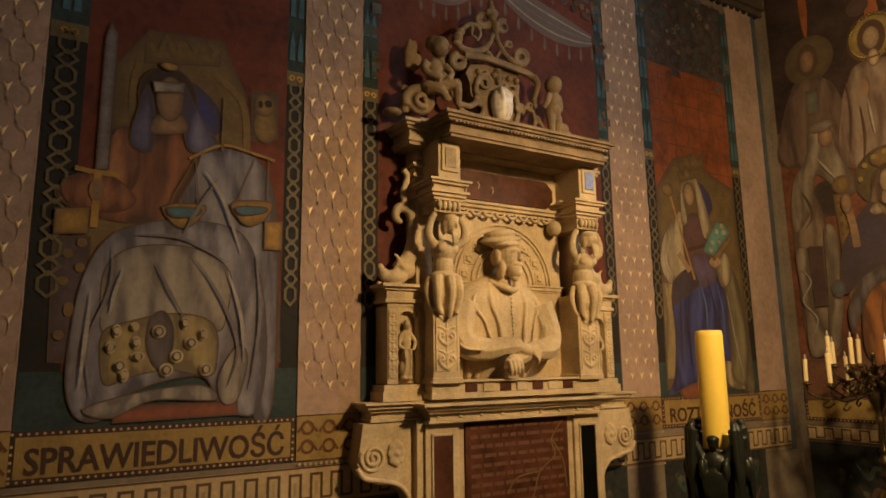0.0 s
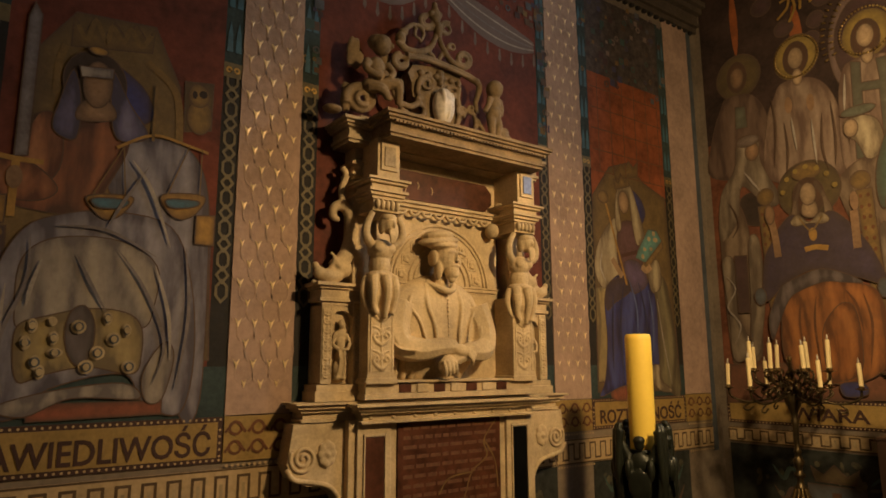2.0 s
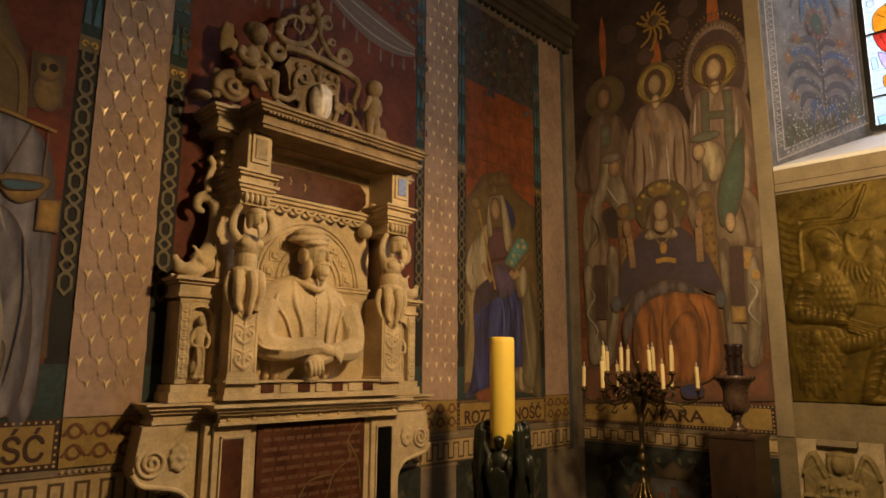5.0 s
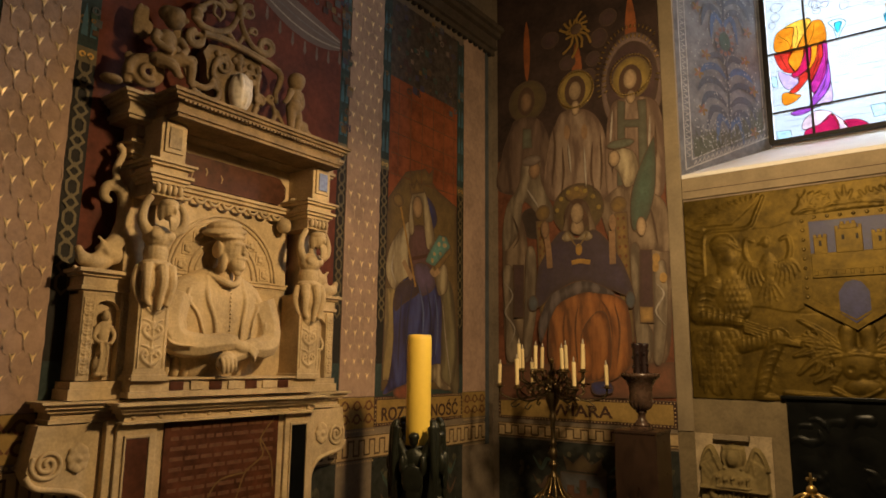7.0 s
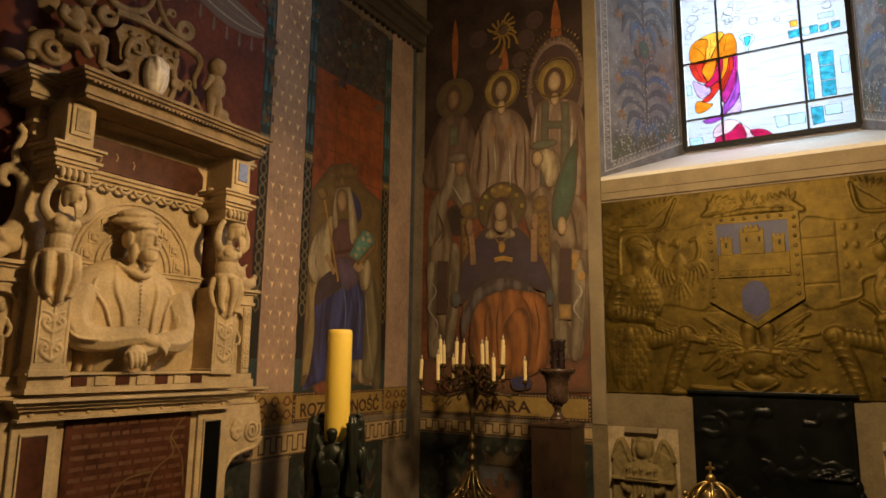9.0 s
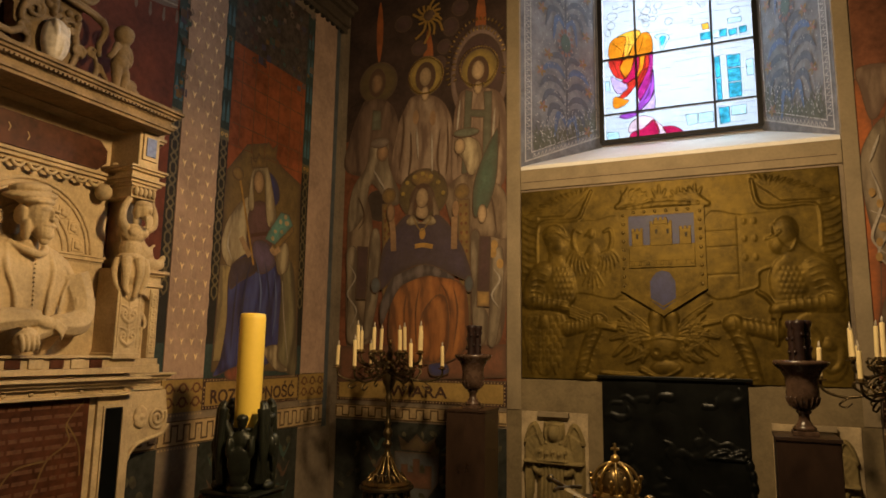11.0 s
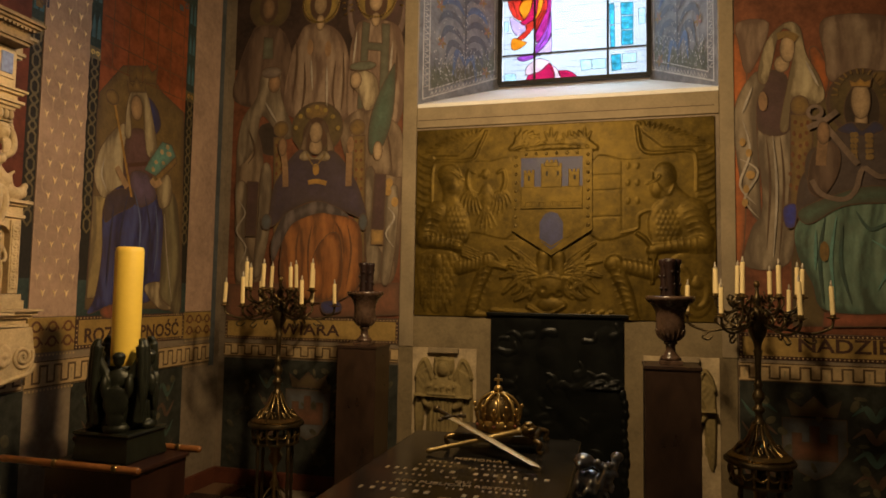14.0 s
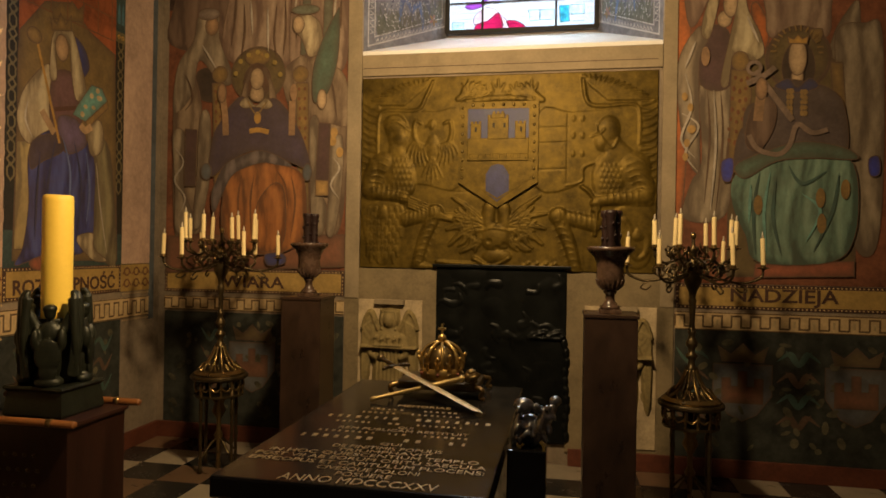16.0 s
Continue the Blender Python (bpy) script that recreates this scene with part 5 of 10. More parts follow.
    disc("halo_dot", "p_halo", -2.35, 3.18, 0.02, 0.02, 9)
    disc("halo_dot", "p_halo", -2.28, 3.12, 0.02, 0.02, 9)
    disc("halo_dot", "p_halo", -2.23, 3.02, 0.02, 0.02, 9)
    disc("halo_dot", "p_halo", -2.62, 3.04, 0.02, 0.02, 9)
    patch("bodice", "p_night", [(-2.56, 2.85), (-2.43, 2.76), (-2.29, 2.83), (-2.19, 2.76), (-2.09, 2.62), (-2.01, 2.46), (-1.96, 2.25), (-2.15, 2.31), (-2.42, 2.4), (-2.63, 2.33), (-2.84, 2.19), (-2.82, 2.51), (-2.74, 2.66), (-2.67, 2.77)], 10)
    stroke("forearm", "p_flesh_dark", [(-2.73, 2.83), (-2.71, 2.69), (-2.7, 2.53)], 0.055, 11)
    disc("palm_shape", "p_flesh_dark", -2.74, 2.88, 0.04, 0.08, 11)
    stroke("forearm", "p_flesh_dark", [(-2.12, 2.8), (-2.12, 2.67), (-2.12, 2.52)], 0.055, 11)
    disc("palm_shape", "p_flesh_dark", -2.11, 2.87, 0.03, 0.07, 11)
    stroke("belt", "p_gold", [(-2.49, 2.56), (-2.41, 2.57), (-2.32, 2.55)], 0.04, 11)
    disc("pendant", "p_gold", -2.42, 2.67, 0.03, 0.05, 11)
    stroke("necklace", "p_gold_dull", [(-2.51, 2.81), (-2.43, 2.7), (-2.34, 2.8)], 0.012, 11)
    patch("skirt", "p_orange_cloth", [(-2.71, 2.1), (-2.65, 2.21), (-2.52, 2.29), (-2.33, 2.32), (-2.15, 2.27), (-2.01, 2.17), (-1.98, 1.8), (-2.05, 1.64), (-2.26, 1.55), (-2.53, 1.58), (-2.72, 1.73)], 10)
    patch("skirt_panel", "p_orange_cloth", [(-2.42, 1.93), (-2.29, 2.12), (-2.19, 2.1), (-2.16, 1.88), (-2.19, 1.63), (-2.39, 1.59)], 11)
    patch("lap_cloth", "p_lilac_cloth", [(-2.78, 2.15), (-2.7, 2.29), (-2.55, 2.36), (-2.39, 2.4), (-2.23, 2.35), (-2.11, 2.27), (-2.23, 2.28), (-2.37, 2.3), (-2.55, 2.25), (-2.65, 2.18), (-2.74, 2.0), (-2.8, 1.88), (-2.82, 2.03)], 11)
    stroke("fold", "p_rust_dark", [(-2.55, 2.2), (-2.58, 2.0), (-2.56, 1.68)], 0.018, 12)
    stroke("fold", "p_rust_dark", [(-2.44, 2.2), (-2.47, 1.98), (-2.45, 1.63)], 0.018, 12)
    stroke("fold", "p_rust_dark", [(-2.12, 2.2), (-2.08, 1.98), (-2.12, 1.66)], 0.018, 12)
    stroke("fold", "p_rust_dark", [(-2.25, 2.25), (-2.17, 2.12), (-2.14, 1.93)], 0.018, 12)
    disc("knob", "p_slate", -2.87, 2.23, 0.05, 0.07, 11)
    disc("knob", "p_slate", -1.98, 2.22, 0.04, 0.07, 11)
    patch("hem", "p_blue", [(-2.33, 1.55), (-2.18, 1.56), (-2.16, 1.48), (-2.31, 1.46)], 11)
    disc("roundel", "p_ochre", -1.76, 2.54, 0.03, 0.04, 9)
    disc("roundel", "p_ochre", -1.71, 2.38, 0.03, 0.04, 9)
    disc("roundel", "p_ochre", -1.77, 2.47, 0.03, 0.04, 9)
    patch("mantle", "p_brown_cloth2", [(-3.19, 2.9), (-3.08, 3.05), (-2.98, 2.98), (-2.92, 2.66), (-2.9, 2.24), (-2.91, 1.76), (-3.07, 1.72), (-3.17, 1.76)], 6)
    patch("mantle", "p_brown_cloth2", [(-1.97, 2.77), (-1.82, 2.81), (-1.67, 2.74), (-1.66, 2.19), (-1.72, 1.74), (-1.92, 1.73), (-1.98, 2.2)], 6)
    patch("pale_robe", "p_cream_dim", [(-3.19, 2.53), (-3.11, 2.59), (-3.06, 2.43), (-3.08, 2.1), (-2.95, 1.78), (-3.03, 1.73), (-3.15, 1.74), (-3.16, 2.1)], 8)
    patch("pale_robe", "p_cream_dim", [(-2.94, 2.7), (-2.85, 2.69), (-2.84, 2.24), (-2.89, 1.92), (-2.93, 1.77), (-2.99, 1.8), (-2.96, 2.25)], 8)
    patch("dark_panel", "p_plum_dark", [(-3.07, 2.59), (-2.96, 2.58), (-2.97, 2.11), (-3.07, 2.11)], 9, False)
    patch("pale_robe", "p_cream_dim", [(-1.97, 2.63), (-1.89, 2.62), (-1.9, 2.15), (-1.81, 1.93), (-1.85, 1.73), (-1.93, 1.75), (-1.96, 2.12)], 8)
    patch("dark_panel", "p_plum_dark", [(-1.89, 2.62), (-1.79, 2.61), (-1.8, 2.15), (-1.91, 2.16)], 9, False)
    patch("book", "p_ochre", [(-1.91, 2.16), (-1.8, 2.15), (-1.8, 2.03), (-1.91, 2.03)], 9, False)
    patch("pale_robe", "p_cream_dim", [(-1.79, 2.45), (-1.69, 2.5), (-1.69, 2.12), (-1.75, 1.73), (-1.82, 1.75), (-1.8, 2.07)], 8)
    patch("footstool", "p_brick_dark", [(-3.22, 1.69), (-1.66, 1.72), (-1.66, 1.46), (-3.24, 1.38)], 7, False)
    stroke("scroll", "p_fold_light", [(-3.17, 2.44), (-3.08, 2.31), (-3.16, 2.16), (-3.06, 2.01), (-3.12, 1.86)], 0.016, 10)
    stroke("scroll", "p_fold_light", [(-1.77, 2.34), (-1.71, 2.25), (-1.78, 2.12), (-1.71, 2.01)], 0.016, 10)
    stroke("fold", "p_umber", [(-2.65, 3.85), (-2.63, 3.6), (-2.67, 3.26)], 0.018, 8)
    stroke("fold", "p_umber", [(-2.56, 3.62), (-2.55, 3.37), (-2.58, 3.18)], 0.018, 8)
    stroke("fold", "p_umber", [(-2.27, 3.6), (-2.29, 3.33), (-2.26, 3.15)], 0.018, 8)
    stroke("fold", "p_umber", [(-2.2, 3.68), (-2.19, 3.38), (-2.21, 3.17)], 0.018, 8)
    stroke("fold", "p_umber", [(-2.08, 3.54), (-2.1, 3.3)], 0.018, 8)
    stroke("fold", "p_umber", [(-1.72, 3.66), (-1.72, 3.37)], 0.018, 8)
    stroke("fold", "p_umber", [(-3.08, 3.05), (-3.01, 2.86), (-3.08, 2.74)], 0.018, 8)
    stroke("fold", "p_umber", [(-1.82, 3.04), (-1.77, 2.86), (-1.74, 2.63)], 0.018, 8)
    stroke("fold_light", "p_fold_light", [(-2.5, 3.64), (-2.48, 3.36)], 0.018, 8)
    stroke("fold_light", "p_fold_light", [(-2.35, 3.58), (-2.34, 3.21)], 0.018, 8)
    stroke("fold_light", "p_fold_light", [(-1.76, 3.73), (-1.78, 3.41)], 0.018, 8)
    stroke("fold_light", "p_fold_light", [(-2.08, 3.85), (-2.11, 3.55)], 0.018, 8)
    stroke("fold_light", "p_fold_light", [(-2.93, 3.29), (-2.8, 3.09)], 0.018, 8)
    return lay()


def mural_hope():
    patch, disc, stroke, hoop, lay = mural_kit(on_end, "wall painting of a seated shape in teal with an anchor", (1.7, 5.19, 1.45))
    patch("backcloth", "p_flame", [(0.84, 3.46), (0.95, 3.38), (0.95, 2.69), (0.92, 2.0), (0.84, 1.88)], 1)
    patch("backcloth", "p_olive_dark", [(1.23, 3.08), (2.08, 2.99), (2.08, 1.47), (1.23, 1.45)], 1, False)
    patch("backcloth", "p_flame", [(1.37, 3.4), (1.42, 3.42), (1.49, 3.25), (1.47, 3.09), (1.41, 3.19)], 1)
    patch("robe", "p_rose_cloth", [(0.9, 3.65), (1.11, 3.63), (1.02, 3.34), (0.95, 3.28), (0.91, 3.48)], 3)
    patch("robe", "p_rose_cloth", [(1.47, 3.63), (1.88, 3.6), (1.9, 3.37), (1.86, 3.15), (1.52, 3.16), (1.47, 3.35)], 3)
    patch("robe", "p_cream_dim", [(1.99, 3.32), (2.08, 3.4), (2.07, 2.99), (1.9, 3.02), (1.92, 3.18)], 4)
    patch("skirt", "p_cream_dim", [(1.03, 2.88), (1.24, 2.85), (1.26, 2.3), (1.21, 1.89), (0.93, 1.87), (0.97, 2.12), (1.05, 2.31)], 4)
    patch("bodice", "p_plum_dark", [(1.05, 3.24), (1.22, 3.23), (1.24, 2.84), (1.03, 2.85)], 5)
    patch("cloak", "p_cream_dim", [(0.87, 3.0), (1.01, 3.27), (1.08, 3.18), (1.02, 3.02), (1.03, 2.5), (1.03, 2.21), (0.96, 2.28), (0.9, 2.52)], 6)
    patch("cloak", "p_cream_cloth2", [(1.22, 3.62), (1.31, 3.58), (1.35, 3.38), (1.43, 3.21), (1.46, 3.06), (1.38, 3.01), (1.26, 3.07), (1.22, 2.84), (1.17, 2.87), (1.23, 3.2), (1.28, 3.48), (1.21, 3.58), (1.16, 3.49), (1.12, 3.3), (1.08, 3.18), (1.03, 3.24), (1.09, 3.49)], 7)
    disc("head", "p_flesh_pale", 1.23, 3.43, 0.05, 0.1, 6)
    disc("neck", "p_flesh_pale", 1.19, 3.32, 0.05, 0.06, 5)
    stroke("headband", "p_ochre_dark", [(1.16, 3.52), (1.23, 3.53), (1.29, 3.49)], 0.05, 8)
    stroke("scroll", "p_fold_light", [(0.92, 2.93), (0.97, 2.69), (0.9, 2.45), (1.0, 2.31)], 0.018, 8)
    stroke("scroll", "p_fold_light", [(0.9, 2.64), (1.02, 2.54), (0.93, 2.35), (1.02, 2.21)], 0.018, 8)
    stroke("fold", "p_umber", [(1.08, 2.8), (1.1, 2.45), (1.07, 1.98)], 0.016, 7)
    stroke("fold", "p_umber", [(1.17, 2.8), (1.19, 2.44), (1.15, 1.93)], 0.016, 7)
    stroke("fold", "p_umber", [(1.23, 2.49), (1.21, 2.12)], 0.016, 7)
    stroke("fold_light", "p_fold_light", [(1.12, 2.8), (1.14, 2.4), (1.11, 1.93)], 0.018, 8)
    stroke("fold_light", "p_fold_light", [(0.99, 3.16), (0.92, 2.97)], 0.018, 8)
    stroke("fold_light", "p_fold_light", [(1.34, 3.33), (1.42, 3.14)], 0.018, 8)
    disc("halo", "p_umber", 1.69, 3.02, 0.22, 0.23, 5)
    disc("halo", "p_olive_dark", 1.69, 3.02, 0.2, 0.21, 6)
    disc("hair", "p_black", 1.69, 2.95, 0.11, 0.19, 7)
    disc("head", "p_flesh_pale", 1.68, 3.02, 0.06, 0.13, 9)
    disc("neck", "p_flesh_pale", 1.68, 2.88, 0.04, 0.06, 8)
    patch("crown", "p_gold", [(1.62, 3.12), (1.61, 3.17), (1.65, 3.15), (1.68, 3.18), (1.71, 3.15), (1.75, 3.17), (1.74, 3.11)], 10, False)
    patch("bodice", "p_plum_black", [(1.51, 2.8), (1.63, 2.86), (1.76, 2.84), (1.9, 2.79), (1.99, 2.66), (2.0, 2.34), (1.72, 2.38), (1.42, 2.34), (1.27, 2.21), (1.29, 2.47), (1.4, 2.63)], 8)
    patch("collar", "p_navy", [(1.53, 2.82), (1.62, 2.87), (1.68, 2.81), (1.76, 2.87), (1.82, 2.81), (1.72, 2.77), (1.61, 2.78)], 10)
    disc("clasp_knot", "p_gold_dull", 1.62, 2.78, 0.012, 0.02, 10)
    disc("clasp_knot", "p_gold_dull", 1.64, 2.78, 0.02, 0.02, 10)
    disc("clasp_knot", "p_gold_dull", 1.71, 2.77, 0.012, 0.02, 10)
    disc("clasp_knot", "p_gold_dull", 1.73, 2.77, 0.02, 0.02, 10)
    disc("clasp_knot", "p_gold_dull", 1.62, 2.74, 0.012, 0.02, 10)
    disc("clasp_knot", "p_gold_dull", 1.64, 2.74, 0.02, 0.02, 10)
    disc("clasp_knot", "p_gold_dull", 1.71, 2.74, 0.012, 0.015, 10)
    disc("clasp_knot", "p_gold_dull", 1.73, 2.73, 0.02, 0.02, 10)
    disc("clasp_knot", "p_gold_dull", 1.62, 2.7, 0.012, 0.02, 10)
    disc("clasp_knot", "p_gold_dull", 1.64, 2.7, 0.012, 0.02, 10)
    disc("clasp_knot", "p_gold_dull", 1.71, 2.7, 0.012, 0.015, 10)
    disc("clasp_knot", "p_gold_dull", 1.73, 2.7, 0.02, 0.015, 10)
    disc("clasp_knot", "p_gold_dull", 1.62, 2.66, 0.012, 0.02, 10)
    disc("clasp_knot", "p_gold_dull", 1.64, 2.66, 0.012, 0.02, 10)
    disc("clasp_knot", "p_gold_dull", 1.71, 2.66, 0.012, 0.02, 10)
    disc("clasp_knot", "p_gold_dull", 1.73, 2.66, 0.02, 0.015, 10)
    disc("clasp_knot", "p_gold_dull", 1.62, 2.62, 0.012, 0.02, 10)
    disc("clasp_knot", "p_gold_dull", 1.64, 2.62, 0.012, 0.02, 10)
    disc("clasp_knot", "p_gold_dull", 1.71, 2.62, 0.012, 0.02, 10)
    disc("clasp_knot", "p_gold_dull", 1.73, 2.62, 0.02, 0.02, 10)
    patch("belt_cloth", "p_palm", [(1.27, 2.25), (1.44, 2.34), (1.72, 2.42), (2.0, 2.37), (2.07, 2.29), (1.8, 2.3), (1.55, 2.28), (1.34, 2.16)], 10)
    patch("skirt", "p_teal_cloth", [(1.26, 2.16), (1.42, 2.3), (1.72, 2.37), (1.98, 2.33), (2.08, 2.16), (2.07, 1.76), (1.92, 1.57), (1.44, 1.56), (1.35, 1.75), (1.26, 1.96)], 9)
    disc("flower", "p_ochre_dark", 1.43, 1.97, 0.03, 0.07, 11)
    disc("flower", "p_ochre_dark", 1.85, 1.84, 0.03, 0.07, 11)
    disc("flower", "p_ochre_dark", 1.84, 2.02, 0.03, 0.07, 11)
    disc("flower", "p_ochre_dark", 2.0, 2.08, 0.03, 0.07, 11)
    stroke("fold", "p_teal_dark", [(1.44, 2.21), (1.4, 1.93), (1.42, 1.61)], 0.025, 10)
    stroke("fold", "p_teal_dark", [(1.63, 2.25), (1.72, 2.12), (1.88, 2.21)], 0.025, 10)
    stroke("fold", "p_teal_dark", [(1.55, 2.16), (1.53, 1.89), (1.59, 1.61)], 0.025, 10)
    stroke("fold", "p_teal_dark", [(1.96, 2.2), (1.92, 1.93), (1.8, 1.64)], 0.025, 10)
    stroke("fold_light", "p_teal_light", [(1.51, 2.21), (1.47, 1.93), (1.49, 1.63)], 0.022, 10)
    stroke("fold_light", "p_teal_light", [(1.72, 2.05), (1.84, 1.93), (1.75, 1.71)], 0.022, 10)
    stroke("fold_light", "p_teal_light", [(1.38, 2.12), (1.37, 1.84)], 0.022, 10)
    stroke("anchor_stem", "p_anchor", [(1.4, 2.93), (1.53, 2.74), (1.65, 2.57)], 0.04, 11)
    stroke("anchor_fluke", "p_anchor", [(1.36, 2.47), (1.42, 2.37), (1.55, 2.33), (1.63, 2.39), (1.68, 2.54), (1.78, 2.48), (1.88, 2.5)], 0.034, 11)
    stroke("anchor_stock", "p_anchor", [(1.34, 2.84), (1.45, 2.89), (1.53, 2.95)], 0.04, 11)
    hoop("anchor_ring", "p_anchor", *(1.39, 2.95), 0.03, 0.055, 11)
    disc("sleeve", "p_plum_black", 1.39, 2.56, 0.07, 0.14, 10)
    patch("robe", "p_cream_dim", [(1.93, 3.18), (2.12, 3.25), (2.23, 3.17), (2.25, 2.22), (2.21, 1.67), (2.08, 1.67), (2.04, 2.1), (1.98, 2.62)], 5)
    patch("throne_panel", "p_ochre_dark", [(1.9, 2.98), (1.98, 2.98), (2.03, 2.34), (1.95, 2.34)], 6, False)
    patch("sash", "p_blue_bright", [(2.15, 2.29), (2.21, 2.31), (2.22, 2.19), (2.16, 2.18)], 9)
    patch("sash", "p_blue_bright", [(1.18, 2.28), (1.26, 2.3), (1.25, 2.15), (1.19, 2.15)], 9)
    patch("throne_panel", "p_ochre_dark", [(1.24, 2.95), (1.38, 2.94), (1.38, 2.74), (1.29, 2.28), (1.23, 2.28)], 6, False)
    disc("knob", "p_ochre_dark", 1.3, 3.01, 0.06, 0.07, 7)
    disc("dot", "p_rust_dark", 1.27, 2.89, 0.012, 0.015, 7)
    disc("dot", "p_rust_dark", 1.31, 2.87, 0.012, 0.015, 7)
    disc("dot", "p_rust_dark", 1.35, 2.88, 0.012, 0.02, 7)
    disc("dot", "p_rust_dark", 1.26, 2.81, 0.012, 0.02, 7)
    disc("dot", "p_rust_dark", 1.3, 2.79, 0.012, 0.02, 7)
    disc("dot", "p_rust_dark", 1.34, 2.81, 0.012, 0.015, 7)
    disc("dot", "p_rust_dark", 1.25, 2.74, 0.012, 0.015, 7)
    disc("dot", "p_rust_dark", 1.3, 2.72, 0.012, 0.015, 7)
    disc("dot", "p_rust_dark", 1.34, 2.73, 0.012, 0.02, 7)
    disc("dot", "p_rust_dark", 1.25, 2.66, 0.012, 0.02, 7)
    disc("dot", "p_rust_dark", 1.29, 2.64, 0.012, 0.02, 7)
    disc("dot", "p_rust_dark", 1.33, 2.66, 0.012, 0.015, 7)
    disc("dot", "p_rust_dark", 1.24, 2.59, 0.012, 0.015, 7)
    disc("dot", "p_rust_dark", 1.28, 2.57, 0.012, 0.015, 7)
    disc("dot", "p_rust_dark", 1.32, 2.59, 0.012, 0.015, 7)
    disc("dot", "p_rust_dark", 1.23, 2.52, 0.012, 0.015, 7)
    disc("dot", "p_rust_dark", 1.28, 2.5, 0.012, 0.015, 7)
    disc("dot", "p_rust_dark", 1.32, 2.51, 0.012, 0.02, 7)
    disc("dot", "p_rust_dark", 1.23, 2.44, 0.012, 0.015, 7)
    disc("dot", "p_rust_dark", 1.27, 2.42, 0.012, 0.02, 7)
    disc("dot", "p_rust_dark", 1.31, 2.44, 0.012, 0.015, 7)
    patch("sleeve", "p_brown_cloth", [(1.38, 2.67), (1.47, 2.74), (1.54, 2.66), (1.52, 2.5), (1.43, 2.36), (1.35, 2.39), (1.34, 2.51)], 10)
    stroke("forearm", "p_flesh_dark", [(1.45, 2.82), (1.43, 2.7), (1.42, 2.57)], 0.065, 12)
    disc("palm_shape", "p_flesh_dark", 1.44, 2.8, 0.04, 0.08, 12)
    disc("palm_shape", "p_flesh_dark", 1.06, 3.05, 0.03, 0.07, 8)
    stroke("halo_ray", "p_ochre_dark", [(1.82, 3.05), (1.85, 3.05)], 0.012, 7, False)
    stroke("halo_ray", "p_ochre_dark", [(1.81, 3.09), (1.85, 3.09)], 0.012, 7, False)
    stroke("halo_ray", "p_ochre_dark", [(1.8, 3.12), (1.83, 3.14)], 0.012, 7, False)
    stroke("halo_ray", "p_ochre_dark", [(1.78, 3.15), (1.81, 3.18)], 0.012, 7, False)
    stroke("halo_ray", "p_ochre_dark", [(1.76, 3.18), (1.78, 3.21)], 0.012, 7, False)
    stroke("halo_ray", "p_ochre_dark", [(1.73, 3.2), (1.75, 3.23)], 0.012, 7, False)
    stroke("halo_ray", "p_ochre_dark", [(1.7, 3.21), (1.7, 3.25)], 0.012, 7, False)
    stroke("halo_ray", "p_ochre_dark", [(1.67, 3.21), (1.66, 3.25)], 0.012, 7, False)
    stroke("halo_ray", "p_ochre_dark", [(1.63, 3.21), (1.62, 3.24)], 0.012, 7, False)
    stroke("halo_ray", "p_ochre_dark", [(1.6, 3.19), (1.58, 3.22)], 0.012, 7, False)
    stroke("halo_ray", "p_ochre_dark", [(1.58, 3.17), (1.55, 3.19)], 0.012, 7, False)
    stroke("halo_ray", "p_ochre_dark", [(1.56, 3.14), (1.52, 3.16)], 0.012, 7, False)
    stroke("halo_ray", "p_ochre_dark", [(1.54, 3.1), (1.51, 3.12)], 0.012, 7, False)
    stroke("halo_ray", "p_ochre_dark", [(1.54, 3.07), (1.5, 3.07)], 0.012, 7, False)
    patch("throne_edge", "p_ochre_dark", [(1.76, 3.21), (1.84, 3.22), (1.84, 3.15), (1.79, 3.13)], 6)
    disc("roundel", "p_ochre", 0.94, 2.42, 0.02, 0.03, 9)
    disc("roundel", "p_ochre", 0.97, 2.52, 0.03, 0.03, 9)
    disc("roundel", "p_ochre", 0.93, 2.32, 0.02, 0.03, 9)
    disc("roundel", "p_ochre", 0.96, 2.68, 0.02, 0.03, 9)
    disc("roundel", "p_ochre", 0.92, 2.76, 0.02, 0.03, 9)
    patch("footstool", "p_brick", [(1.42, 1.55), (2.07, 1.58), (2.07, 1.47), (1.41, 1.45)], 7, False)
    return lay()


mural_justice()
mural_prudence()
mural_faith()
mural_hope()

# ---- the stone wall monument ----
UC = 2.24


def statue(name, lumps, mat, voxel, parent=None, label="", category="", smooth=6, tubes=(), group="", lofts=()):
    """One carved shape: overlapping lumps run together."""
    bm = bmesh.new()
    for c, r, *rot in lumps:
        ell(bm, c, r, rot[0] if rot else (0, 0, 0), 16)
    for pts, r0, r1 in tubes:
        tube(bm, pts, r0, 8, 4, True, r1)
    for rings_ in lofts:
        lines = [[bm.verts.new(p) for p in ring_] for ring_ in rings_]
        n = len(lines[0])
        for lo, hi in zip(lines, lines[1:]):
            for k in range(n):
                bm.faces.new((lo[k], lo[(k + 1) % n], hi[(k + 1) % n], hi[k]))
        bm.faces.new(lines[0])
        bm.faces.new(lines[-1])
    ob = part(name, bm, M[mat], parent, smooth=True)
    rm = ob.modifiers.new("carve", 'REMESH')
    rm.mode, rm.voxel_size, rm.use_smooth_shade = 'VOXEL', voxel, True
    sm = ob.modifiers.new("soften", 'SMOOTH')
    sm.factor, sm.iterations = 0.5, smooth
    if label:
        tagged(ob, label, category, group)
    return ob


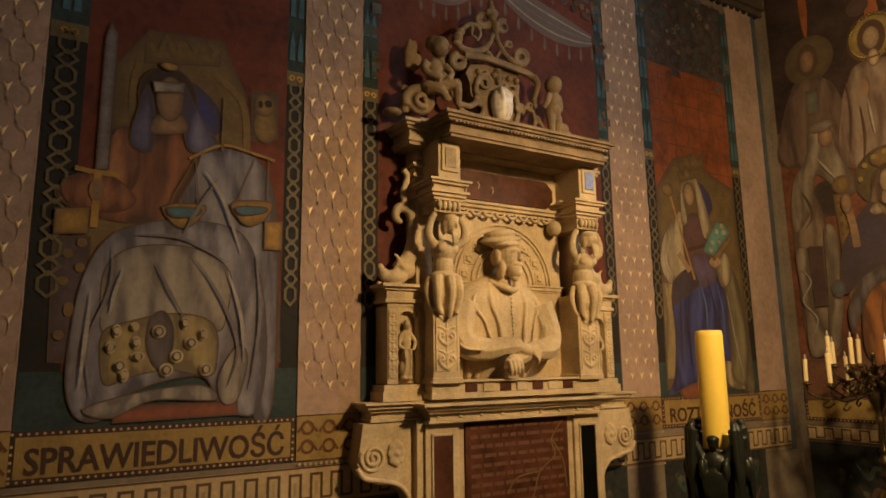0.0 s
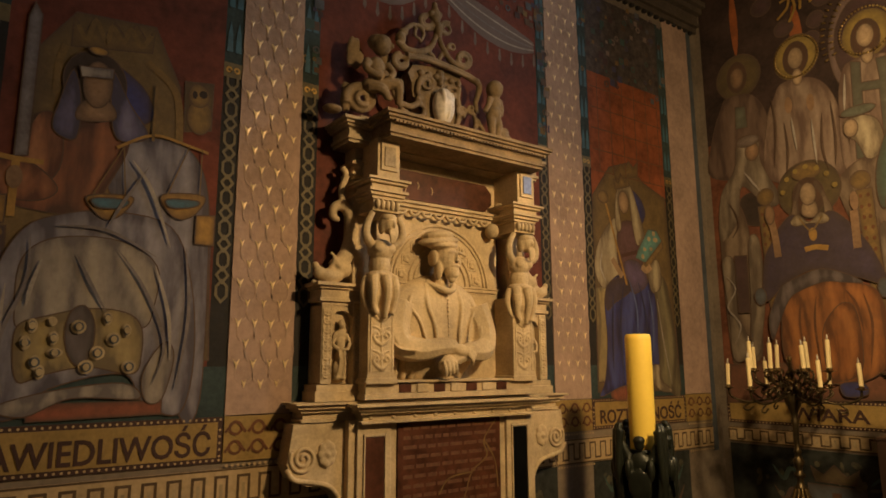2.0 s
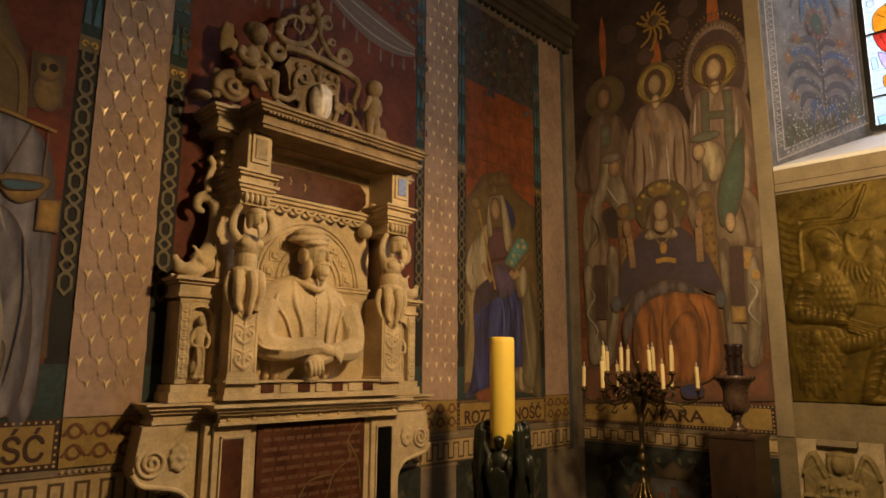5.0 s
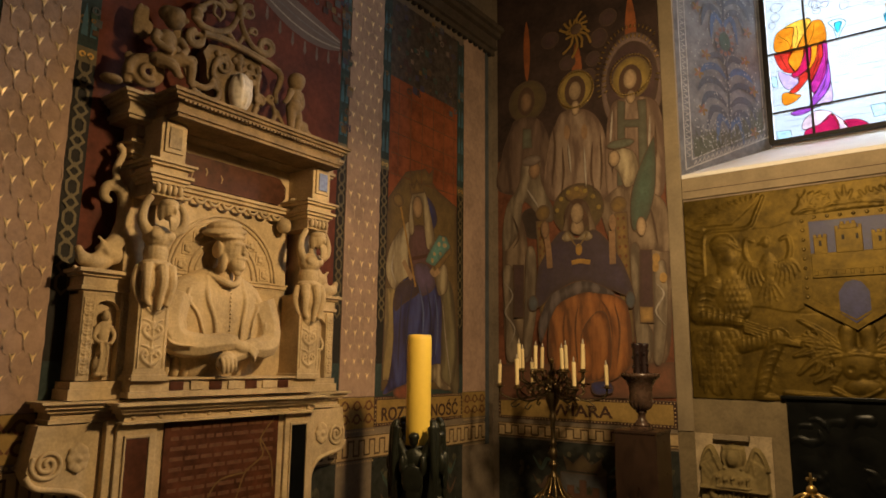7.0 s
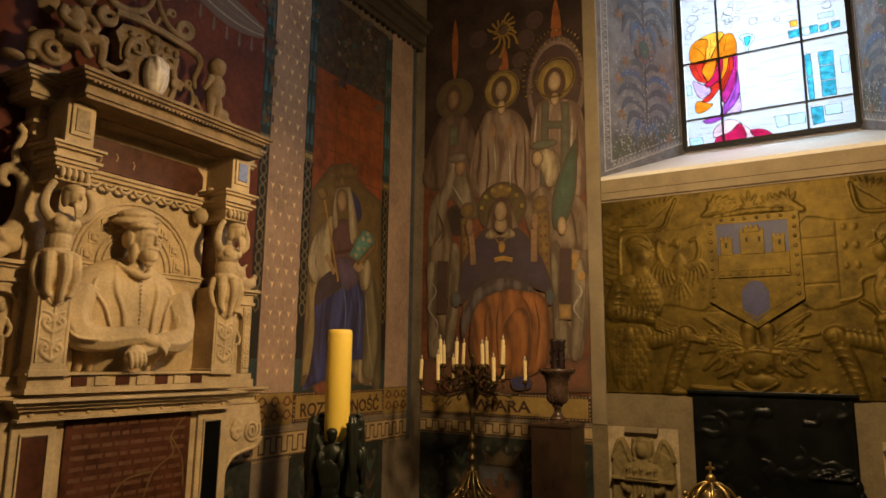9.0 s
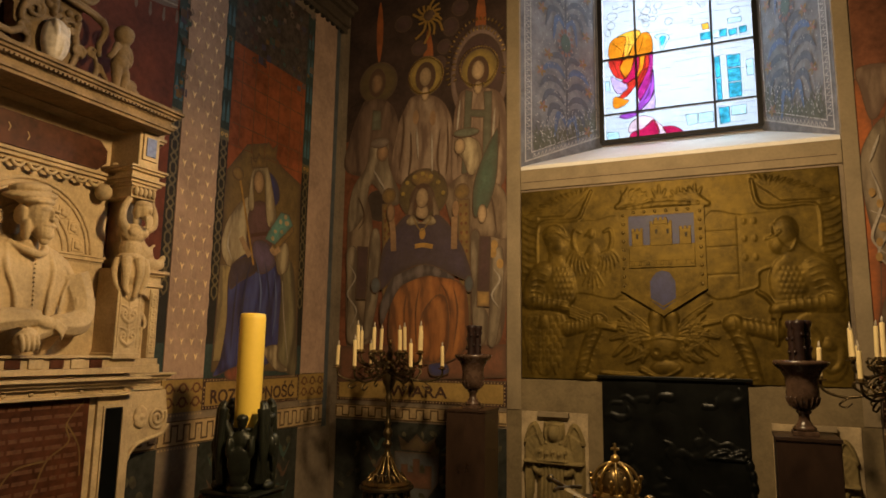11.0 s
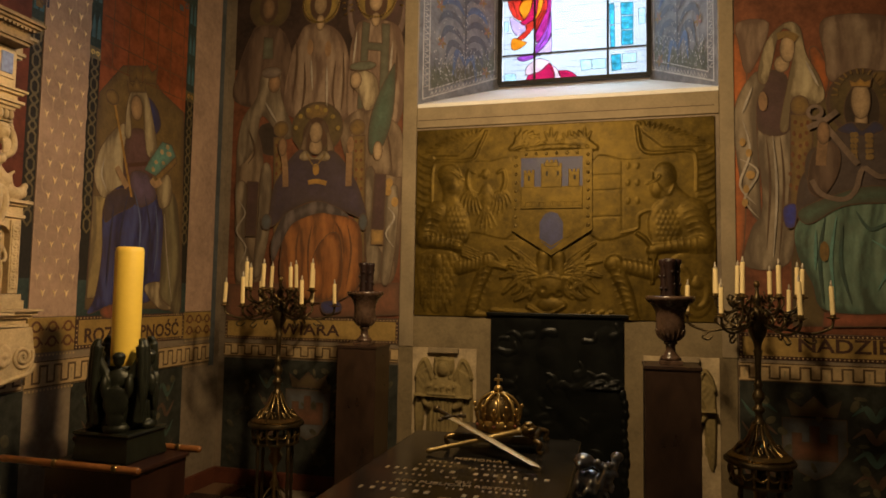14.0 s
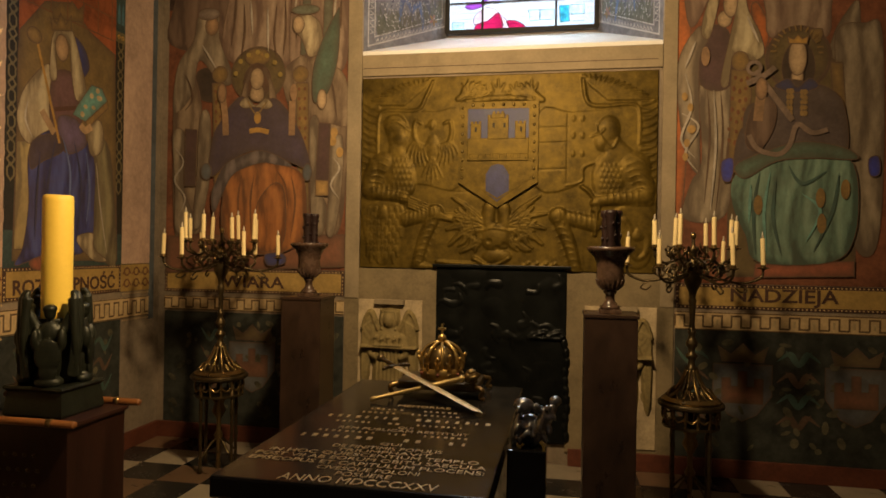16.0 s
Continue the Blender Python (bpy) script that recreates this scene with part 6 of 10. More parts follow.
class Carving:
    """A low relief: heights over a stretch of wall, built up from lumps and limbs, then made one skin."""

    def __init__(self, wall, u0, u1, v0, v1, step):
        self.wall, self.box = wall, (u0, u1, v0, v1)
        self.u, self.v = np.linspace(u0, u1, int((u1 - u0) / step) + 1), np.linspace(v0, v1, int((v1 - v0) / step) + 1)
        self.h = np.zeros((len(self.v), len(self.u)))

    def near(self, u0, u1, v0, v1):
        i0, i1 = np.searchsorted(self.u, (u0, u1))
        j0, j1 = np.searchsorted(self.v, (v0, v1))
        return slice(j0, j1), slice(i0, i1)

    def put(self, win, rise, add):
        self.h[win] = self.h[win] + rise if add else np.maximum(self.h[win], rise)

    def lump(self, u, v, ru, rv, h, turn=0.0, add=False, flat_=0.5):
        r = max(ru, rv)
        win = self.near(u - r, u + r, v - r, v + r)
        x, y = np.meshgrid(self.u[win[1]] - u, self.v[win[0]] - v)
        c, s = math.cos(radians(turn)), math.sin(radians(turn))
        d = ((x * c + y * s) / ru) ** 2 + ((y * c - x * s) / rv) ** 2
        self.put(win, h * np.clip(1 - d, 0, 1) ** flat_, add)

    def limb(self, pts, r0, r1, h, add=False, smooth=True):
        line = curve_through([(u, v, 0) for u, v in pts], 5) if smooth else [Vector((u, v, 0)) for u, v in pts]
        n = len(line) - 1
        r = max(r0, r1)
        win = self.near(min(p.x for p in line) - r, max(p.x for p in line) + r, min(p.y for p in line) - r, max(p.y for p in line) + r)
        x, y = np.meshgrid(self.u[win[1]], self.v[win[0]])
        rise = np.zeros_like(x)
        for k in range(n):
            a, b = line[k], line[k + 1]
            dx, dy = b.x - a.x, b.y - a.y
            t = np.clip(((x - a.x) * dx + (y - a.y) * dy) / max(1e-9, dx * dx + dy * dy), 0, 1)
            d = np.hypot(x - a.x - t * dx, y - a.y - t * dy) / (r0 + (r1 - r0) * (k + t) / n)
            rise = np.maximum(rise, abs(h) * np.sqrt(np.clip(1 - d * d, 0, 1)))
        self.put(win, rise if h > 0 else -rise, add or h < 0)

    def leaf(self, a, b, w, h, bend=0.0):
        """A pointed leaf with a groove along it."""
        mid = ((a[0] + b[0]) / 2 - bend * (b[1] - a[1]), (a[1] + b[1]) / 2 + bend * (b[0] - a[0]))
        self.limb([a, mid, b], w, w * 0.25, h)
        self.limb([a, mid, b], w * 0.22, w * 0.1, -h * 0.35)

    def slab(self, pts, h, soft=0.008):
        """A raised flat patch with rounded rim."""
        line = curve_through([(u, v, 0) for u, v in pts], 4, True)
        win = self.near(min(p.x for p in line), max(p.x for p in line), min(p.y for p in line), max(p.y for p in line))
        x, y = np.meshgrid(self.u[win[1]], self.v[win[0]])
        odd, dist = np.zeros(x.shape, bool), np.full(x.shape, 9.0)
        for a, b in zip(line, line[1:] + line[:1]):
            if abs(b.y - a.y) > 1e-9:
                odd ^= ((a.y > y) != (b.y > y)) & (x < (b.x - a.x) * (y - a.y) / (b.y - a.y) + a.x)
            dx, dy = b.x - a.x, b.y - a.y
            t = np.clip(((x - a.x) * dx + (y - a.y) * dy) / max(1e-9, dx * dx + dy * dy), 0, 1)
            dist = np.minimum(dist, np.hypot(x - a.x - t * dx, y - a.y - t * dy))
        self.put(win, np.where(odd, h * np.sqrt(np.clip(1 - (1 - np.clip(dist / soft, 0, 1)) ** 2, 0, 1)), 0), False)

    def grain(self, size, h, seed):
        rng = np.random.default_rng(seed)
        x, y = np.meshgrid(self.u, self.v)
        for _ in range(9):
            a, f, p = rng.uniform(0, 6.28), rng.uniform(0.6, 1.6) / size, rng.uniform(0, 6.28)
            self.h += h / 3 * np.sin(f * (x * np.cos(a) + y * np.sin(a)) + p + 1.3 * np.sin(0.7 * f * (y * np.cos(a) - x * np.sin(a))))

    def skin(self, name, base, mat, parent, label="", relax=1):
        for _ in range(relax):
            p = np.pad(self.h, 1, mode='edge')
            self.h = 0.5 * self.h + 0.125 * (p[:-2, 1:-1] + p[2:, 1:-1] + p[1:-1, :-2] + p[1:-1, 2:])
        rows, cols = self.h.shape
        top = [tuple(self.wall(self.u[i], self.v[j], base + self.h[j, i])) for j in range(rows) for i in range(cols)]
        faces = [(j * cols + i, j * cols + i + 1, (j + 1) * cols + i + 1, (j + 1) * cols + i) for j in range(rows - 1) for i in range(cols - 1)]
        rim = [i for i in range(cols)] + [j * cols + cols - 1 for j in range(1, rows)] + [(rows - 1) * cols + i for i in range(cols - 2, -1, -1)] + [j * cols for j in range(rows - 2, 0, -1)]
        first = len(top)
        for k in rim:
            j, i = divmod(k, cols)
            top.append(tuple(self.wall(self.u[i], self.v[j], -0.004)))
        faces += [(rim[k], first + k, first + (k + 1) % len(rim), rim[(k + 1) % len(rim)]) for k in range(len(rim))]
        me = bpy.data.meshes.new("mesh")
        me.from_pydata(top, [], faces)
        me.shade_smooth()
        return part(name, me, M[mat], parent, label)


def P(u, v, d):
    return tuple(on_left(u, v, d))


M["slate_glass"] = paint("blue grey marble", (0.20, 0.24, 0.42), 0.3, vary=0.4, size=30, bump=0.02, spec=0.5)
M["white_marble"] = paint("veined white marble", (0.72, 0.64, 0.54), 0.4, vary=0.35, size=14, fine=40, bump=0.05)
M["writing"] = paint("worn gilt writing", (0.135, 0.062, 0.033), 0.5, vary=0.4, size=30)
monument = thing("wall_monument", "carved pale sandstone wall monument with red marble panels", "monument", on_left(UC, 0.6))


def block(name, u0, u1, v0, v1, d0, d1, mat="stone", bevel=0.005, parent=monument, label=""):
    bm = bmesh.new()
    wall_box(bm, on_left, u0, u1, v0, v1, d0, d1, bevel)
    return part(name, bm, M[mat], parent, label)


def both(u0, u1):
    """The same stretch on the near side of the axis and mirrored."""
    return ((u0, u1), (2 * UC - u1, 2 * UC - u0))


def mirror(u, k):
    return u if k == 0 else 2 * UC - u


def steps(name, u0, u1, v, depth, rows, mat="stone"):
    """A moulding of stacked fillets: rows of (height, how far it stands out)."""
    bm = bmesh.new()
    levels = []
    for h, out in rows:
        levels += [(v, out), (v + h - 0.003, out)]
        v += h
    rings = [[bm.verts.new(on_left(u, z, d)) for u, d in ((u0 - out, -0.01), (u0 - out, depth + out), (u1 + out, depth + out), (u1 + out, -0.01))] for z, out in levels]
    for lo, hi in zip(rings, rings[1:]):
        for k in range(4):
            bm.faces.new((lo[k], lo[(k + 1) % 4], hi[(k + 1) % 4], hi[k]))
    bm.faces.new(rings[0])
    bm.faces.new(rings[-1])
    return part(name, bm, M[mat], monument)


# apron with the inscription
block("apron", 1.60, 2.88, 0.62, 1.42, -0.01, 0.17)
panel = block("inscription_panel", 1.885, 2.595, 0.72, 1.392, 0.165, 0.182, "red_marble", 0.003, label="veined red brown marble panel")
rng = random.Random(4)
for r in range(12):
    v = 1.352 - r * 0.050
    u = 1.92
    while u < 2.54:
        w = rng.uniform(0.03, 0.10)
        bm = bmesh.new()
        wall_box(bm, on_left, u, min(u + w, 2.56), v, v + 0.019, 0.181, 0.1828)
        part("writing_bar", bm, M["writing"], panel)
        u += w + 0.014
bm = bmesh.new()
for pts in ([(2.56, 1.38), (2.47, 1.27), (2.49, 1.18), (2.38, 1.10), (2.33, 0.98), (2.25, 0.80)], [(2.47, 1.27), (2.55, 1.15), (2.57, 1.0)], [(2.38, 1.10), (2.22, 1.08), (2.15, 1.0)]):
    band(bm, on_left, pts, 0.009, 0.1842, False, True)
part("vein", bm, M["p_ochre_dark"], panel)
for u0, u1 in both(1.685, 1.795):
    block("frame", u0 - 0.045, u1 + 0.045, 0.70, 1.40, 0.165, 0.19)
    block("marble_inset", u0, u1, 0.78, 1.33, 0.18, 0.196, "red_marble" if u0 < UC else "black_rough", 0.003, label="dark marble inset")
    bm = bmesh.new()
    for a, b in ((u0 - 0.012, u0 - 0.002), (u1 + 0.002, u1 + 0.012)):
        wall_box(bm, on_left, a, b, 0.765, 1.345, 0.18, 0.20, 0.003)
    for a, b in ((0.765, 0.777), (1.333, 1.345)):
        wall_box(bm, on_left, u0 - 0.012, u1 + 0.012, a, b, 0.18, 0.20, 0.003)
    part("inset_frame", bm, M["stone"], monument)
steps("foot_moulding", 1.58, 2.90, 0.50, 0.15, ((0.04, 0.02), (0.05, 0.05), (0.03, 0.02)))

# side volutes
for k in (0, 1):
    pts = [(1.30, 1.41), (1.61, 1.41), (1.61, 0.88), (1.585, 0.98), (1.54, 1.06), (1.47, 1.10), (1.38, 1.115), (1.305, 1.15), (1.272, 1.22), (1.285, 1.31)]
    pts = [(mirror(u + 0.02 if u < 1.6 else u, k), v) for u, v in pts]
    bm = bmesh.new()
    front = [bm.verts.new(on_left(u, v, 0.13)) for u, v in pts]
    back = [bm.verts.new(on_left(u, v, -0.01)) for u, v in pts]
    bm.faces.new(front)
    bm.faces.new(back)
    for i in range(len(pts)):
        j = (i + 1) % len(pts)
        bm.faces.new((front[i], front[j], back[j], back[i]))
    part("volute", bm, M["stone"], monument)
    bm = bmesh.new()
    spiral = []
    for i in range(34):
        a = i * 0.42
        r = 0.070 - 0.0019 * i
        spiral.append(P(mirror(1.375 + r * math.cos(a + 2.6), k), 1.245 + r * math.sin(a + 2.6), 0.132))
    tube(bm, spiral, 0.010, 7, 2)
    tube(bm, [P(mirror(u, k), v, 0.13) for u, v in ((1.29, 1.20), (1.33, 1.15), (1.42, 1.13), (1.52, 1.10), (1.58, 1.02), (1.60, 0.90))], 0.013, 7)
    part("scroll", bm, M["stone"], monument, smooth=True)
    statue("rosette", [(P(mirror(1.50 + 0.03 * math.cos(a), k), 1.26 + 0.045 * math.sin(a), 0.135), (0.014, 0.024, 0.024)) for a in (0.785 * i for i in range(8))]
           + [(P(mirror(1.50, k), 1.26, 0.137), (0.02, 0.018, 0.018))], "stone", 0.006, monument, smooth=2)
    bm = bmesh.new()
    tube(bm, [P(mirror(u, k), v, 0.12) for u, v in ((1.60, 0.62), (1.54, 0.68), (1.53, 0.76), (1.57, 0.79), (1.59, 0.75), (1.565, 0.73))], 0.02, 8, taper=0.012)
    part("lower_scroll", bm, M["stone"], monument, smooth=True)

# shelf and its frieze
steps("shelf", 1.365, 3.115, 1.415, 0.13, ((0.018, 0.01), (0.03, 0.0), (0.018, 0.02), (0.02, 0.04), (0.014, 0.06)))
steps("shelf_centre", 1.65, 2.83, 1.40, 0.22, ((0.014, 0.01), (0.035, -0.005), (0.018, 0.02), (0.02, 0.04), (0.017, 0.065)))
for i in range(9):
    u = 1.70 + i * 0.135
    bm = bmesh.new()
    ell(bm, P(u, 1.432, 0.217), (0.008, 0.014, 0.013), seg=10)
    part("stud", bm, M["stone"], monument, smooth=True)
steps("ledge", 1.435, 3.045, 1.515, 0.14, ((0.05, 0.02), (0.035, 0.01)))
steps("ledge_centre", 1.65, 2.83, 1.52, 0.24, ((0.03, 0.0), (0.055, -0.01), (0.014, 0.01)))
for i in range(7):
    u0 = 1.86 + i * 0.112
    block("marble_block" if i % 2 == 0 else "stone_block", u0, u0 + 0.075, 1.552, 1.597, 0.215, 0.236 if i % 2 == 0 else 0.24, "red_marble" if i % 2 == 0 else "stone", 0.003)

def foliage(name, u0, u1, v0, v1, depth):
    """Carved leaf scrolls up a pilaster's face, inside a thin raised rim."""
    cv = Carving(lambda u, v, d: on_left(u, v, depth + d), u0, u1, v0, v1, 0.0036)
    um, w = (u0 + u1) / 2, (u1 - u0) / 2
    for sg in (-1, 1):
        cv.limb([(um + sg * (w - 0.003), v0), (um + sg * (w - 0.003), v1)], 0.004, 0.004, 0.007, smooth=False)
    n = max(2, round((v1 - v0) / (1.9 * w)))
    h = (v1 - v0) / n
    cv.limb([(um, v0 + 0.01), (um, v1 - 0.01)], 0.05 * w + 0.003, 0.05 * w + 0.002, 0.009, smooth=False)
    for k in range(n):
        v = v0 + h * k
        for sg in (-1, 1):
            cv.limb([(um, v + 0.12 * h), (um + sg * 0.45 * w, v + 0.25 * h), (um + sg * 0.72 * w, v + 0.48 * h), (um + sg * 0.45 * w, v + 0.66 * h), (um + sg * 0.25 * w, v + 0.50 * h)], 0.16 * w, 0.10 * w, 0.010)
            cv.leaf((um, v + 0.55 * h), (um + sg * 0.75 * w, v + 0.88 * h), 0.17 * w, 0.010, 0.2 * sg)
            cv.lump(um + sg * 0.40 * w, v + 0.46 * h, 0.12 * w, 0.12 * w, 0.013)
        cv.lump(um, v + 0.72 * h, 0.20 * w, 0.13 * h, 0.012)
    cv.grain(0.02, 0.0008, int(100 * u0))
    cv.skin(name, 0.001, "stone", monument)


# wings with little niches
for k, (u0, u1) in enumerate(both(1.445, 1.69)):
    block("wing", u0, u1, 1.60, 2.04, -0.01, 0.10)
    for a, b in ((u0, u0 + 0.062), (u1 - 0.062, u1)):
        block("wing_pilaster", a, b, 1.60, 2.01, 0.09, 0.145)
        foliage("pilaster_ornament", a + 0.006, b - 0.006, 1.625, 1.985, 0.144)
    steps("wing_cornice", u0, u1, 2.0, 0.14, ((0.02, 0.0), (0.02, 0.015), (0.045, 0.005), (0.015, 0.02), (0.02, 0.04)))
    bm = bmesh.new()
    for side in range(9):
        t0, t1 = math.pi * side / 9, math.pi * (side + 1) / 9
        um = (u0 + u1) / 2
        q = [(um + 0.066 * math.cos(t0), 1.91 + 0.066 * math.sin(t0)), (um + 0.066 * math.cos(t1), 1.91 + 0.066 * math.sin(t1))]
        f = [bm.verts.new(on_left(*q[0], 0.135)), bm.verts.new(on_left(*q[1], 0.135)), bm.verts.new(on_left(q[1][0], 2.0, 0.135)), bm.verts.new(on_left(q[0][0], 2.0, 0.135))]
        bm.faces.new(f)
        b2 = [bm.verts.new(on_left(*q[0], 0.10)), bm.verts.new(on_left(*q[1], 0.10))]
        bm.faces.new((f[0], f[1], b2[1], b2[0]))
    part("niche_arch", bm, M["stone"], monument)
    um = (u0 + u1) / 2
    statue("niche_figure", [(P(um, 1.905, 0.125), (0.021, 0.020, 0.027)), (P(um, 1.855, 0.118), (0.020, 0.034, 0.024)), (P(um, 1.81, 0.118), (0.022, 0.027, 0.050)), (P(um + 0.004, 1.73, 0.116), (0.024, 0.030, 0.055)),
                            (P(um - 0.006, 1.675, 0.116), (0.024, 0.034, 0.050)), (P(um + 0.014, 1.63, 0.122), (0.024, 0.020, 0.014)), (P(um - 0.020, 1.63, 0.122), (0.024, 0.018, 0.014))], "stone", 0.0045, monument, smooth=1,
           tubes=[([P(um - 0.030, 1.855, 0.12), P(um - 0.046, 1.80, 0.13), P(um - 0.018, 1.775, 0.145)], 0.013, 0.009), ([P(um + 0.030, 1.855, 0.12), P(um + 0.048, 1.81, 0.13), P(um + 0.026, 1.77, 0.145)], 0.013, 0.009),
                  ([P(um - 0.02, 1.78, 0.138), P(um - 0.012, 1.71, 0.142), P(um - 0.024, 1.64, 0.138)], 0.007, 0.005), ([P(um + 0.012, 1.78, 0.138), P(um + 0.020, 1.71, 0.142), P(um + 0.012, 1.64, 0.138)], 0.007, 0.005)])
    # fish-like scroll and leaf on the wing
    m = lambda u: mirror(u + 0.03, k)
    statue("dolphin", [(P(m(1.47), 2.155, 0.12), (0.045, 0.075, 0.04)), (P(m(1.41), 2.165, 0.12), (0.03, 0.035, 0.035)), (P(m(1.385), 2.205, 0.12), (0.02, 0.02, 0.022)), (P(m(1.55), 2.20, 0.11), (0.04, 0.05, 0.05))], "stone", 0.008, monument,
           tubes=[([P(m(1.50), 2.20, 0.11), P(m(1.57), 2.28, 0.10), P(m(1.60), 2.42, 0.10), P(m(1.57), 2.53, 0.10), P(m(1.50), 2.54, 0.10), P(m(1.485), 2.48, 0.10), P(m(1.525), 2.465, 0.10)], 0.05, 0.016),
                  ([P(m(1.57), 2.52, 0.10), P(m(1.53), 2.62, 0.10), P(m(1.56), 2.72, 0.10), P(m(1.53), 2.76, 0.10)], 0.018, 0.02),
                  ([P(m(1.36), 2.12, 0.13), P(m(1.42), 2.10, 0.14), P(m(1.50), 2.11, 0.14)], 0.016, 0.01),
                  ([P(m(1.47), 2.19, 0.12), P(m(1.49), 2.25, 0.13), P(m(1.46), 2.28, 0.13)], 0.016, 0.008)])
    block("back_pier", *sorted((m(1.60), m(1.70))), 2.10, 2.90, -0.01, 0.12)
    steps("pier_cap", *sorted((m(1.60), m(1.70))), 2.70, 0.12, ((0.02, 0.01), (0.02, 0.025), (0.04, 0.01), (0.02, 0.03)))
    block("pier_inset", *sorted((m(1.60), m(1.65))), 2.82, 2.885, 0.115, 0.135, "stone_dark")

# front piers with carved half figures
for k in (0, 1):
    m = lambda u: mirror(u, k)
    a, b = sorted((m(1.66), m(1.82)))
    block("front_pier", a, b, 1.605, 2.10, -0.01, 0.245)
    steps("pier_foot", a, b, 1.60, 0.245, ((0.03, 0.012), (0.02, 0.004)))
    foliage("pier_ornament", a + 0.012, b - 0.012, 1.66, 2.03, 0.244)
    um = (a + b) / 2
    hd = um + 0.022
    statue("herm", [(P(um, 2.215, 0.215), (0.062, 0.060, 0.075)), (P(um, 2.30, 0.225), (0.064, 0.076, 0.060)), (P(um - 0.032, 2.305, 0.268), (0.024, 0.034, 0.028)), (P(um + 0.034, 2.305, 0.268), (0.024, 0.034, 0.028)),
                    (P(hd, 2.435, 0.270), (0.046, 0.040, 0.052)), (P(hd, 2.468, 0.262), (0.052, 0.048, 0.028)), (P(hd - 0.034, 2.43, 0.255), (0.03, 0.016, 0.05)), (P(hd + 0.034, 2.43, 0.255), (0.03, 0.014, 0.05)), (P(hd + 0.008, 2.428, 0.316), (0.012, 0.008, 0.018)),
                    (P(hd + 0.006, 2.448, 0.305), (0.012, 0.028, 0.007)), (P(hd + 0.008, 2.398, 0.305), (0.016, 0.022, 0.012)), (P(um, 2.165, 0.225), (0.070, 0.082, 0.022)), (P(um, 2.08, 0.215), (0.078, 0.080, 0.11)), (P(um, 1.99, 0.225), (0.05, 0.05, 0.09))], "stone", 0.005, monument,
           tubes=[([P(um - 0.062, 2.325, 0.23), P(um - 0.104, 2.37, 0.25), P(um - 0.098, 2.44, 0.255), P(um - 0.072, 2.495, 0.265)], 0.028, 0.017), ([P(um + 0.062, 2.325, 0.23), P(um + 0.112, 2.36, 0.25), P(um + 0.118, 2.43, 0.25), P(um + 0.082, 2.485, 0.26)], 0.028, 0.016)]
                 + [([P(hd - 0.018 + 0.012 * q_, 2.395, 0.312), P(hd - 0.016 + 0.011 * q_, 2.365, 0.318), P(hd - 0.006 + 0.006 * q_, 2.325 + 0.006 * (q_ % 2), 0.308)], 0.011, 0.006) for q_ in range(4)]
                 + [([P(um + du, 2.155, 0.285 - 0.5 * abs(du)), P(um + 1.15 * du, 2.08, 0.305 - 0.5 * abs(du)), P(um + 1.05 * du, 2.0, 0.29 - 0.4 * abs(du)), P(um + 0.75 * du, 1.955 - 0.02 * (q_ % 2), 0.275)], 0.031, 0.012) for q_, du in enumerate((-0.058, 0.0, 0.058))]
                 + [([P(um + sg * 0.078, 2.15, 0.22), P(um + sg * 0.100, 2.08, 0.22), P(um + sg * 0.085, 2.0, 0.23), P(um + sg * 0.06, 1.97, 0.245)], 0.022, 0.010) for sg in (-1, 1)], smooth=1)
    for i in range(5):
        bm = bmesh.new()
        ell(bm, P(um - 0.06 + 0.03 * i, 2.535, 0.29), (0.018, 0.014, 0.028), seg=8)
        part("egg_moulding", bm, M["stone"], monument, smooth=True)
    steps("capital", a + 0.005, b - 0.005, 2.50, 0.27, ((0.02, 0.01), (0.045, 0.0), (0.018, 0.015), (0.018, 0.03), (0.018, 0.045), (0.03, 0.02), (0.015, 0.04), (0.015, 0.055)))
    block("entablature_block", a + 0.01, b - 0.01, 2.67, 2.90, -0.01, 0.30)
    block("block_frame", um - 0.052, um + 0.052, 2.72, 2.875, 0.295, 0.312, "stone", 0.004)
    block("block_inset", um - 0.034, um + 0.034, 2.742, 2.852, 0.305, 0.318, "stone_dark" if k == 0 else "slate_glass", 0.003, label="" if k == 0 else "blue grey marble inset")

# central niche
block("niche_back", 1.80, 2.68, 1.60, 2.92, -0.01, 0.075)
bm = bmesh.new()
for r in (0.19, 0.225, 0.33, 0.355):
    tube(bm, [P(UC + r * math.cos(t), 2.16 + r * math.sin(t), 0.078) for t in (math.pi * i / 16 for i in range(17))], 0.009, 6, 1, False)
part("arch_moulding", bm, M["stone"], monument, smooth=True)
for i in range(9):
    t = math.pi * (i + 0.5) / 9
    statue("arch_rosette", [(P(UC + 0.278 * math.cos(t) + 0.016 * math.cos(q), 2.16 + 0.278 * math.sin(t) + 0.016 * math.sin(q), 0.082), (0.010, 0.014, 0.014)) for q in (1.257 * j for j in range(5))], "stone", 0.005, monument, smooth=1)
    block("arch_coffer", UC + 0.278 * math.cos(t) - 0.036, UC + 0.278 * math.cos(t) + 0.036, 2.16 + 0.278 * math.sin(t) - 0.036, 2.16 + 0.278 * math.sin(t) + 0.036, 0.07, 0.081, "stone", 0.004)
steps("impost", 1.82, 2.66, 2.12, 0.08, ((0.012, 0.0), (0.02, 0.012), (0.012, 0.02)))
steps("niche_lintel", 1.80, 2.68, 2.575, 0.10, ((0.02, 0.0), (0.02, 0.02), (0.02, 0.035)))
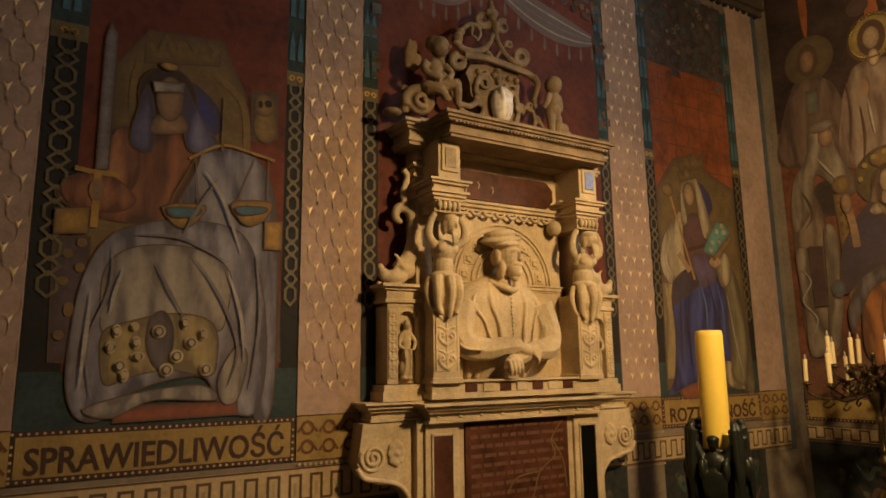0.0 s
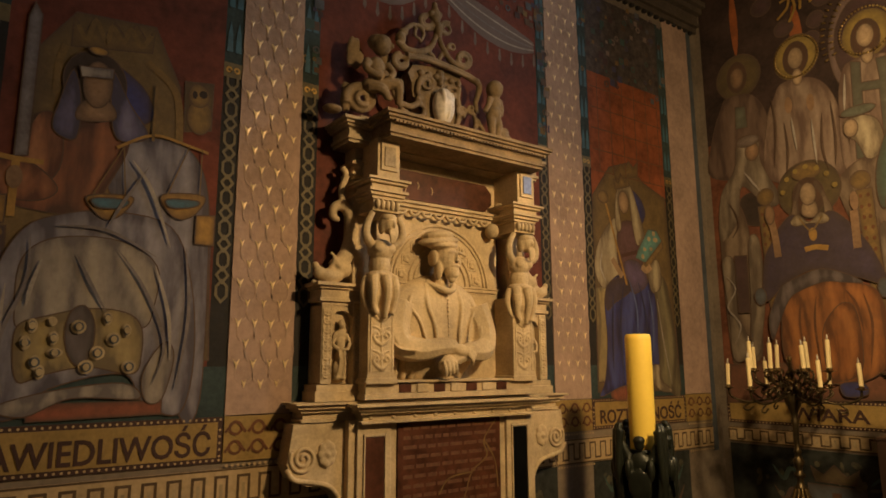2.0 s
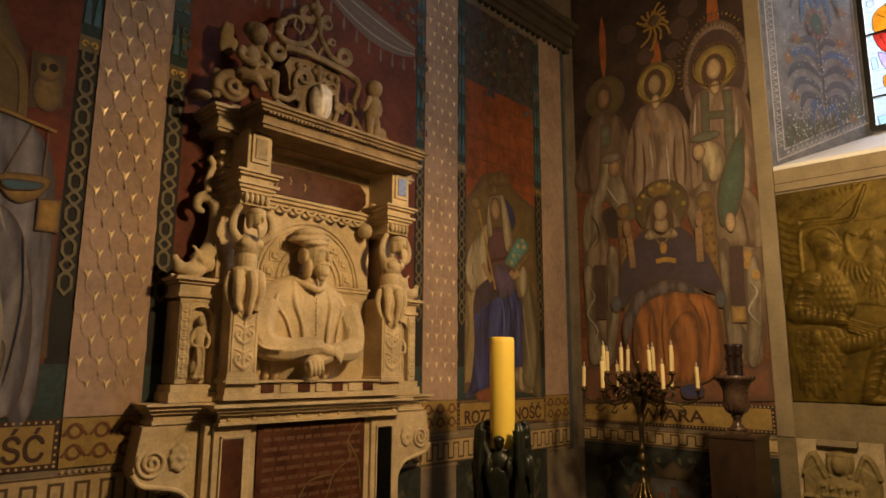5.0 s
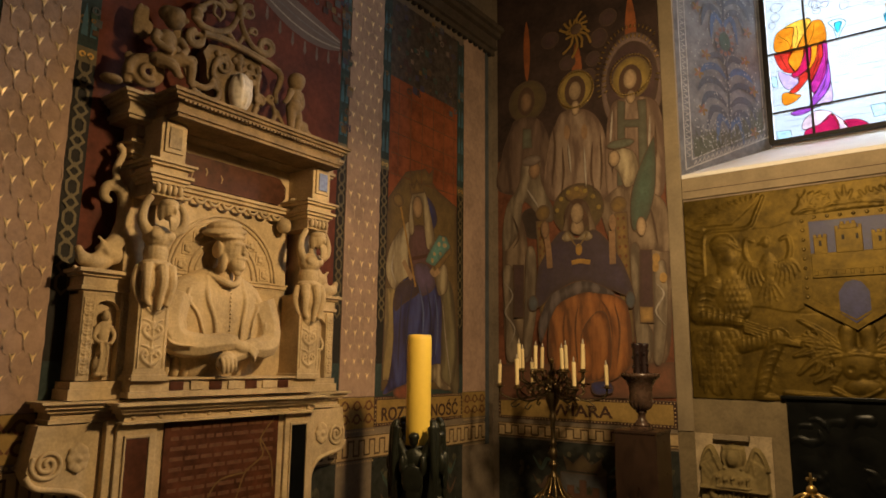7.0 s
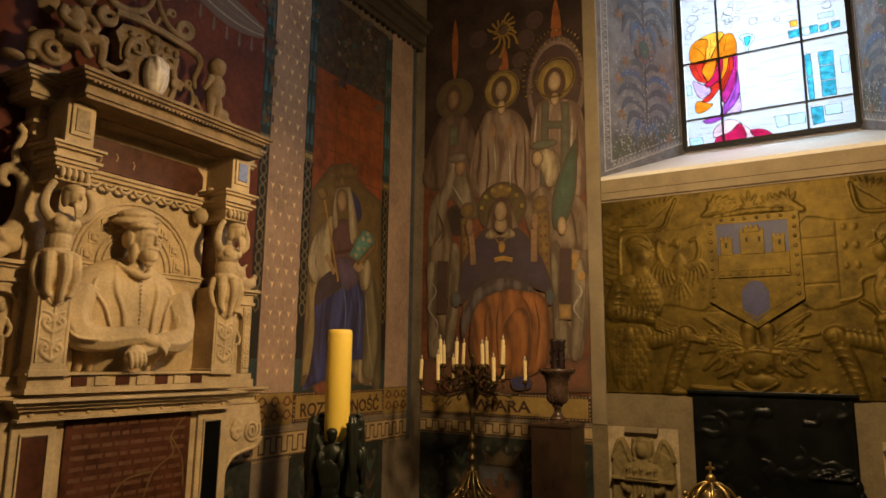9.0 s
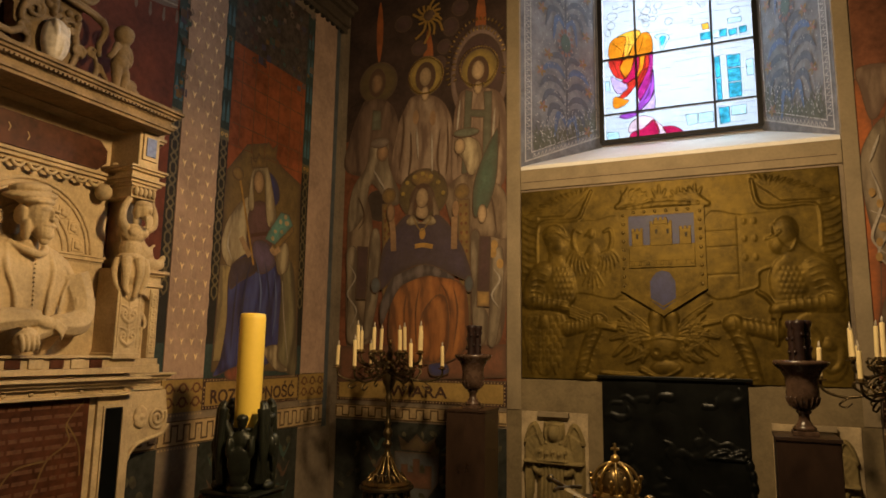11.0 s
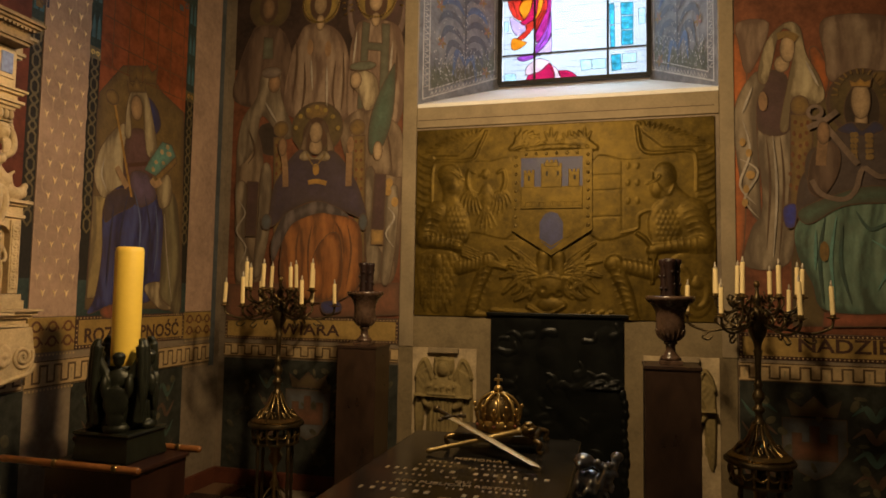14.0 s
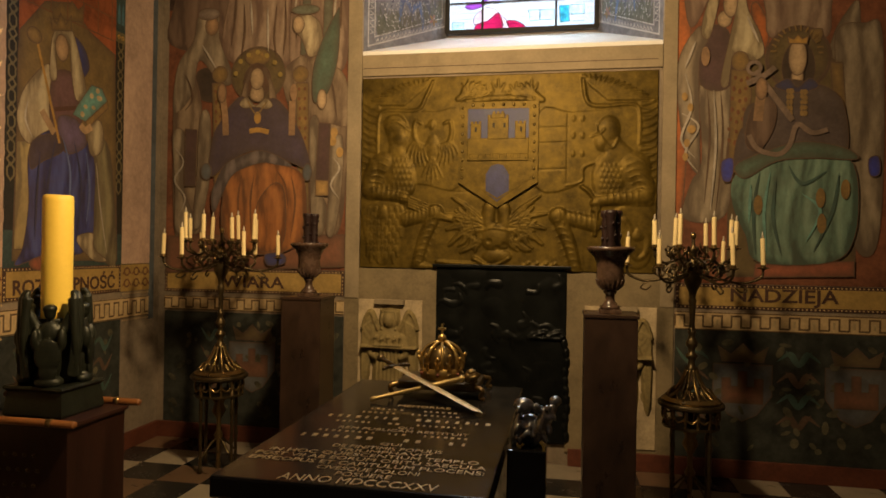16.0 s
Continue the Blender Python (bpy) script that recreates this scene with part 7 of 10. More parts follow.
for i in range(9):
    bm = bmesh.new()
    tube(bm, [P(1.85 + i * 0.087 + 0.030 * math.cos(t), 2.575 - 0.026 * math.sin(t), 0.12) for t in (math.pi * j / 6 for j in range(7))], 0.010, 6, 1, False)
    part("lintel_curl", bm, M["stone"], monument, smooth=True)
bm = bmesh.new()
plaque = [(1.83, 2.65), (2.58, 2.65), (2.63, 2.70), (2.63, 2.77), (2.58, 2.82), (1.83, 2.82)]
front = [bm.verts.new(on_left(u, v, 0.095)) for u, v in plaque]
back = [bm.verts.new(on_left(u, v, 0.07)) for u, v in plaque]
bm.faces.new(front)
for i in range(6):
    bm.faces.new((front[i], front[(i + 1) % 6], back[(i + 1) % 6], back[i]))
plq = part("plaque", bm, M["red_marble"], monument, "dark red marble plaque with pale scratches")
for u, v in ((1.97, 2.73), (2.06, 2.76), (2.16, 2.74)):
    bm = bmesh.new()
    band(bm, on_left, [(u, v), (u + 0.012, v - 0.02), (u + 0.004, v - 0.045)], 0.006, 0.097)
    part("scratch", bm, M["cream"], plq)
statue("lintel_scroll", [(P(2.60, 2.52, 0.13), (0.05, 0.045, 0.05)), (P(2.66, 2.66, 0.13), (0.04, 0.03, 0.05))], "stone", 0.008, monument, smooth=2)

# the carved half figure
B = 2.185


def gown_ring(v, half, depth):
    out = []
    for k in range(25):
        a = math.pi * k / 24
        c, s = math.cos(a), math.sin(a)
        out.append(P(B + half * math.copysign(abs(c) ** 0.72, c), 1.61 + 1.08 * (v - 1.61), depth * abs(s) ** 0.62))
    return out


def H(du, dv, d):
    """A place on the head, from the chin's root."""
    return P(B + 0.0 + 1.02 * du, 2.20 + 1.0 * dv, 0.03 + 0.98 * d)


bust = statue("bust", [
    (H(0.005, -0.04, 0.11), (0.055, 0.056, 0.08)), (H(0.012, 0.10, 0.155), (0.084, 0.068, 0.098)), (H(0.025, 0.035, 0.195), (0.050, 0.046, 0.058)), (H(0.034, 0.100, 0.236), (0.020, 0.010, 0.030), (0, 10, 0)), (H(0.036, 0.080, 0.246), (0.013, 0.013, 0.011)),
    (H(0.060, 0.130, 0.226), (0.016, 0.026, 0.010), (-12, 0, 0)), (H(0.008, 0.130, 0.228), (0.016, 0.026, 0.010), (12, 0, 0)), (H(0.068, 0.078, 0.206), (0.024, 0.020, 0.026)), (H(0.0, 0.078, 0.212), (0.024, 0.020, 0.026)),
    (H(0.034, 0.052, 0.236), (0.014, 0.036, 0.010)), (H(0.034, 0.012, 0.214), (0.026, 0.036, 0.030)), (H(0.030, -0.018, 0.200), (0.022, 0.026, 0.026)), (H(-0.045, 0.03, 0.17), (0.034, 0.022, 0.06)), (H(-0.062, 0.10, 0.14), (0.045, 0.018, 0.05)),
    (H(0.0, 0.176, 0.148), (0.090, 0.092, 0.026), (4, 6, 0)), (H(-0.012, 0.206, 0.125), (0.098, 0.132, 0.030), (9, 7, 0)), (H(-0.02, 0.236, 0.13), (0.085, 0.10, 0.034), (8, 0, 0)),
    (P(B + 0.045, 1.775, 0.285), (0.028, 0.062, 0.034), (-14, 0, 0)), (P(B - 0.04, 1.695, 0.275), (0.034, 0.062, 0.050), (28, 0, 0))],
    "stone", 0.0045, monument, smooth=2,
    lofts=[[gown_ring(*q_) for q_ in ((1.61, 0.20, 0.15), (1.70, 0.27, 0.175), (1.80, 0.325, 0.19), (1.92, 0.335, 0.195), (2.01, 0.325, 0.19), (2.07, 0.285, 0.175), (2.11, 0.225, 0.155), (2.14, 0.15, 0.13), (2.165, 0.07, 0.10))]],
    tubes=[([P(B - 0.27, 2.03, 0.11), P(B - 0.305, 1.90, 0.14), P(B - 0.285, 1.80, 0.18), P(B - 0.18, 1.775, 0.225), P(B - 0.08, 1.79, 0.25), P(B + 0.02, 1.795, 0.265)], 0.098, 0.042),
           ([P(B + 0.27, 2.03, 0.11), P(B + 0.31, 1.90, 0.14), P(B + 0.29, 1.80, 0.18), P(B + 0.21, 1.77, 0.22), P(B + 0.12, 1.765, 0.24), P(B + 0.0, 1.72, 0.255)], 0.098, 0.042),
           # collar, lapels, front edges
           ([P(B - 0.085, 2.165, 0.13), P(B - 0.03, 2.125, 0.19), P(B + 0.02, 2.11, 0.205), P(B + 0.065, 2.13, 0.19), P(B + 0.10, 2.17, 0.13)], 0.019, 0.019),
           ([P(B - 0.10, 2.15, 0.14), P(B - 0.115, 2.03, 0.19), P(B - 0.075, 1.92, 0.203), P(B - 0.055, 1.80, 0.205)], 0.016, 0.010), ([P(B + 0.115, 2.15, 0.14), P(B + 0.125, 2.03, 0.19), P(B + 0.105, 1.92, 0.203), P(B + 0.095, 1.80, 0.205)], 0.016, 0.010),
           ([P(B - 0.12, 2.145, 0.125), P(B - 0.225, 2.04, 0.17), P(B - 0.165, 1.93, 0.194), P(B - 0.12, 1.80, 0.20)], 0.010, 0.007), ([P(B + 0.13, 2.145, 0.125), P(B + 0.225, 2.04, 0.17), P(B + 0.185, 1.93, 0.194), P(B + 0.16, 1.80, 0.20)], 0.010, 0.007),
           # sleeve creases
           ([P(B - 0.25, 1.90, 0.20), P(B - 0.235, 1.83, 0.215), P(B - 0.16, 1.80, 0.235)], 0.009, 0.005), ([P(B - 0.36, 1.84, 0.19), P(B - 0.33, 1.78, 0.245), P(B - 0.24, 1.77, 0.29)], 0.008, 0.005), ([P(B + 0.26, 1.91, 0.20), P(B + 0.25, 1.83, 0.215), P(B + 0.17, 1.80, 0.235)], 0.009, 0.005)]
          + [([P(B + 0.075 + 0.004 * k, 1.79 - 0.013 * k, 0.302), P(B + 0.12, 1.765 - 0.015 * k, 0.298), P(B + 0.155 - 0.008 * k, 1.742 - 0.016 * k, 0.285)], 0.0095, 0.007) for k in range(4)]
          + [([P(B - 0.085 + 0.027 * k, 1.715, 0.298), P(B - 0.075 + 0.026 * k, 1.672, 0.304), P(B - 0.062 + 0.024 * k, 1.632 + 0.004 * k, 0.288)], 0.0115, 0.009) for k in range(4)])
for i in range(13):
    bm = bmesh.new()
    ell(bm, P(B + 0.018 + 0.001 * i, 2.085 - 0.022 * i, 0.202 - 0.0004 * i), (0.006, 0.006, 0.006), seg=8)
    part("button", bm, M["stone"], monument, smooth=True)
for i in range(4):
    bm = bmesh.new()
    ell(bm, P(1.90 + 0.055 * i, 1.67, 0.10), (0.04, 0.024, 0.075), seg=12)
    part("drapery_fold", bm, M["stone"], monument, smooth=True)

# cornice
steps("cornice_back", 1.55, 2.93, 2.88, 0.20, ((0.018, 0.0), (0.02, 0.012), (0.045, 0.0), (0.014, 0.02), (0.016, 0.035), (0.02, 0.05)), "stone_dark")
steps("cornice_front", 1.69, 2.79, 2.885, 0.40, ((0.018, 0.0), (0.02, 0.012), (0.045, 0.0), (0.014, 0.02), (0.016, 0.035), (0.02, 0.05)), "stone_brown")
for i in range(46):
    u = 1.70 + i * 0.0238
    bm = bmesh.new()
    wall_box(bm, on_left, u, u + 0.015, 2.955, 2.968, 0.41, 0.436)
    part("dentil", bm, M["stone_brown"], monument)

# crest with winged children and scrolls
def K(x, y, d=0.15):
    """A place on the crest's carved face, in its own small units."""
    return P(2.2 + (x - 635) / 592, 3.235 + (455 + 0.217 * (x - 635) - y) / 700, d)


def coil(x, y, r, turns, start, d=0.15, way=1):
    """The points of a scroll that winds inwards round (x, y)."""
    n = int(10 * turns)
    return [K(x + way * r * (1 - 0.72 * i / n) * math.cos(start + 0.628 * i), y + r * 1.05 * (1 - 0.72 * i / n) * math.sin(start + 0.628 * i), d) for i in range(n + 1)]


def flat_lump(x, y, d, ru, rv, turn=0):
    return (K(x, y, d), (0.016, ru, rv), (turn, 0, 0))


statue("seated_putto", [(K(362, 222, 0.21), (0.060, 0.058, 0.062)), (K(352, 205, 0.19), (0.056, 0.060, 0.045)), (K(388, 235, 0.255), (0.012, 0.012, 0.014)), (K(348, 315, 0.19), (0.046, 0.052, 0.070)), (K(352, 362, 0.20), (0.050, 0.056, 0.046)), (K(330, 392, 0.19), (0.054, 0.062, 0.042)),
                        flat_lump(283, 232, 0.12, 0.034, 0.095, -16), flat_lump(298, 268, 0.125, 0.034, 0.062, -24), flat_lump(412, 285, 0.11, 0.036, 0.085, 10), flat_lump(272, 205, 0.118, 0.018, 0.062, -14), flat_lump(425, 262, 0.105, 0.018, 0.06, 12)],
       "stone_brown", 0.006, monument, smooth=1,
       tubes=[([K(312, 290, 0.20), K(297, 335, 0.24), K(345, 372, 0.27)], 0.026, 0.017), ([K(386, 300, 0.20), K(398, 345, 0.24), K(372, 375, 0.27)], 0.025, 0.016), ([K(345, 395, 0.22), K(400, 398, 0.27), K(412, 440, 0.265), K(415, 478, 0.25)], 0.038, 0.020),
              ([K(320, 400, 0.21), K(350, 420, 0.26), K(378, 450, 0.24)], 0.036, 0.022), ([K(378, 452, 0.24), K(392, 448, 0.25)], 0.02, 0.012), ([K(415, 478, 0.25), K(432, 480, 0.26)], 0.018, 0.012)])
statue("seat_scroll", [flat_lump(255, 392, 0.14, 0.03, 0.036, 30), (K(200, 485, 0.16), (0.05, 0.055, 0.022))], "stone_brown", 0.006, monument, smooth=1,
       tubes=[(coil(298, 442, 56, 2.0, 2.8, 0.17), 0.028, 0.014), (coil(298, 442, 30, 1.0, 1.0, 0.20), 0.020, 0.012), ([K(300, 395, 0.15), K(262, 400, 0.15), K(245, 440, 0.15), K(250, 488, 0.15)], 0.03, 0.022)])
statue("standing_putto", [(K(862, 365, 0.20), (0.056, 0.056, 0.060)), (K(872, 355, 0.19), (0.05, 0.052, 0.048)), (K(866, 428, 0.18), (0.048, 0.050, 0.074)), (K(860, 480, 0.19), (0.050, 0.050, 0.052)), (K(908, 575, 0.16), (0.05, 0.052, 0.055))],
       "stone_brown", 0.006, monument, smooth=1,
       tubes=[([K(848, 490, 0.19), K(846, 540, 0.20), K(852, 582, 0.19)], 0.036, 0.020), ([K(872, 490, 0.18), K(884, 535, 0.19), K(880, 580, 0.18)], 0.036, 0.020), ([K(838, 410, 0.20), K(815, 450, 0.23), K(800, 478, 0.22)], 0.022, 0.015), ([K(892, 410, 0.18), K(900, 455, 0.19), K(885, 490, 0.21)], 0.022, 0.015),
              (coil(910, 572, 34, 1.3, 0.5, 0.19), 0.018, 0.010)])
steps("crest_base", 1.62, 2.74, 3.015, 0.20, ((0.02, 0.01), (0.012, 0.0)), "stone_brown")
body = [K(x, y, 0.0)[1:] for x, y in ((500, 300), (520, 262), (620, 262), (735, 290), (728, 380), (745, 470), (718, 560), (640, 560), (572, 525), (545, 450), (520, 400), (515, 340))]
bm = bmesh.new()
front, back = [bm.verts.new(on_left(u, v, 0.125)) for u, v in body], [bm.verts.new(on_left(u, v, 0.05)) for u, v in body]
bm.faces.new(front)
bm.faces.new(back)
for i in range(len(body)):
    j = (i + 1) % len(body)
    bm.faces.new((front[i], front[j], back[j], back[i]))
part("crest_body", bm, M["stone_brown"], monument)
statue("crest_gable", [], "stone_brown", 0.006, monument, smooth=1,
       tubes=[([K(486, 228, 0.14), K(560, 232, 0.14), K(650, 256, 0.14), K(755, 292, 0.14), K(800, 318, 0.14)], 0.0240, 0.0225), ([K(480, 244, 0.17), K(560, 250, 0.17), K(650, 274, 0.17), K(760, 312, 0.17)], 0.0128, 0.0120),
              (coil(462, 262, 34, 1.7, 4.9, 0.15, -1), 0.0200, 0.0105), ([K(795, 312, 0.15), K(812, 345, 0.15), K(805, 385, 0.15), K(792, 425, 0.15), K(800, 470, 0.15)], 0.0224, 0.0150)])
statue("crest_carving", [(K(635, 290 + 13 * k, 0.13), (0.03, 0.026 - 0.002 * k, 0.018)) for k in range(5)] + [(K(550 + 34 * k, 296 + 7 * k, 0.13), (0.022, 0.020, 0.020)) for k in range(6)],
       "stone_brown", 0.0055, monument, smooth=1,
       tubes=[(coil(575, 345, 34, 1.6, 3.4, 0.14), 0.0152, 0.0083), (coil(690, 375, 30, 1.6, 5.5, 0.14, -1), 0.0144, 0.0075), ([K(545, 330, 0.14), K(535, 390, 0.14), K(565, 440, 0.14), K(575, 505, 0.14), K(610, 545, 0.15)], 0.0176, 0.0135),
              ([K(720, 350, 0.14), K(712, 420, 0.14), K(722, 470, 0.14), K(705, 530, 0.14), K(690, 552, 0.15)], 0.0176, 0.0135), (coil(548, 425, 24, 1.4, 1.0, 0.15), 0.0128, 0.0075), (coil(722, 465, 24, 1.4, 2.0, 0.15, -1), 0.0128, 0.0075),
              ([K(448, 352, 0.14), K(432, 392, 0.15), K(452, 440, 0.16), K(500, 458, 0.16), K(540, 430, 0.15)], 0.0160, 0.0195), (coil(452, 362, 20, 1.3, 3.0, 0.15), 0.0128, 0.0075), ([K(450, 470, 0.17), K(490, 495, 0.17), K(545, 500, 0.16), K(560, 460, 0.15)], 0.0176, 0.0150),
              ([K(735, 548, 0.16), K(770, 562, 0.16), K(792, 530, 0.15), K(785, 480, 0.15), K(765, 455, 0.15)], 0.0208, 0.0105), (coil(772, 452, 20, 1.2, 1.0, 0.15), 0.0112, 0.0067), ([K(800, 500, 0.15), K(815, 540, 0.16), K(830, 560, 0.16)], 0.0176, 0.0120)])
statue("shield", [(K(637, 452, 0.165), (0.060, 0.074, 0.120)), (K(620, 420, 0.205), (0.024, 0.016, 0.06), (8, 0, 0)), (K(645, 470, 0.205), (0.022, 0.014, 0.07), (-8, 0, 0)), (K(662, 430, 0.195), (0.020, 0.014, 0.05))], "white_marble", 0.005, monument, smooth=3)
statue("crest_scroll", [(K(458, 160, 0.15), (0.034, 0.034, 0.040)), (K(470, 130, 0.15), (0.026, 0.034, 0.024), (20, 0, 0)), (K(448, 185, 0.16), (0.02, 0.024, 0.014))], "stone_brown", 0.0055, monument, smooth=1,
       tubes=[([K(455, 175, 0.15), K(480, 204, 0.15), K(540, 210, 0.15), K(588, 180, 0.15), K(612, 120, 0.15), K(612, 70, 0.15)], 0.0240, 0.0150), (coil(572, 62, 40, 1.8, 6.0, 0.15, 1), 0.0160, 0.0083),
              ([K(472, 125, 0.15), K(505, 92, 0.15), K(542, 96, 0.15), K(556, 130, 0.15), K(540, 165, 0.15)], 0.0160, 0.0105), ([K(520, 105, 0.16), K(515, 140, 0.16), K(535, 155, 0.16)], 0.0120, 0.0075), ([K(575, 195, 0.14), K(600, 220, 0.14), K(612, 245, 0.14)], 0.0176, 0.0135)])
statue("crest_scroll", [(K(705, 240, 0.15), (0.024, 0.024, 0.018), (30, 0, 0))], "stone_brown", 0.0055, monument, smooth=1,
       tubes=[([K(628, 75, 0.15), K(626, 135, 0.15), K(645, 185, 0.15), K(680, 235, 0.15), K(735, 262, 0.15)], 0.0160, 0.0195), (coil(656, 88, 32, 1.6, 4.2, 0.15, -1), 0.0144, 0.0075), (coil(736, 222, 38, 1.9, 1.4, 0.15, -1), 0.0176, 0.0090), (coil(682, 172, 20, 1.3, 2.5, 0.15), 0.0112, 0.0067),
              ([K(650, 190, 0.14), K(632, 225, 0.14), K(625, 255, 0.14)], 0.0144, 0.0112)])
statue("finial", [(K(617, 100, 0.16), (0.03, 0.028, 0.05)), (K(606, 45, 0.16), (0.03, 0.034, 0.040)), (K(603, 18, 0.16), (0.026, 0.026, 0.034)), (K(600, -8, 0.16), (0.02, 0.018, 0.03)), (K(585, 30, 0.16), (0.02, 0.02, 0.024)), (K(622, 32, 0.16), (0.02, 0.02, 0.024))], "stone_brown", 0.006, monument, smooth=1)

# ---- stained glass window ----
def glass(name, colour, vary=0.3, size=14.0, haze=0.12):
    m = bpy.data.materials.new(name)
    m.use_nodes = True
    nt = m.node_tree
    N, link = nt.nodes, nt.links.new
    N.remove(N["Principled BSDF"])
    tc, no, ramp = N.new("ShaderNodeTexCoord"), N.new("ShaderNodeTexNoise"), N.new("ShaderNodeValToRGB")
    no.inputs["Scale"].default_value, no.inputs["Detail"].default_value = size, 5
    link(tc.outputs["Object"], no.inputs["Vector"])
    link(no.outputs[0], ramp.inputs[0])
    e = ramp.color_ramp.elements
    e[0].position, e[0].color = 0.35, (*tone(colour, 1 - vary), 1)
    e[1].position, e[1].color = 0.62, (*colour, 1)
    tr, df, gl, m1, m2 = N.new("ShaderNodeBsdfTransparent"), N.new("ShaderNodeBsdfTranslucent"), N.new("ShaderNodeBsdfGlossy"), N.new("ShaderNodeMixShader"), N.new("ShaderNodeMixShader")
    gl.inputs["Roughness"].default_value = 0.15
    link(ramp.outputs[0], tr.inputs[0])
    link(ramp.outputs[0], df.inputs[0])
    m1.inputs[0].default_value = haze
    link(tr.outputs[0], m1.inputs[1])
    link(df.outputs[0], m1.inputs[2])
    m2.inputs[0].default_value = 0.05
    link(m1.outputs[0], m2.inputs[1])
    link(gl.outputs[0], m2.inputs[2])
    link(m2.outputs[0], N["Material Output"].inputs["Surface"])
    return m


GL = dict(clear=glass("milky clear glass", (0.97, 0.98, 1.0), 0.06, 9), orange=glass("orange glass", (0.95, 0.27, 0.012), 0.45, 12), red=glass("red glass", (0.72, 0.035, 0.02), 0.5, 12), crimson=glass("crimson glass", (0.62, 0.012, 0.085), 0.4, 12),
          magenta=glass("magenta glass", (0.60, 0.03, 0.28), 0.5, 14), violet=glass("violet glass", (0.42, 0.08, 0.52), 0.5, 14), lilac=glass("lilac glass", (0.66, 0.46, 0.72), 0.4, 16), cyan=glass("cyan glass", (0.06, 0.50, 0.66), 0.6, 22),
          pale=glass("pale blue green glass", (0.60, 0.86, 0.88), 0.25, 18), amber=glass("amber glass", (1.0, 0.50, 0.05), 0.35, 14), rose=glass("rose glass", (0.90, 0.62, 0.66), 0.3, 12))


def on_glass(u, v, d=0.0):
    return Vector((u, YW - d, v))


window = thing("window_1", "stained glass window with orange and violet draped shape", "window", (-0.35, YW, WB), kind="structure")
cols, rows_ = (-0.995, -0.688, -0.033, 0.305), (3.60, 3.852, 4.39, 5.05, 5.95)
for a, b in zip(cols, cols[1:]):
    for c, d in zip(rows_, rows_[1:]):
        bm = bmesh.new()
        rect(bm, on_glass, a + 0.006, b - 0.006, c + 0.006, d - 0.006, -0.004)
        part("pane", bm, GL["clear"], window)
bm = bmesh.new()
for u in (WL + 0.012, WR - 0.012):
    wall_box(bm, on_glass, u - 0.022, u + 0.022, WB, WT, -0.03, 0.03)
for v in (WB + 0.008,):
    wall_box(bm, on_glass, WL, WR, v - 0.018, v + 0.018, -0.03, 0.028)
part("window_frame", bm, M["iron"], window)
for u in cols[1:-1]:
    bm = bmesh.new()
    wall_box(bm, on_glass, u - 0.009, u + 0.009, WB, WT, -0.012, 0.016)
    part("glazing_bar", bm, M["iron"], window)
for v in rows_[1:-1]:
    bm = bmesh.new()
    wall_box(bm, on_glass, WL, WR, v - 0.009, v + 0.009, -0.012, 0.014)
    part("glazing_bar", bm, M["iron"], window)


def piece(name, mat, pts, k, smooth=True, lead=0.006):
    bm = bmesh.new()
    flat(bm, on_glass, pts, 0.001 + 0.0003 * k, smooth)
    ob = part(name, bm, GL[mat], window)
    bm = bmesh.new()
    band(bm, on_glass, pts, lead, 0.0040 + 0.0003 * k, True, smooth)
    part("lead_line", bm, M["iron"], ob)


def W(x, y):
    """A place on the glass in its own small units, x to the east and y down."""
    return -0.688 + (x - 478) / 446, 4.39 - (y + 0.12 * (x - 478) - 145) / 440


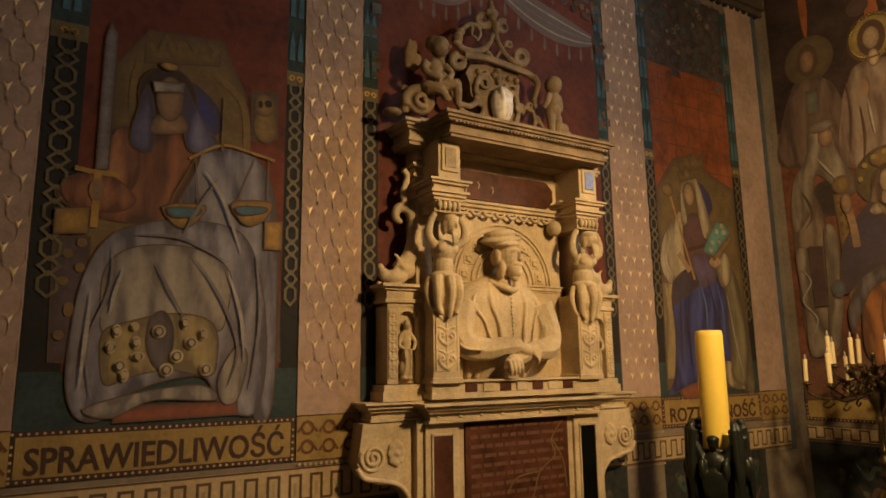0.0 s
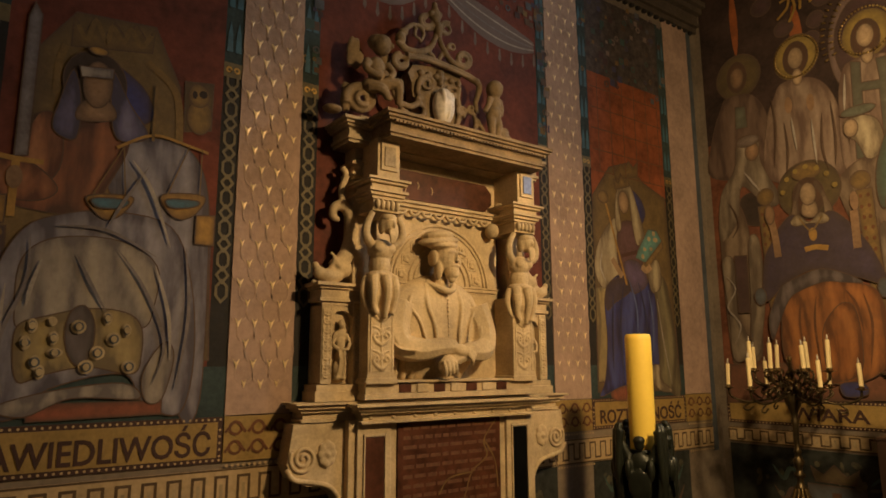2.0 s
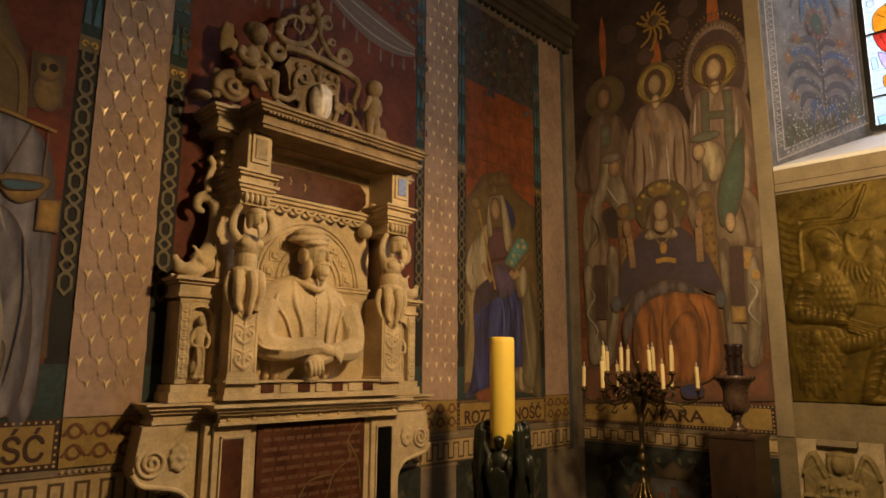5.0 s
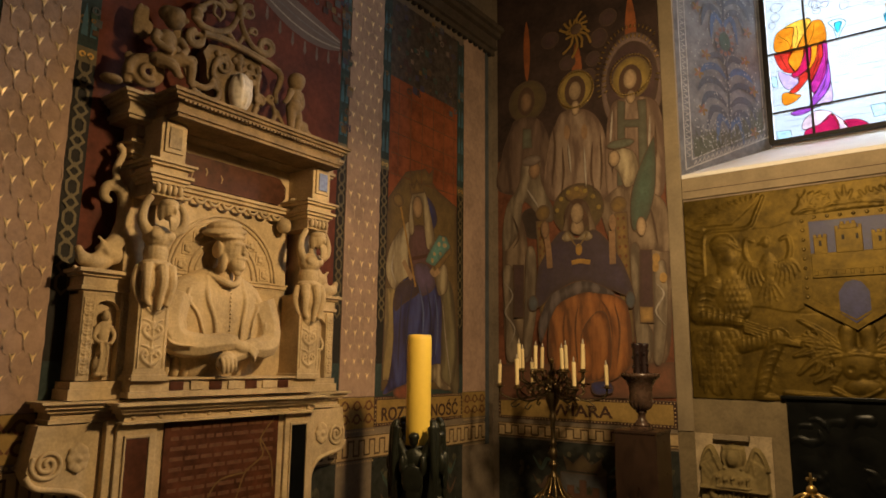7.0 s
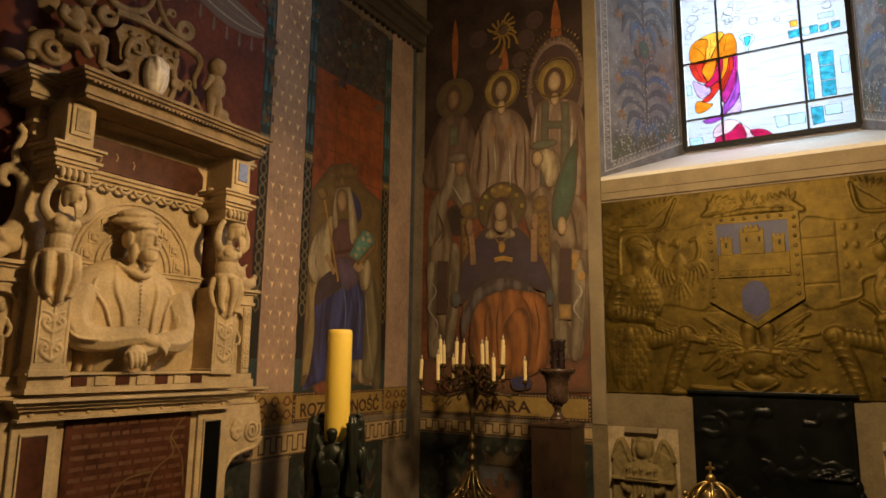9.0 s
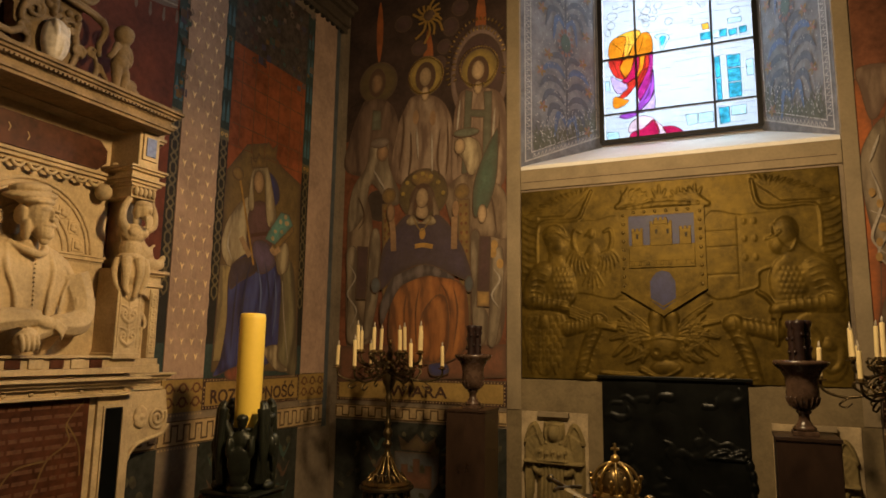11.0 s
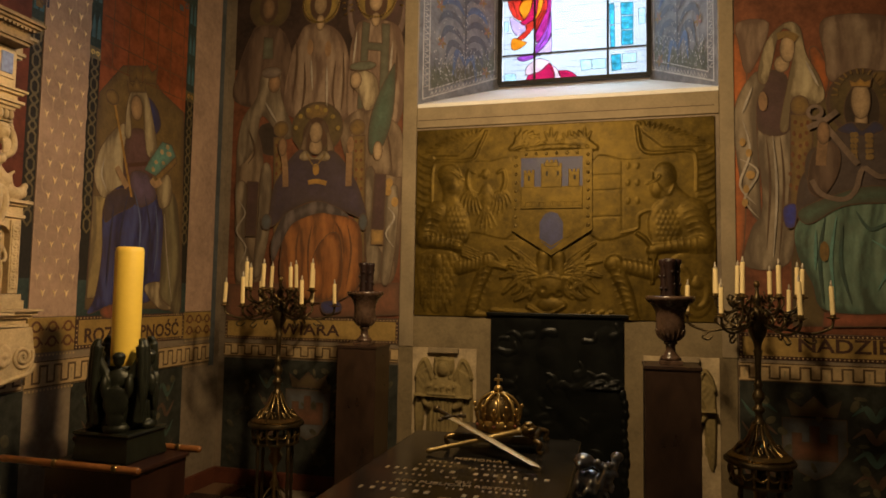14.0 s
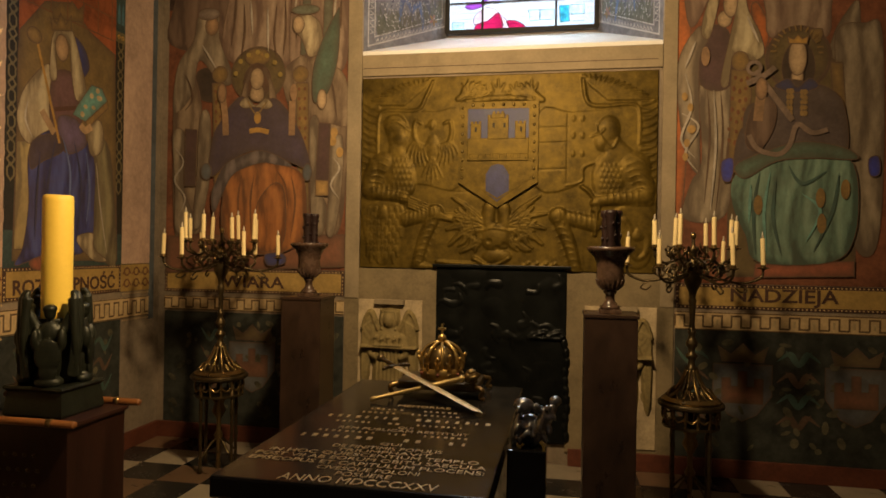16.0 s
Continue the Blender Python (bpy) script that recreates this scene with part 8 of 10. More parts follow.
# the draped shape: cape, folds, hem
for k, (nm, mt, pts) in enumerate((
        ("glass_cape", "orange", ((372, 150), (368, 110), (378, 78), (405, 58), (440, 62), (432, 110), (425, 158))), ("glass_cape", "amber", ((405, 58), (440, 40), (488, 32), (500, 50), (470, 95), (445, 150), (425, 158), (432, 110), (440, 62))),
        ("glass_cape", "orange", ((500, 50), (530, 46), (545, 82), (542, 132), (515, 140), (480, 150), (445, 150), (470, 95))), ("glass_fold", "red", ((370, 158), (425, 158), (412, 195), (432, 240), (400, 236), (380, 212), (370, 185))),
        ("glass_fold", "orange", ((425, 158), (470, 152), (462, 190), (445, 225), (432, 240), (412, 195))), ("glass_fold", "crimson", ((470, 152), (492, 150), (486, 205), (470, 240), (432, 262), (420, 248), (445, 225), (462, 190))),
        ("glass_fold", "orange", ((492, 150), (515, 142), (505, 195), (480, 240), (470, 240), (486, 205))), ("glass_fold", "red", ((515, 142), (530, 138), (528, 190), (505, 245), (482, 290), (478, 260), (480, 240), (505, 195))),
        ("glass_fold", "magenta", ((530, 138), (544, 134), (543, 200), (530, 260), (505, 310), (488, 335), (482, 290), (505, 245), (528, 190))), ("glass_fold", "violet", ((543, 200), (546, 290), (530, 330), (500, 365), (470, 385), (488, 335), (505, 310), (530, 260))),
        ("glass_fold", "lilac", ((546, 290), (545, 372), (515, 380), (485, 388), (500, 365), (530, 330))), ("glass_fold", "lilac", ((376, 232), (410, 248), (440, 262), (440, 285), (405, 306), (384, 280))),
        ("glass_fold", "red", ((470, 240), (478, 260), (452, 300), (428, 322), (405, 318), (440, 285), (440, 262))), ("glass_fold", "orange", ((384, 322), (405, 318), (428, 328), (446, 334), (420, 358), (390, 368), (380, 350))),
        ("glass_fold", "violet", ((405, 400), (440, 388), (470, 385), (485, 390), (450, 408), (420, 412))), ("glass_fold", "rose", ((440, 462), (450, 430), (490, 400), (530, 405), (540, 416), (500, 450), (455, 468))),
        ("glass_hem", "crimson", ((450, 492), (455, 468), (500, 450), (540, 416), (560, 470), (520, 486))), ("glass_hem", "crimson", ((575, 445), (620, 444), (652, 470), (600, 482), (585, 470))), ("glass_hem", "rose", ((540, 416), (575, 445), (585, 470), (600, 482), (545, 486), (560, 470))),
        ("glass_bird", "pale", ((555, 62), (590, 54), (612, 70), (596, 100), (580, 130), (570, 88))), ("glass_bird", "cyan", ((575, 70), (598, 66), (590, 95), (580, 105))))):
    piece(nm, mt, [W(*p) for p in pts], k % 4, True, 0.005)
for pts in (((385, 85), (420, 120), (422, 156)), ((450, 55), (452, 100), (436, 150)), ((510, 60), (500, 105), (478, 148)), ((385, 165), (398, 200), (410, 230)), ((520, 150), (512, 200), (492, 250)), ((537, 150), (535, 220), (512, 290)), ((540, 240), (525, 300), (500, 345)), ((400, 100), (440, 92), (480, 100)), ((500, 205), (540, 195))):
    bm = bmesh.new()
    band(bm, on_glass, [W(*p) for p in pts], 0.0045, 0.0068, False, True)
    part("lead_line", bm, M["iron"], window)
for mt, pts in (("cyan", ((728, 62), (768, 57), (768, 88), (730, 92))), ("pale", ((772, 57), (800, 52), (800, 82), (772, 87))), ("cyan", ((800, 52), (826, 48), (826, 79), (800, 82))), ("cyan", ((832, 55), (862, 48), (862, 72), (834, 79))), ("cyan", ((870, 44), (897, 40), (897, 66), (872, 71))),
                ("cyan", ((775, 165), (795, 160), (797, 245), (778, 250))), ("cyan", ((778, 254), (797, 249), (798, 335), (781, 345))), ("cyan", ((820, 158), (868, 154), (868, 205), (821, 210))), ("cyan", ((821, 214), (868, 209), (868, 262), (822, 268))), ("cyan", ((822, 272), (868, 266), (868, 325), (823, 331))),
                ("pale", ((660, 396), (705, 391), (705, 432), (668, 440))), ("pale", ((709, 391), (762, 385), (762, 425), (709, 431))), ("cyan", ((782, 370), (820, 365), (822, 428), (786, 436))), ("pale", ((826, 364), (880, 358), (880, 395), (828, 402))), ("pale", ((352, 470), (400, 466), (404, 496), (354, 500))),
                ("amber", ((735, 25), (760, 20), (762, 45), (738, 48))), ("pale", ((830, 8), (880, 2), (880, 22), (832, 28))), ("pale", ((350, 250), (368, 248), (370, 290), (352, 292))), ("pale", ((888, 180), (914, 176), (914, 240), (890, 244)))):
    piece("glass_piece", mt, [W(*p) for p in pts], 1, False, 0.004)
rng = random.Random(9)
bm = bmesh.new()
for i in range(34):
    v = 3.66 + i * 0.052
    u = -0.99
    while u < 0.30:
        w = rng.uniform(0.05, 0.22)
        if rng.random() < 0.45:
            band(bm, on_glass, [(u, v + rng.uniform(-0.008, 0.008)), (u + w, v + rng.uniform(-0.008, 0.008))], 0.0022, 0.0005)
        u += w
part("fine_lead_lines", bm, M["iron"], window, kind="stuff")
bm = bmesh.new()
for i in range(70):
    u, v, s = rng.uniform(-0.98, 0.29), rng.uniform(4.64, 5.3), rng.uniform(0.022, 0.045)
    band(bm, on_glass, [(u + s * math.cos(a) * rng.uniform(0.7, 1.1), v + s * math.sin(a) * rng.uniform(0.7, 1.1)) for a in (1.05 * j for j in range(6))], 0.0035, 0.0006 + 0.00002 * i, True, True, 3)
part("leaf_leading", bm, M["iron"], window, kind="stuff")

# painted flowers on the splays
M["splay_slate"] = paint("slate splay leaves", (0.070, 0.085, 0.125), 0.8, vary=0.4, size=12, aged=True)
M["splay_blue"] = paint("blue splay flowers", (0.070, 0.125, 0.27), 0.8, vary=0.4, size=12, aged=True)
M["splay_rose"] = paint("rose splay flowers", (0.24, 0.12, 0.10), 0.8, vary=0.4, size=12, aged=True)
M["splay_green"] = paint("dull green splay grass", (0.085, 0.095, 0.075), 0.8, vary=0.5, size=10, aged=True)
M["splay_pale"] = paint("pale splay border", (0.42, 0.41, 0.42), 0.8, vary=0.3, size=12, aged=True)
for side, (x0, x1) in enumerate(((FL, WL), (FR, WR))):
    ln = math.hypot(x1 - x0, YW - YE)
    s = Vector((x1 - x0, YW - YE, 0)) / ln
    nrm = Vector((s.y, -s.x, 0)) if side == 0 else Vector((-s.y, s.x, 0))

    def on_splay(u, v, d=0.0, o=Vector((x0, YE, 0)), s=s, nrm=nrm):
        p = o + s * u + nrm * d
        return Vector((p.x, p.y, v))

    def low(u):
        return FB + (WB - FB) * u / 0.95

    g = thing("splay_painting", "painted blue flowers and patterned border on the splay", "painted ornament", on_splay(0.5, 3.6), "splay paintings")
    bm = bmesh.new()
    for e, w in ((0.045, 0.012), (0.115, 0.010)):
        band(bm, on_splay, [(e, 6.0), (e, low(e) + e * 0.9), (ln - e * 0.6, low(ln) + e * 0.9), (ln - e * 0.6, 6.0)], w, 0.004)
    part("border_line", bm, M["splay_pale"], g)
    bm = bmesh.new()
    for i in range(52):
        v = low(0.08) + 0.13 + i * 0.05
        band(bm, on_splay, [(0.058, v), (0.10, v + 0.018), (0.058, v + 0.036)], 0.007, 0.0045)
    for i in range(18):
        u = 0.13 + i * 0.046
        band(bm, on_splay, [(u, low(u) + 0.055), (u + 0.02, low(u) + 0.092), (u + 0.04, low(u) + 0.055)], 0.007, 0.0048)
    part("border_zigzag", bm, M["splay_pale"], g, kind="stuff")
    for base in (3.58, 4.50):
        c = ln * 0.54
        for lv, (h, w, droop) in enumerate(((0.10, 0.15, 0.16), (0.17, 0.25, 0.13), (0.29, 0.31, 0.10), (0.42, 0.33, 0.06), (0.55, 0.29, 0.02), (0.66, 0.20, -0.03), (0.74, 0.10, -0.10))):
            for sg in (-1, 1):
                bm = bmesh.new()
                band(bm, on_splay, [(c + sg * 0.01, base + h - 0.03), (c + sg * w * 0.35, base + h + 0.055), (c + sg * w * 0.75, base + h + 0.045), (c + sg * w, base + h - droop)], 0.062, 0.004 + 0.0004 * lv, False, True, 6, True)
                part("leaf", bm, M["splay_blue" if lv in (0, 4) else "splay_slate"], g)
        bm = bmesh.new()
        band(bm, on_splay, [(c, base - 0.08), (c + 0.01, base + 0.4), (c, base + 0.75)], 0.024, 0.0035, False, True)
        part("stem", bm, M["splay_slate"], g)
        for k in range(14):
            bm = bmesh.new()
            oval(bm, on_splay, c + 0.022 * (-1) ** k, base + 0.16 + 0.038 * k, 0.007, 0.009, 0.0085, 8)
            part("berry", bm, M["splay_pale"], g)
        for du, dv in ((-0.29, 0.20), (0.27, 0.08), (-0.31, 0.52), (0.29, 0.46), (-0.22, 0.70), (0.22, 0.72)):
            for q in range(5):
                bm = bmesh.new()
                oval(bm, on_splay, c + du + 0.030 * math.cos(1.257 * q), base + dv + 0.030 * math.sin(1.257 * q), 0.026, 0.013, 0.0062 + 0.0004 * q, 10, 1.257 * q)
                part("petal", bm, M["splay_rose" if q % 2 else "p_ochre_dark"], g)
        bm = bmesh.new()
        oval(bm, on_splay, c, base + 0.86, 0.06, 0.085, 0.0075)
        part("medallion", bm, M["p_teal_dark"], g)
        for q in range(12):
            bm = bmesh.new()
            oval(bm, on_splay, c + 0.085 * math.cos(0.5236 * q), base + 0.86 + 0.115 * math.sin(0.5236 * q), 0.022, 0.016, 0.0072 + 0.0003 * (q % 2), 9, 0.5236 * q)
            part("petal", bm, M["splay_rose"], g)
    bm = bmesh.new()
    for i in range(240):
        u = rng.uniform(0.14, ln - 0.09)
        v, h = low(u) + 0.10, rng.uniform(0.06, 0.30) * (0.5 + abs(u / ln - 0.5) * 1.2)
        band(bm, on_splay, [(u, v), (u + rng.uniform(-0.02, 0.02), v + 0.6 * h), (u + rng.uniform(-0.05, 0.05), v + h)], 0.013, 0.0032 + 0.000004 * i, False, True, 3, True)
    part("grass", bm, M["splay_green"], g, kind="stuff")
    bm = bmesh.new()
    for i in range(300):
        u = rng.uniform(0.15, ln - 0.1)
        oval(bm, on_splay, u, low(u) + (rng.uniform(0.13, 0.36) if i < 120 else rng.uniform(0.3, 2.0)), 0.005, 0.008, 0.0085 + 0.00001 * i, 7)
    part("small_blossoms", bm, M["splay_pale"], g, kind="stuff")

# ---- bronze relief under the window ----
relief = thing("bronze_relief", "tarnished gilt bronze relief with castle shield and feathers", "relief", on_end(-0.4, 1.46))


def E(u, v, d):
    return tuple(on_end(u, v, d))


RU = -0.44


def G(x, y):
    """A place on the panel in its own small units, x to the east and y down."""
    return (-1.533 + 2.27 * (x - 30) / 1013, 1.462 + 1.504 * (692 - 0.012 * x - y) / (640 + 0.02 * x))


cv = Carving(on_end, -1.533, 0.737, 1.462, 2.966, 0.0062)
cv.grain(0.10, 0.0025, 5)
# shields behind the supporters, with their raised border
cv.slab([G(95, 420), G(92, 200), G(120, 162), G(235, 158), G(300, 160), G(385, 165), G(385, 410), G(240, 405)], 0.010)
cv.slab([G(650, 410), G(655, 160), G(760, 158), G(860, 150), G(960, 140), G(985, 165), G(985, 300), G(820, 335), G(795, 395)], 0.010)
cv.limb([G(90, 330), G(90, 200), G(115, 160), G(230, 156), G(262, 110), G(285, 60)], 0.016, 0.014, 0.024)
cv.limb([G(800, 50), G(812, 118), G(850, 138), G(960, 132), G(985, 160), G(985, 260)], 0.016, 0.014, 0.024)
cv.limb([G(750, 400), G(800, 385), G(805, 340), G(850, 322)], 0.010, 0.010, 0.022)
for y in (212, 262, 350):
    cv.limb([G(655, y), G(750, y - 4)], 0.007, 0.007, -0.006, smooth=False)
cv.limb([G(752, 165), G(750, 395)], 0.007, 0.007, -0.006, smooth=False)
for y in (180, 235, 295):
    for x in (770, 800):
        cv.lump(*G(x, y), 0.020, 0.030, 0.022)
# fan-shaped cloth in both upper corners, feathers down the edges
for k in range(13):
    cv.leaf(G(255 - 6 * k, 72 + 5 * k), G(275 - 19 * k, 52 + 0.6 * k * k), 0.026, 0.022)
    cv.leaf(G(825 + 5 * k, 62 + 4 * k), G(800 + 19 * k, 35 + 0.55 * k * k), 0.026, 0.022)
for k in range(11):
    cv.leaf(G(88, 150 + 24 * k), G(36, 132 + 25 * k), 0.022, 0.018, 0.1)
    cv.leaf(G(990, 130 + 24 * k), G(1040, 112 + 25 * k), 0.022, 0.018, -0.1)
# sprays of leaves beside the crown
for sx, cx in ((-1, 375), (1, 665)):
    for k in range(9):
        a = radians(100 + 20 * k)
        cv.leaf(G(cx - sx * 4 * k, 118 - 3 * k), G(cx - sx * (4 * k + 44 * abs(math.sin(a)) + 22), 118 - 3 * k + 46 * math.cos(a)), 0.020, 0.020, 0.12)
# crown over the shield
cv.limb([G(395, 128), G(520, 112), G(648, 118)], 0.024, 0.024, 0.020)
for k in range(9):
    cv.lump(*G(405 + 29 * k, 126 - 1.5 * k), 0.012, 0.014, 0.010, add=True)
for k, x in enumerate((412, 452, 515, 576, 628)):
    big = k % 2 == 0
    for a in range(5):
        t = radians(-20 + 55 * a)
        cv.leaf(G(x, 104), G(x + 26 * math.cos(t), 84 - 34 * math.sin(t) * (1.0 if big else 0.7)), 0.022, 0.013)
# eagle on the west shield
for sg in (-1, 1):
    cv.limb([G(288, 262), G(288 + sg * 40, 285), G(288 + sg * 66, 240), G(288 + sg * 62, 195), G(288 + sg * 42, 200)], 0.026, 0.014, 0.026)
    for k in range(7):
        a = radians(35 + 17 * k)
        cv.leaf(G(288 + sg * (62 - 7 * k), 262 + 3 * k), G(288 + sg * (62 - 7 * k + 36 * math.cos(a)), 262 + 3 * k + 72 * math.sin(a)), 0.017, 0.024, 0.1 * sg)
cv.lump(*G(288, 278), 0.055, 0.10, 0.030)
cv.lump(*G(285, 205), 0.032, 0.045, 0.030)
cv.limb([G(278, 205), G(262, 212)], 0.012, 0.006, 0.026)
for k in range(5):
    cv.leaf(G(288, 310), G(252 + 18 * k, 402 - 12 * abs(k - 2)), 0.016, 0.024)
# the western supporter
body = [G(120, 190), G(150, 172), G(185, 190), G(205, 225), G(200, 262), G(188, 290), G(215, 330), G(232, 385), G(225, 430), G(196, 452), G(180, 470), G(100, 462), G(48, 458), G(42, 425), G(70, 385), G(80, 330), G(125, 300), G(128, 262), G(115, 225)]
cv.slab(body, 0.034, 0.05)
cv.lump(*G(152, 205), 0.095, 0.085, 0.055)
cv.lump(*G(168, 248), 0.066, 0.085, 0.052)
cv.limb([G(118, 215), G(158, 196), G(206, 226)], 0.012, 0.009, 0.012, add=True)
cv.limb([G(130, 185), G(160, 178), G(196, 205)], 0.010, 0.007, 0.010, add=True)
cv.lump(*G(112, 340), 0.105, 0.10, 0.060)
cv.lump(*G(165, 370), 0.13, 0.16, 0.055)
cv.limb([G(60, 430), G(110, 440), G(188, 448)], 0.062, 0.042, 0.064)
cv.limb([G(80, 345), G(62, 390), G(58, 430)], 0.060, 0.055, 0.058)
for k in range(6):
    cv.limb([G(82 - 4 * k, 322 + 20 * k), G(104 - 4 * k, 316 + 21 * k), G(132 - 6 * k, 326 + 20 * k)], 0.008, 0.006, 0.008, add=True)
    cv.limb([G(78 + 18 * k, 412), G(76 + 18 * k, 462)], 0.007, 0.006, 0.007, add=True, smooth=False)
for r in range(6):
    for c in range(5):
        cv.lump(*G(150 + 15 * c + 7 * (r % 2), 325 + 20 * r), 0.014, 0.017, 0.006, add=True)
cv.lump(*G(188, 452), 0.05, 0.045, 0.066)
for k in range(4):
    cv.limb([G(178, 440 + 10 * k), G(206, 446 + 9 * k)], 0.011, 0.009, 0.012, add=True)
for k in range(4):
    cv.limb([G(205, 455 + 9 * k), G(280, 482 + 9 * k), G(362, 518 + 3 * k)], 0.013, 0.010, 0.048)
# the eastern supporter
body = [G(858, 195), G(880, 168), G(912, 178), G(920, 235), G(950, 268), G(1000, 310), G(1026, 370), G(1034, 450), G(1000, 466), G(900, 462), G(860, 470), G(838, 455), G(840, 420), G(832, 360), G(850, 310), G(872, 290), G(850, 285), G(836, 262), G(838, 235), G(850, 215)]
cv.slab(body, 0.034, 0.05)
cv.lump(*G(886, 215), 0.085, 0.11, 0.055)
cv.lump(*G(862, 255), 0.050, 0.070, 0.050)
cv.limb([G(830, 238), G(858, 228), G(870, 215)], 0.010, 0.012, 0.012, add=True)
cv.limb([G(850, 195), G(862, 240), G(896, 275), G(918, 240)], 0.012, 0.009, 0.010, add=True)
cv.lump(*G(968, 340), 0.125, 0.13, 0.062)
cv.lump(*G(895, 380), 0.14, 0.17, 0.052)
cv.limb([G(995, 430), G(930, 438), G(858, 448)], 0.062, 0.040, 0.064)
cv.limb([G(980, 350), G(1012, 400), G(1005, 435)], 0.062, 0.055, 0.060)
for k in range(6):
    cv.limb([G(940 + 5 * k, 312 + 20 * k), G(970 + 5 * k, 302 + 20 * k), G(1000 + 5 * k, 318 + 20 * k)], 0.008, 0.006, 0.008, add=True)
    cv.limb([G(880 + 20 * k, 414), G(884 + 20 * k, 464)], 0.007, 0.006, 0.007, add=True, smooth=False)
for r in range(6):
    for c in range(5):
        cv.lump(*G(862 + 15 * c + 7 * (r % 2), 330 + 18 * r), 0.014, 0.016, 0.006, add=True)
cv.lump(*G(850, 455), 0.05, 0.04, 0.066)
for k in range(4):
    cv.limb([G(846 + 6 * k, 450), G(836 + 7 * k, 482)], 0.010, 0.008, 0.050)
cv.limb([G(800, 402), G(830, 425), G(850, 470), G(846, 560)], 0.016, 0.014, 0.050)
# armoured legs
for sg, x0, x1, x2, x3 in ((1, 195, 300, 262, 240), (-1, 845, 725, 762, 785)):
    cv.limb([G(x0, 525), G((x0 + x1) / 2, 512), G(x1, 502)], 0.058, 0.050, 0.046)
    cv.limb([G(x1, 505), G(x2, 590), G(x3, 672)], 0.056, 0.040, 0.046)
    cv.lump(*G(x1, 500), 0.072, 0.066, 0.066)
    cv.limb([G(x1 - 14, 484), G(x1 + 4, 476), G(x1 + 20, 492)], 0.010, 0.007, 0.010, add=True)
    cv.lump(*G(x3 + 14 * sg, 682), 0.085, 0.030, 0.042)
    for k in range(8):
        t = k / 7
        x, y = x1 + (x3 - x1) * t, 522 + 146 * t
        cv.limb([G(x - 22, y + 4), G(x, y - 5), G(x + 22, y + 3)], 0.007, 0.006, 0.008, add=True)
        x = x0 + (x1 - x0) * t
        cv.limb([G(x, 548 - 22 * t), G(x + 4, 515 - 14 * t), G(x, 488 - 6 * t)], 0.007, 0.006, 0.007, add=True)
# scalloped shield and curling beast in the lower corners
cv.slab([G(42, 480), G(180, 476), G(182, 590), G(150, 650), G(110, 684), G(68, 640), G(44, 580)], 0.018, 0.02)
for r in range(8):
    for c in range(5):
        x = 62 + 25 * c + 12 * (r % 2)
        if abs(x - 112) < 66 - 6 * max(0, r - 4):
            cv.leaf(G(x, 490 + 22 * r), G(x + (x - 112) * 0.12, 520 + 22 * r), 0.022, 0.030)
cv.lump(*G(112, 505), 0.05, 0.07, 0.040)
cv.slab([G(905, 480), G(1030, 470), G(1030, 620), G(985, 668), G(925, 630)], 0.016, 0.02)
cv.limb([G(985, 545), G(1015, 560), G(1012, 610), G(985, 635), G(962, 610)], 0.030, 0.020, 0.034)
cv.lump(*G(985, 560), 0.055, 0.045, 0.038)
cv.limb([G(940, 510), G(960, 540), G(945, 600)], 0.030, 0.020, 0.030)
# broad leaves round the helmet
for sg in (-1, 1):
    for x, y, w, b in ((150, 440, 0.034, 0.05), (172, 498, 0.044, 0.08), (128, 478, 0.036, -0.08), (168, 548, 0.046, 0.1), (160, 600, 0.046, 0.14), (118, 622, 0.046, -0.10), (68, 618, 0.040, 0.10), (110, 555, 0.040, 0.05), (48, 560, 0.036, 0.0), (120, 520, 0.036, 0.1)):
        cv.leaf(G(512 + sg * 28, 545), G(512 + sg * x, y + (8 if sg < 0 else -4)), w, 0.036, b * sg)
        mx, my = 512 + sg * (28 + 0.55 * (x - 28)), 545 + 0.55 * (y - 545)
        cv.leaf(G(mx, my), G(mx + sg * 34, my - 26), w * 0.6, 0.032, 0.15 * sg)
        cv.leaf(G(mx, my), G(mx + sg * 28, my + 34), w * 0.6, 0.032, -0.15 * sg)
cv.limb([G(490, 480), G(488, 530), G(500, 545)], 0.05, 0.05, 0.046)
cv.limb([G(540, 480), G(545, 530), G(530, 545)], 0.05, 0.05, 0.046)
cv.lump(*G(514, 578), 0.115, 0.115, 0.070)
cv.lump(*G(520, 640), 0.115, 0.060, 0.056)
for x, y in ((492, 590), (545, 600), (520, 612)):
    cv.lump(*G(x, y), 0.024, 0.020, -0.020, add=True)
cv.limb([G(450, 560), G(512, 545), G(580, 560)], 0.014, 0.012, 0.012, add=True)
cv.limb([G(440, 650), G(500, 672), G(560, 645)], 0.020, 0.014, 0.050)
cv.limb([G(310, 664), G(400, 668), G(480, 666)], 0.016, 0.014, 0.026)
for k in range(8):
    cv.lump(*G(610 + 15 * k, 668 - 8 * (k % 2)), 0.022, 0.014, 0.022, 25)
cv.h *= 0.44
cv.skin("cast_panel", 0.016, "relief", relief, relax=1)

# castle shield
def S(u, v):
    """From the shield's own plan to the panel."""
    return RU + (u + 0.3825) * 1.10, 2.75 - (2.715 - v) * 0.885


def shield_box(name, u0, u1, v0, v1, d0, d1, bevel):
    (a, c), (b, d) = S(u0, v0), S(u1, v1)
    bm = bmesh.new()
    wall_box(bm, on_end, a, b, c, d, d0, d1, bevel)
    part(name, bm, M["relief"], shield)


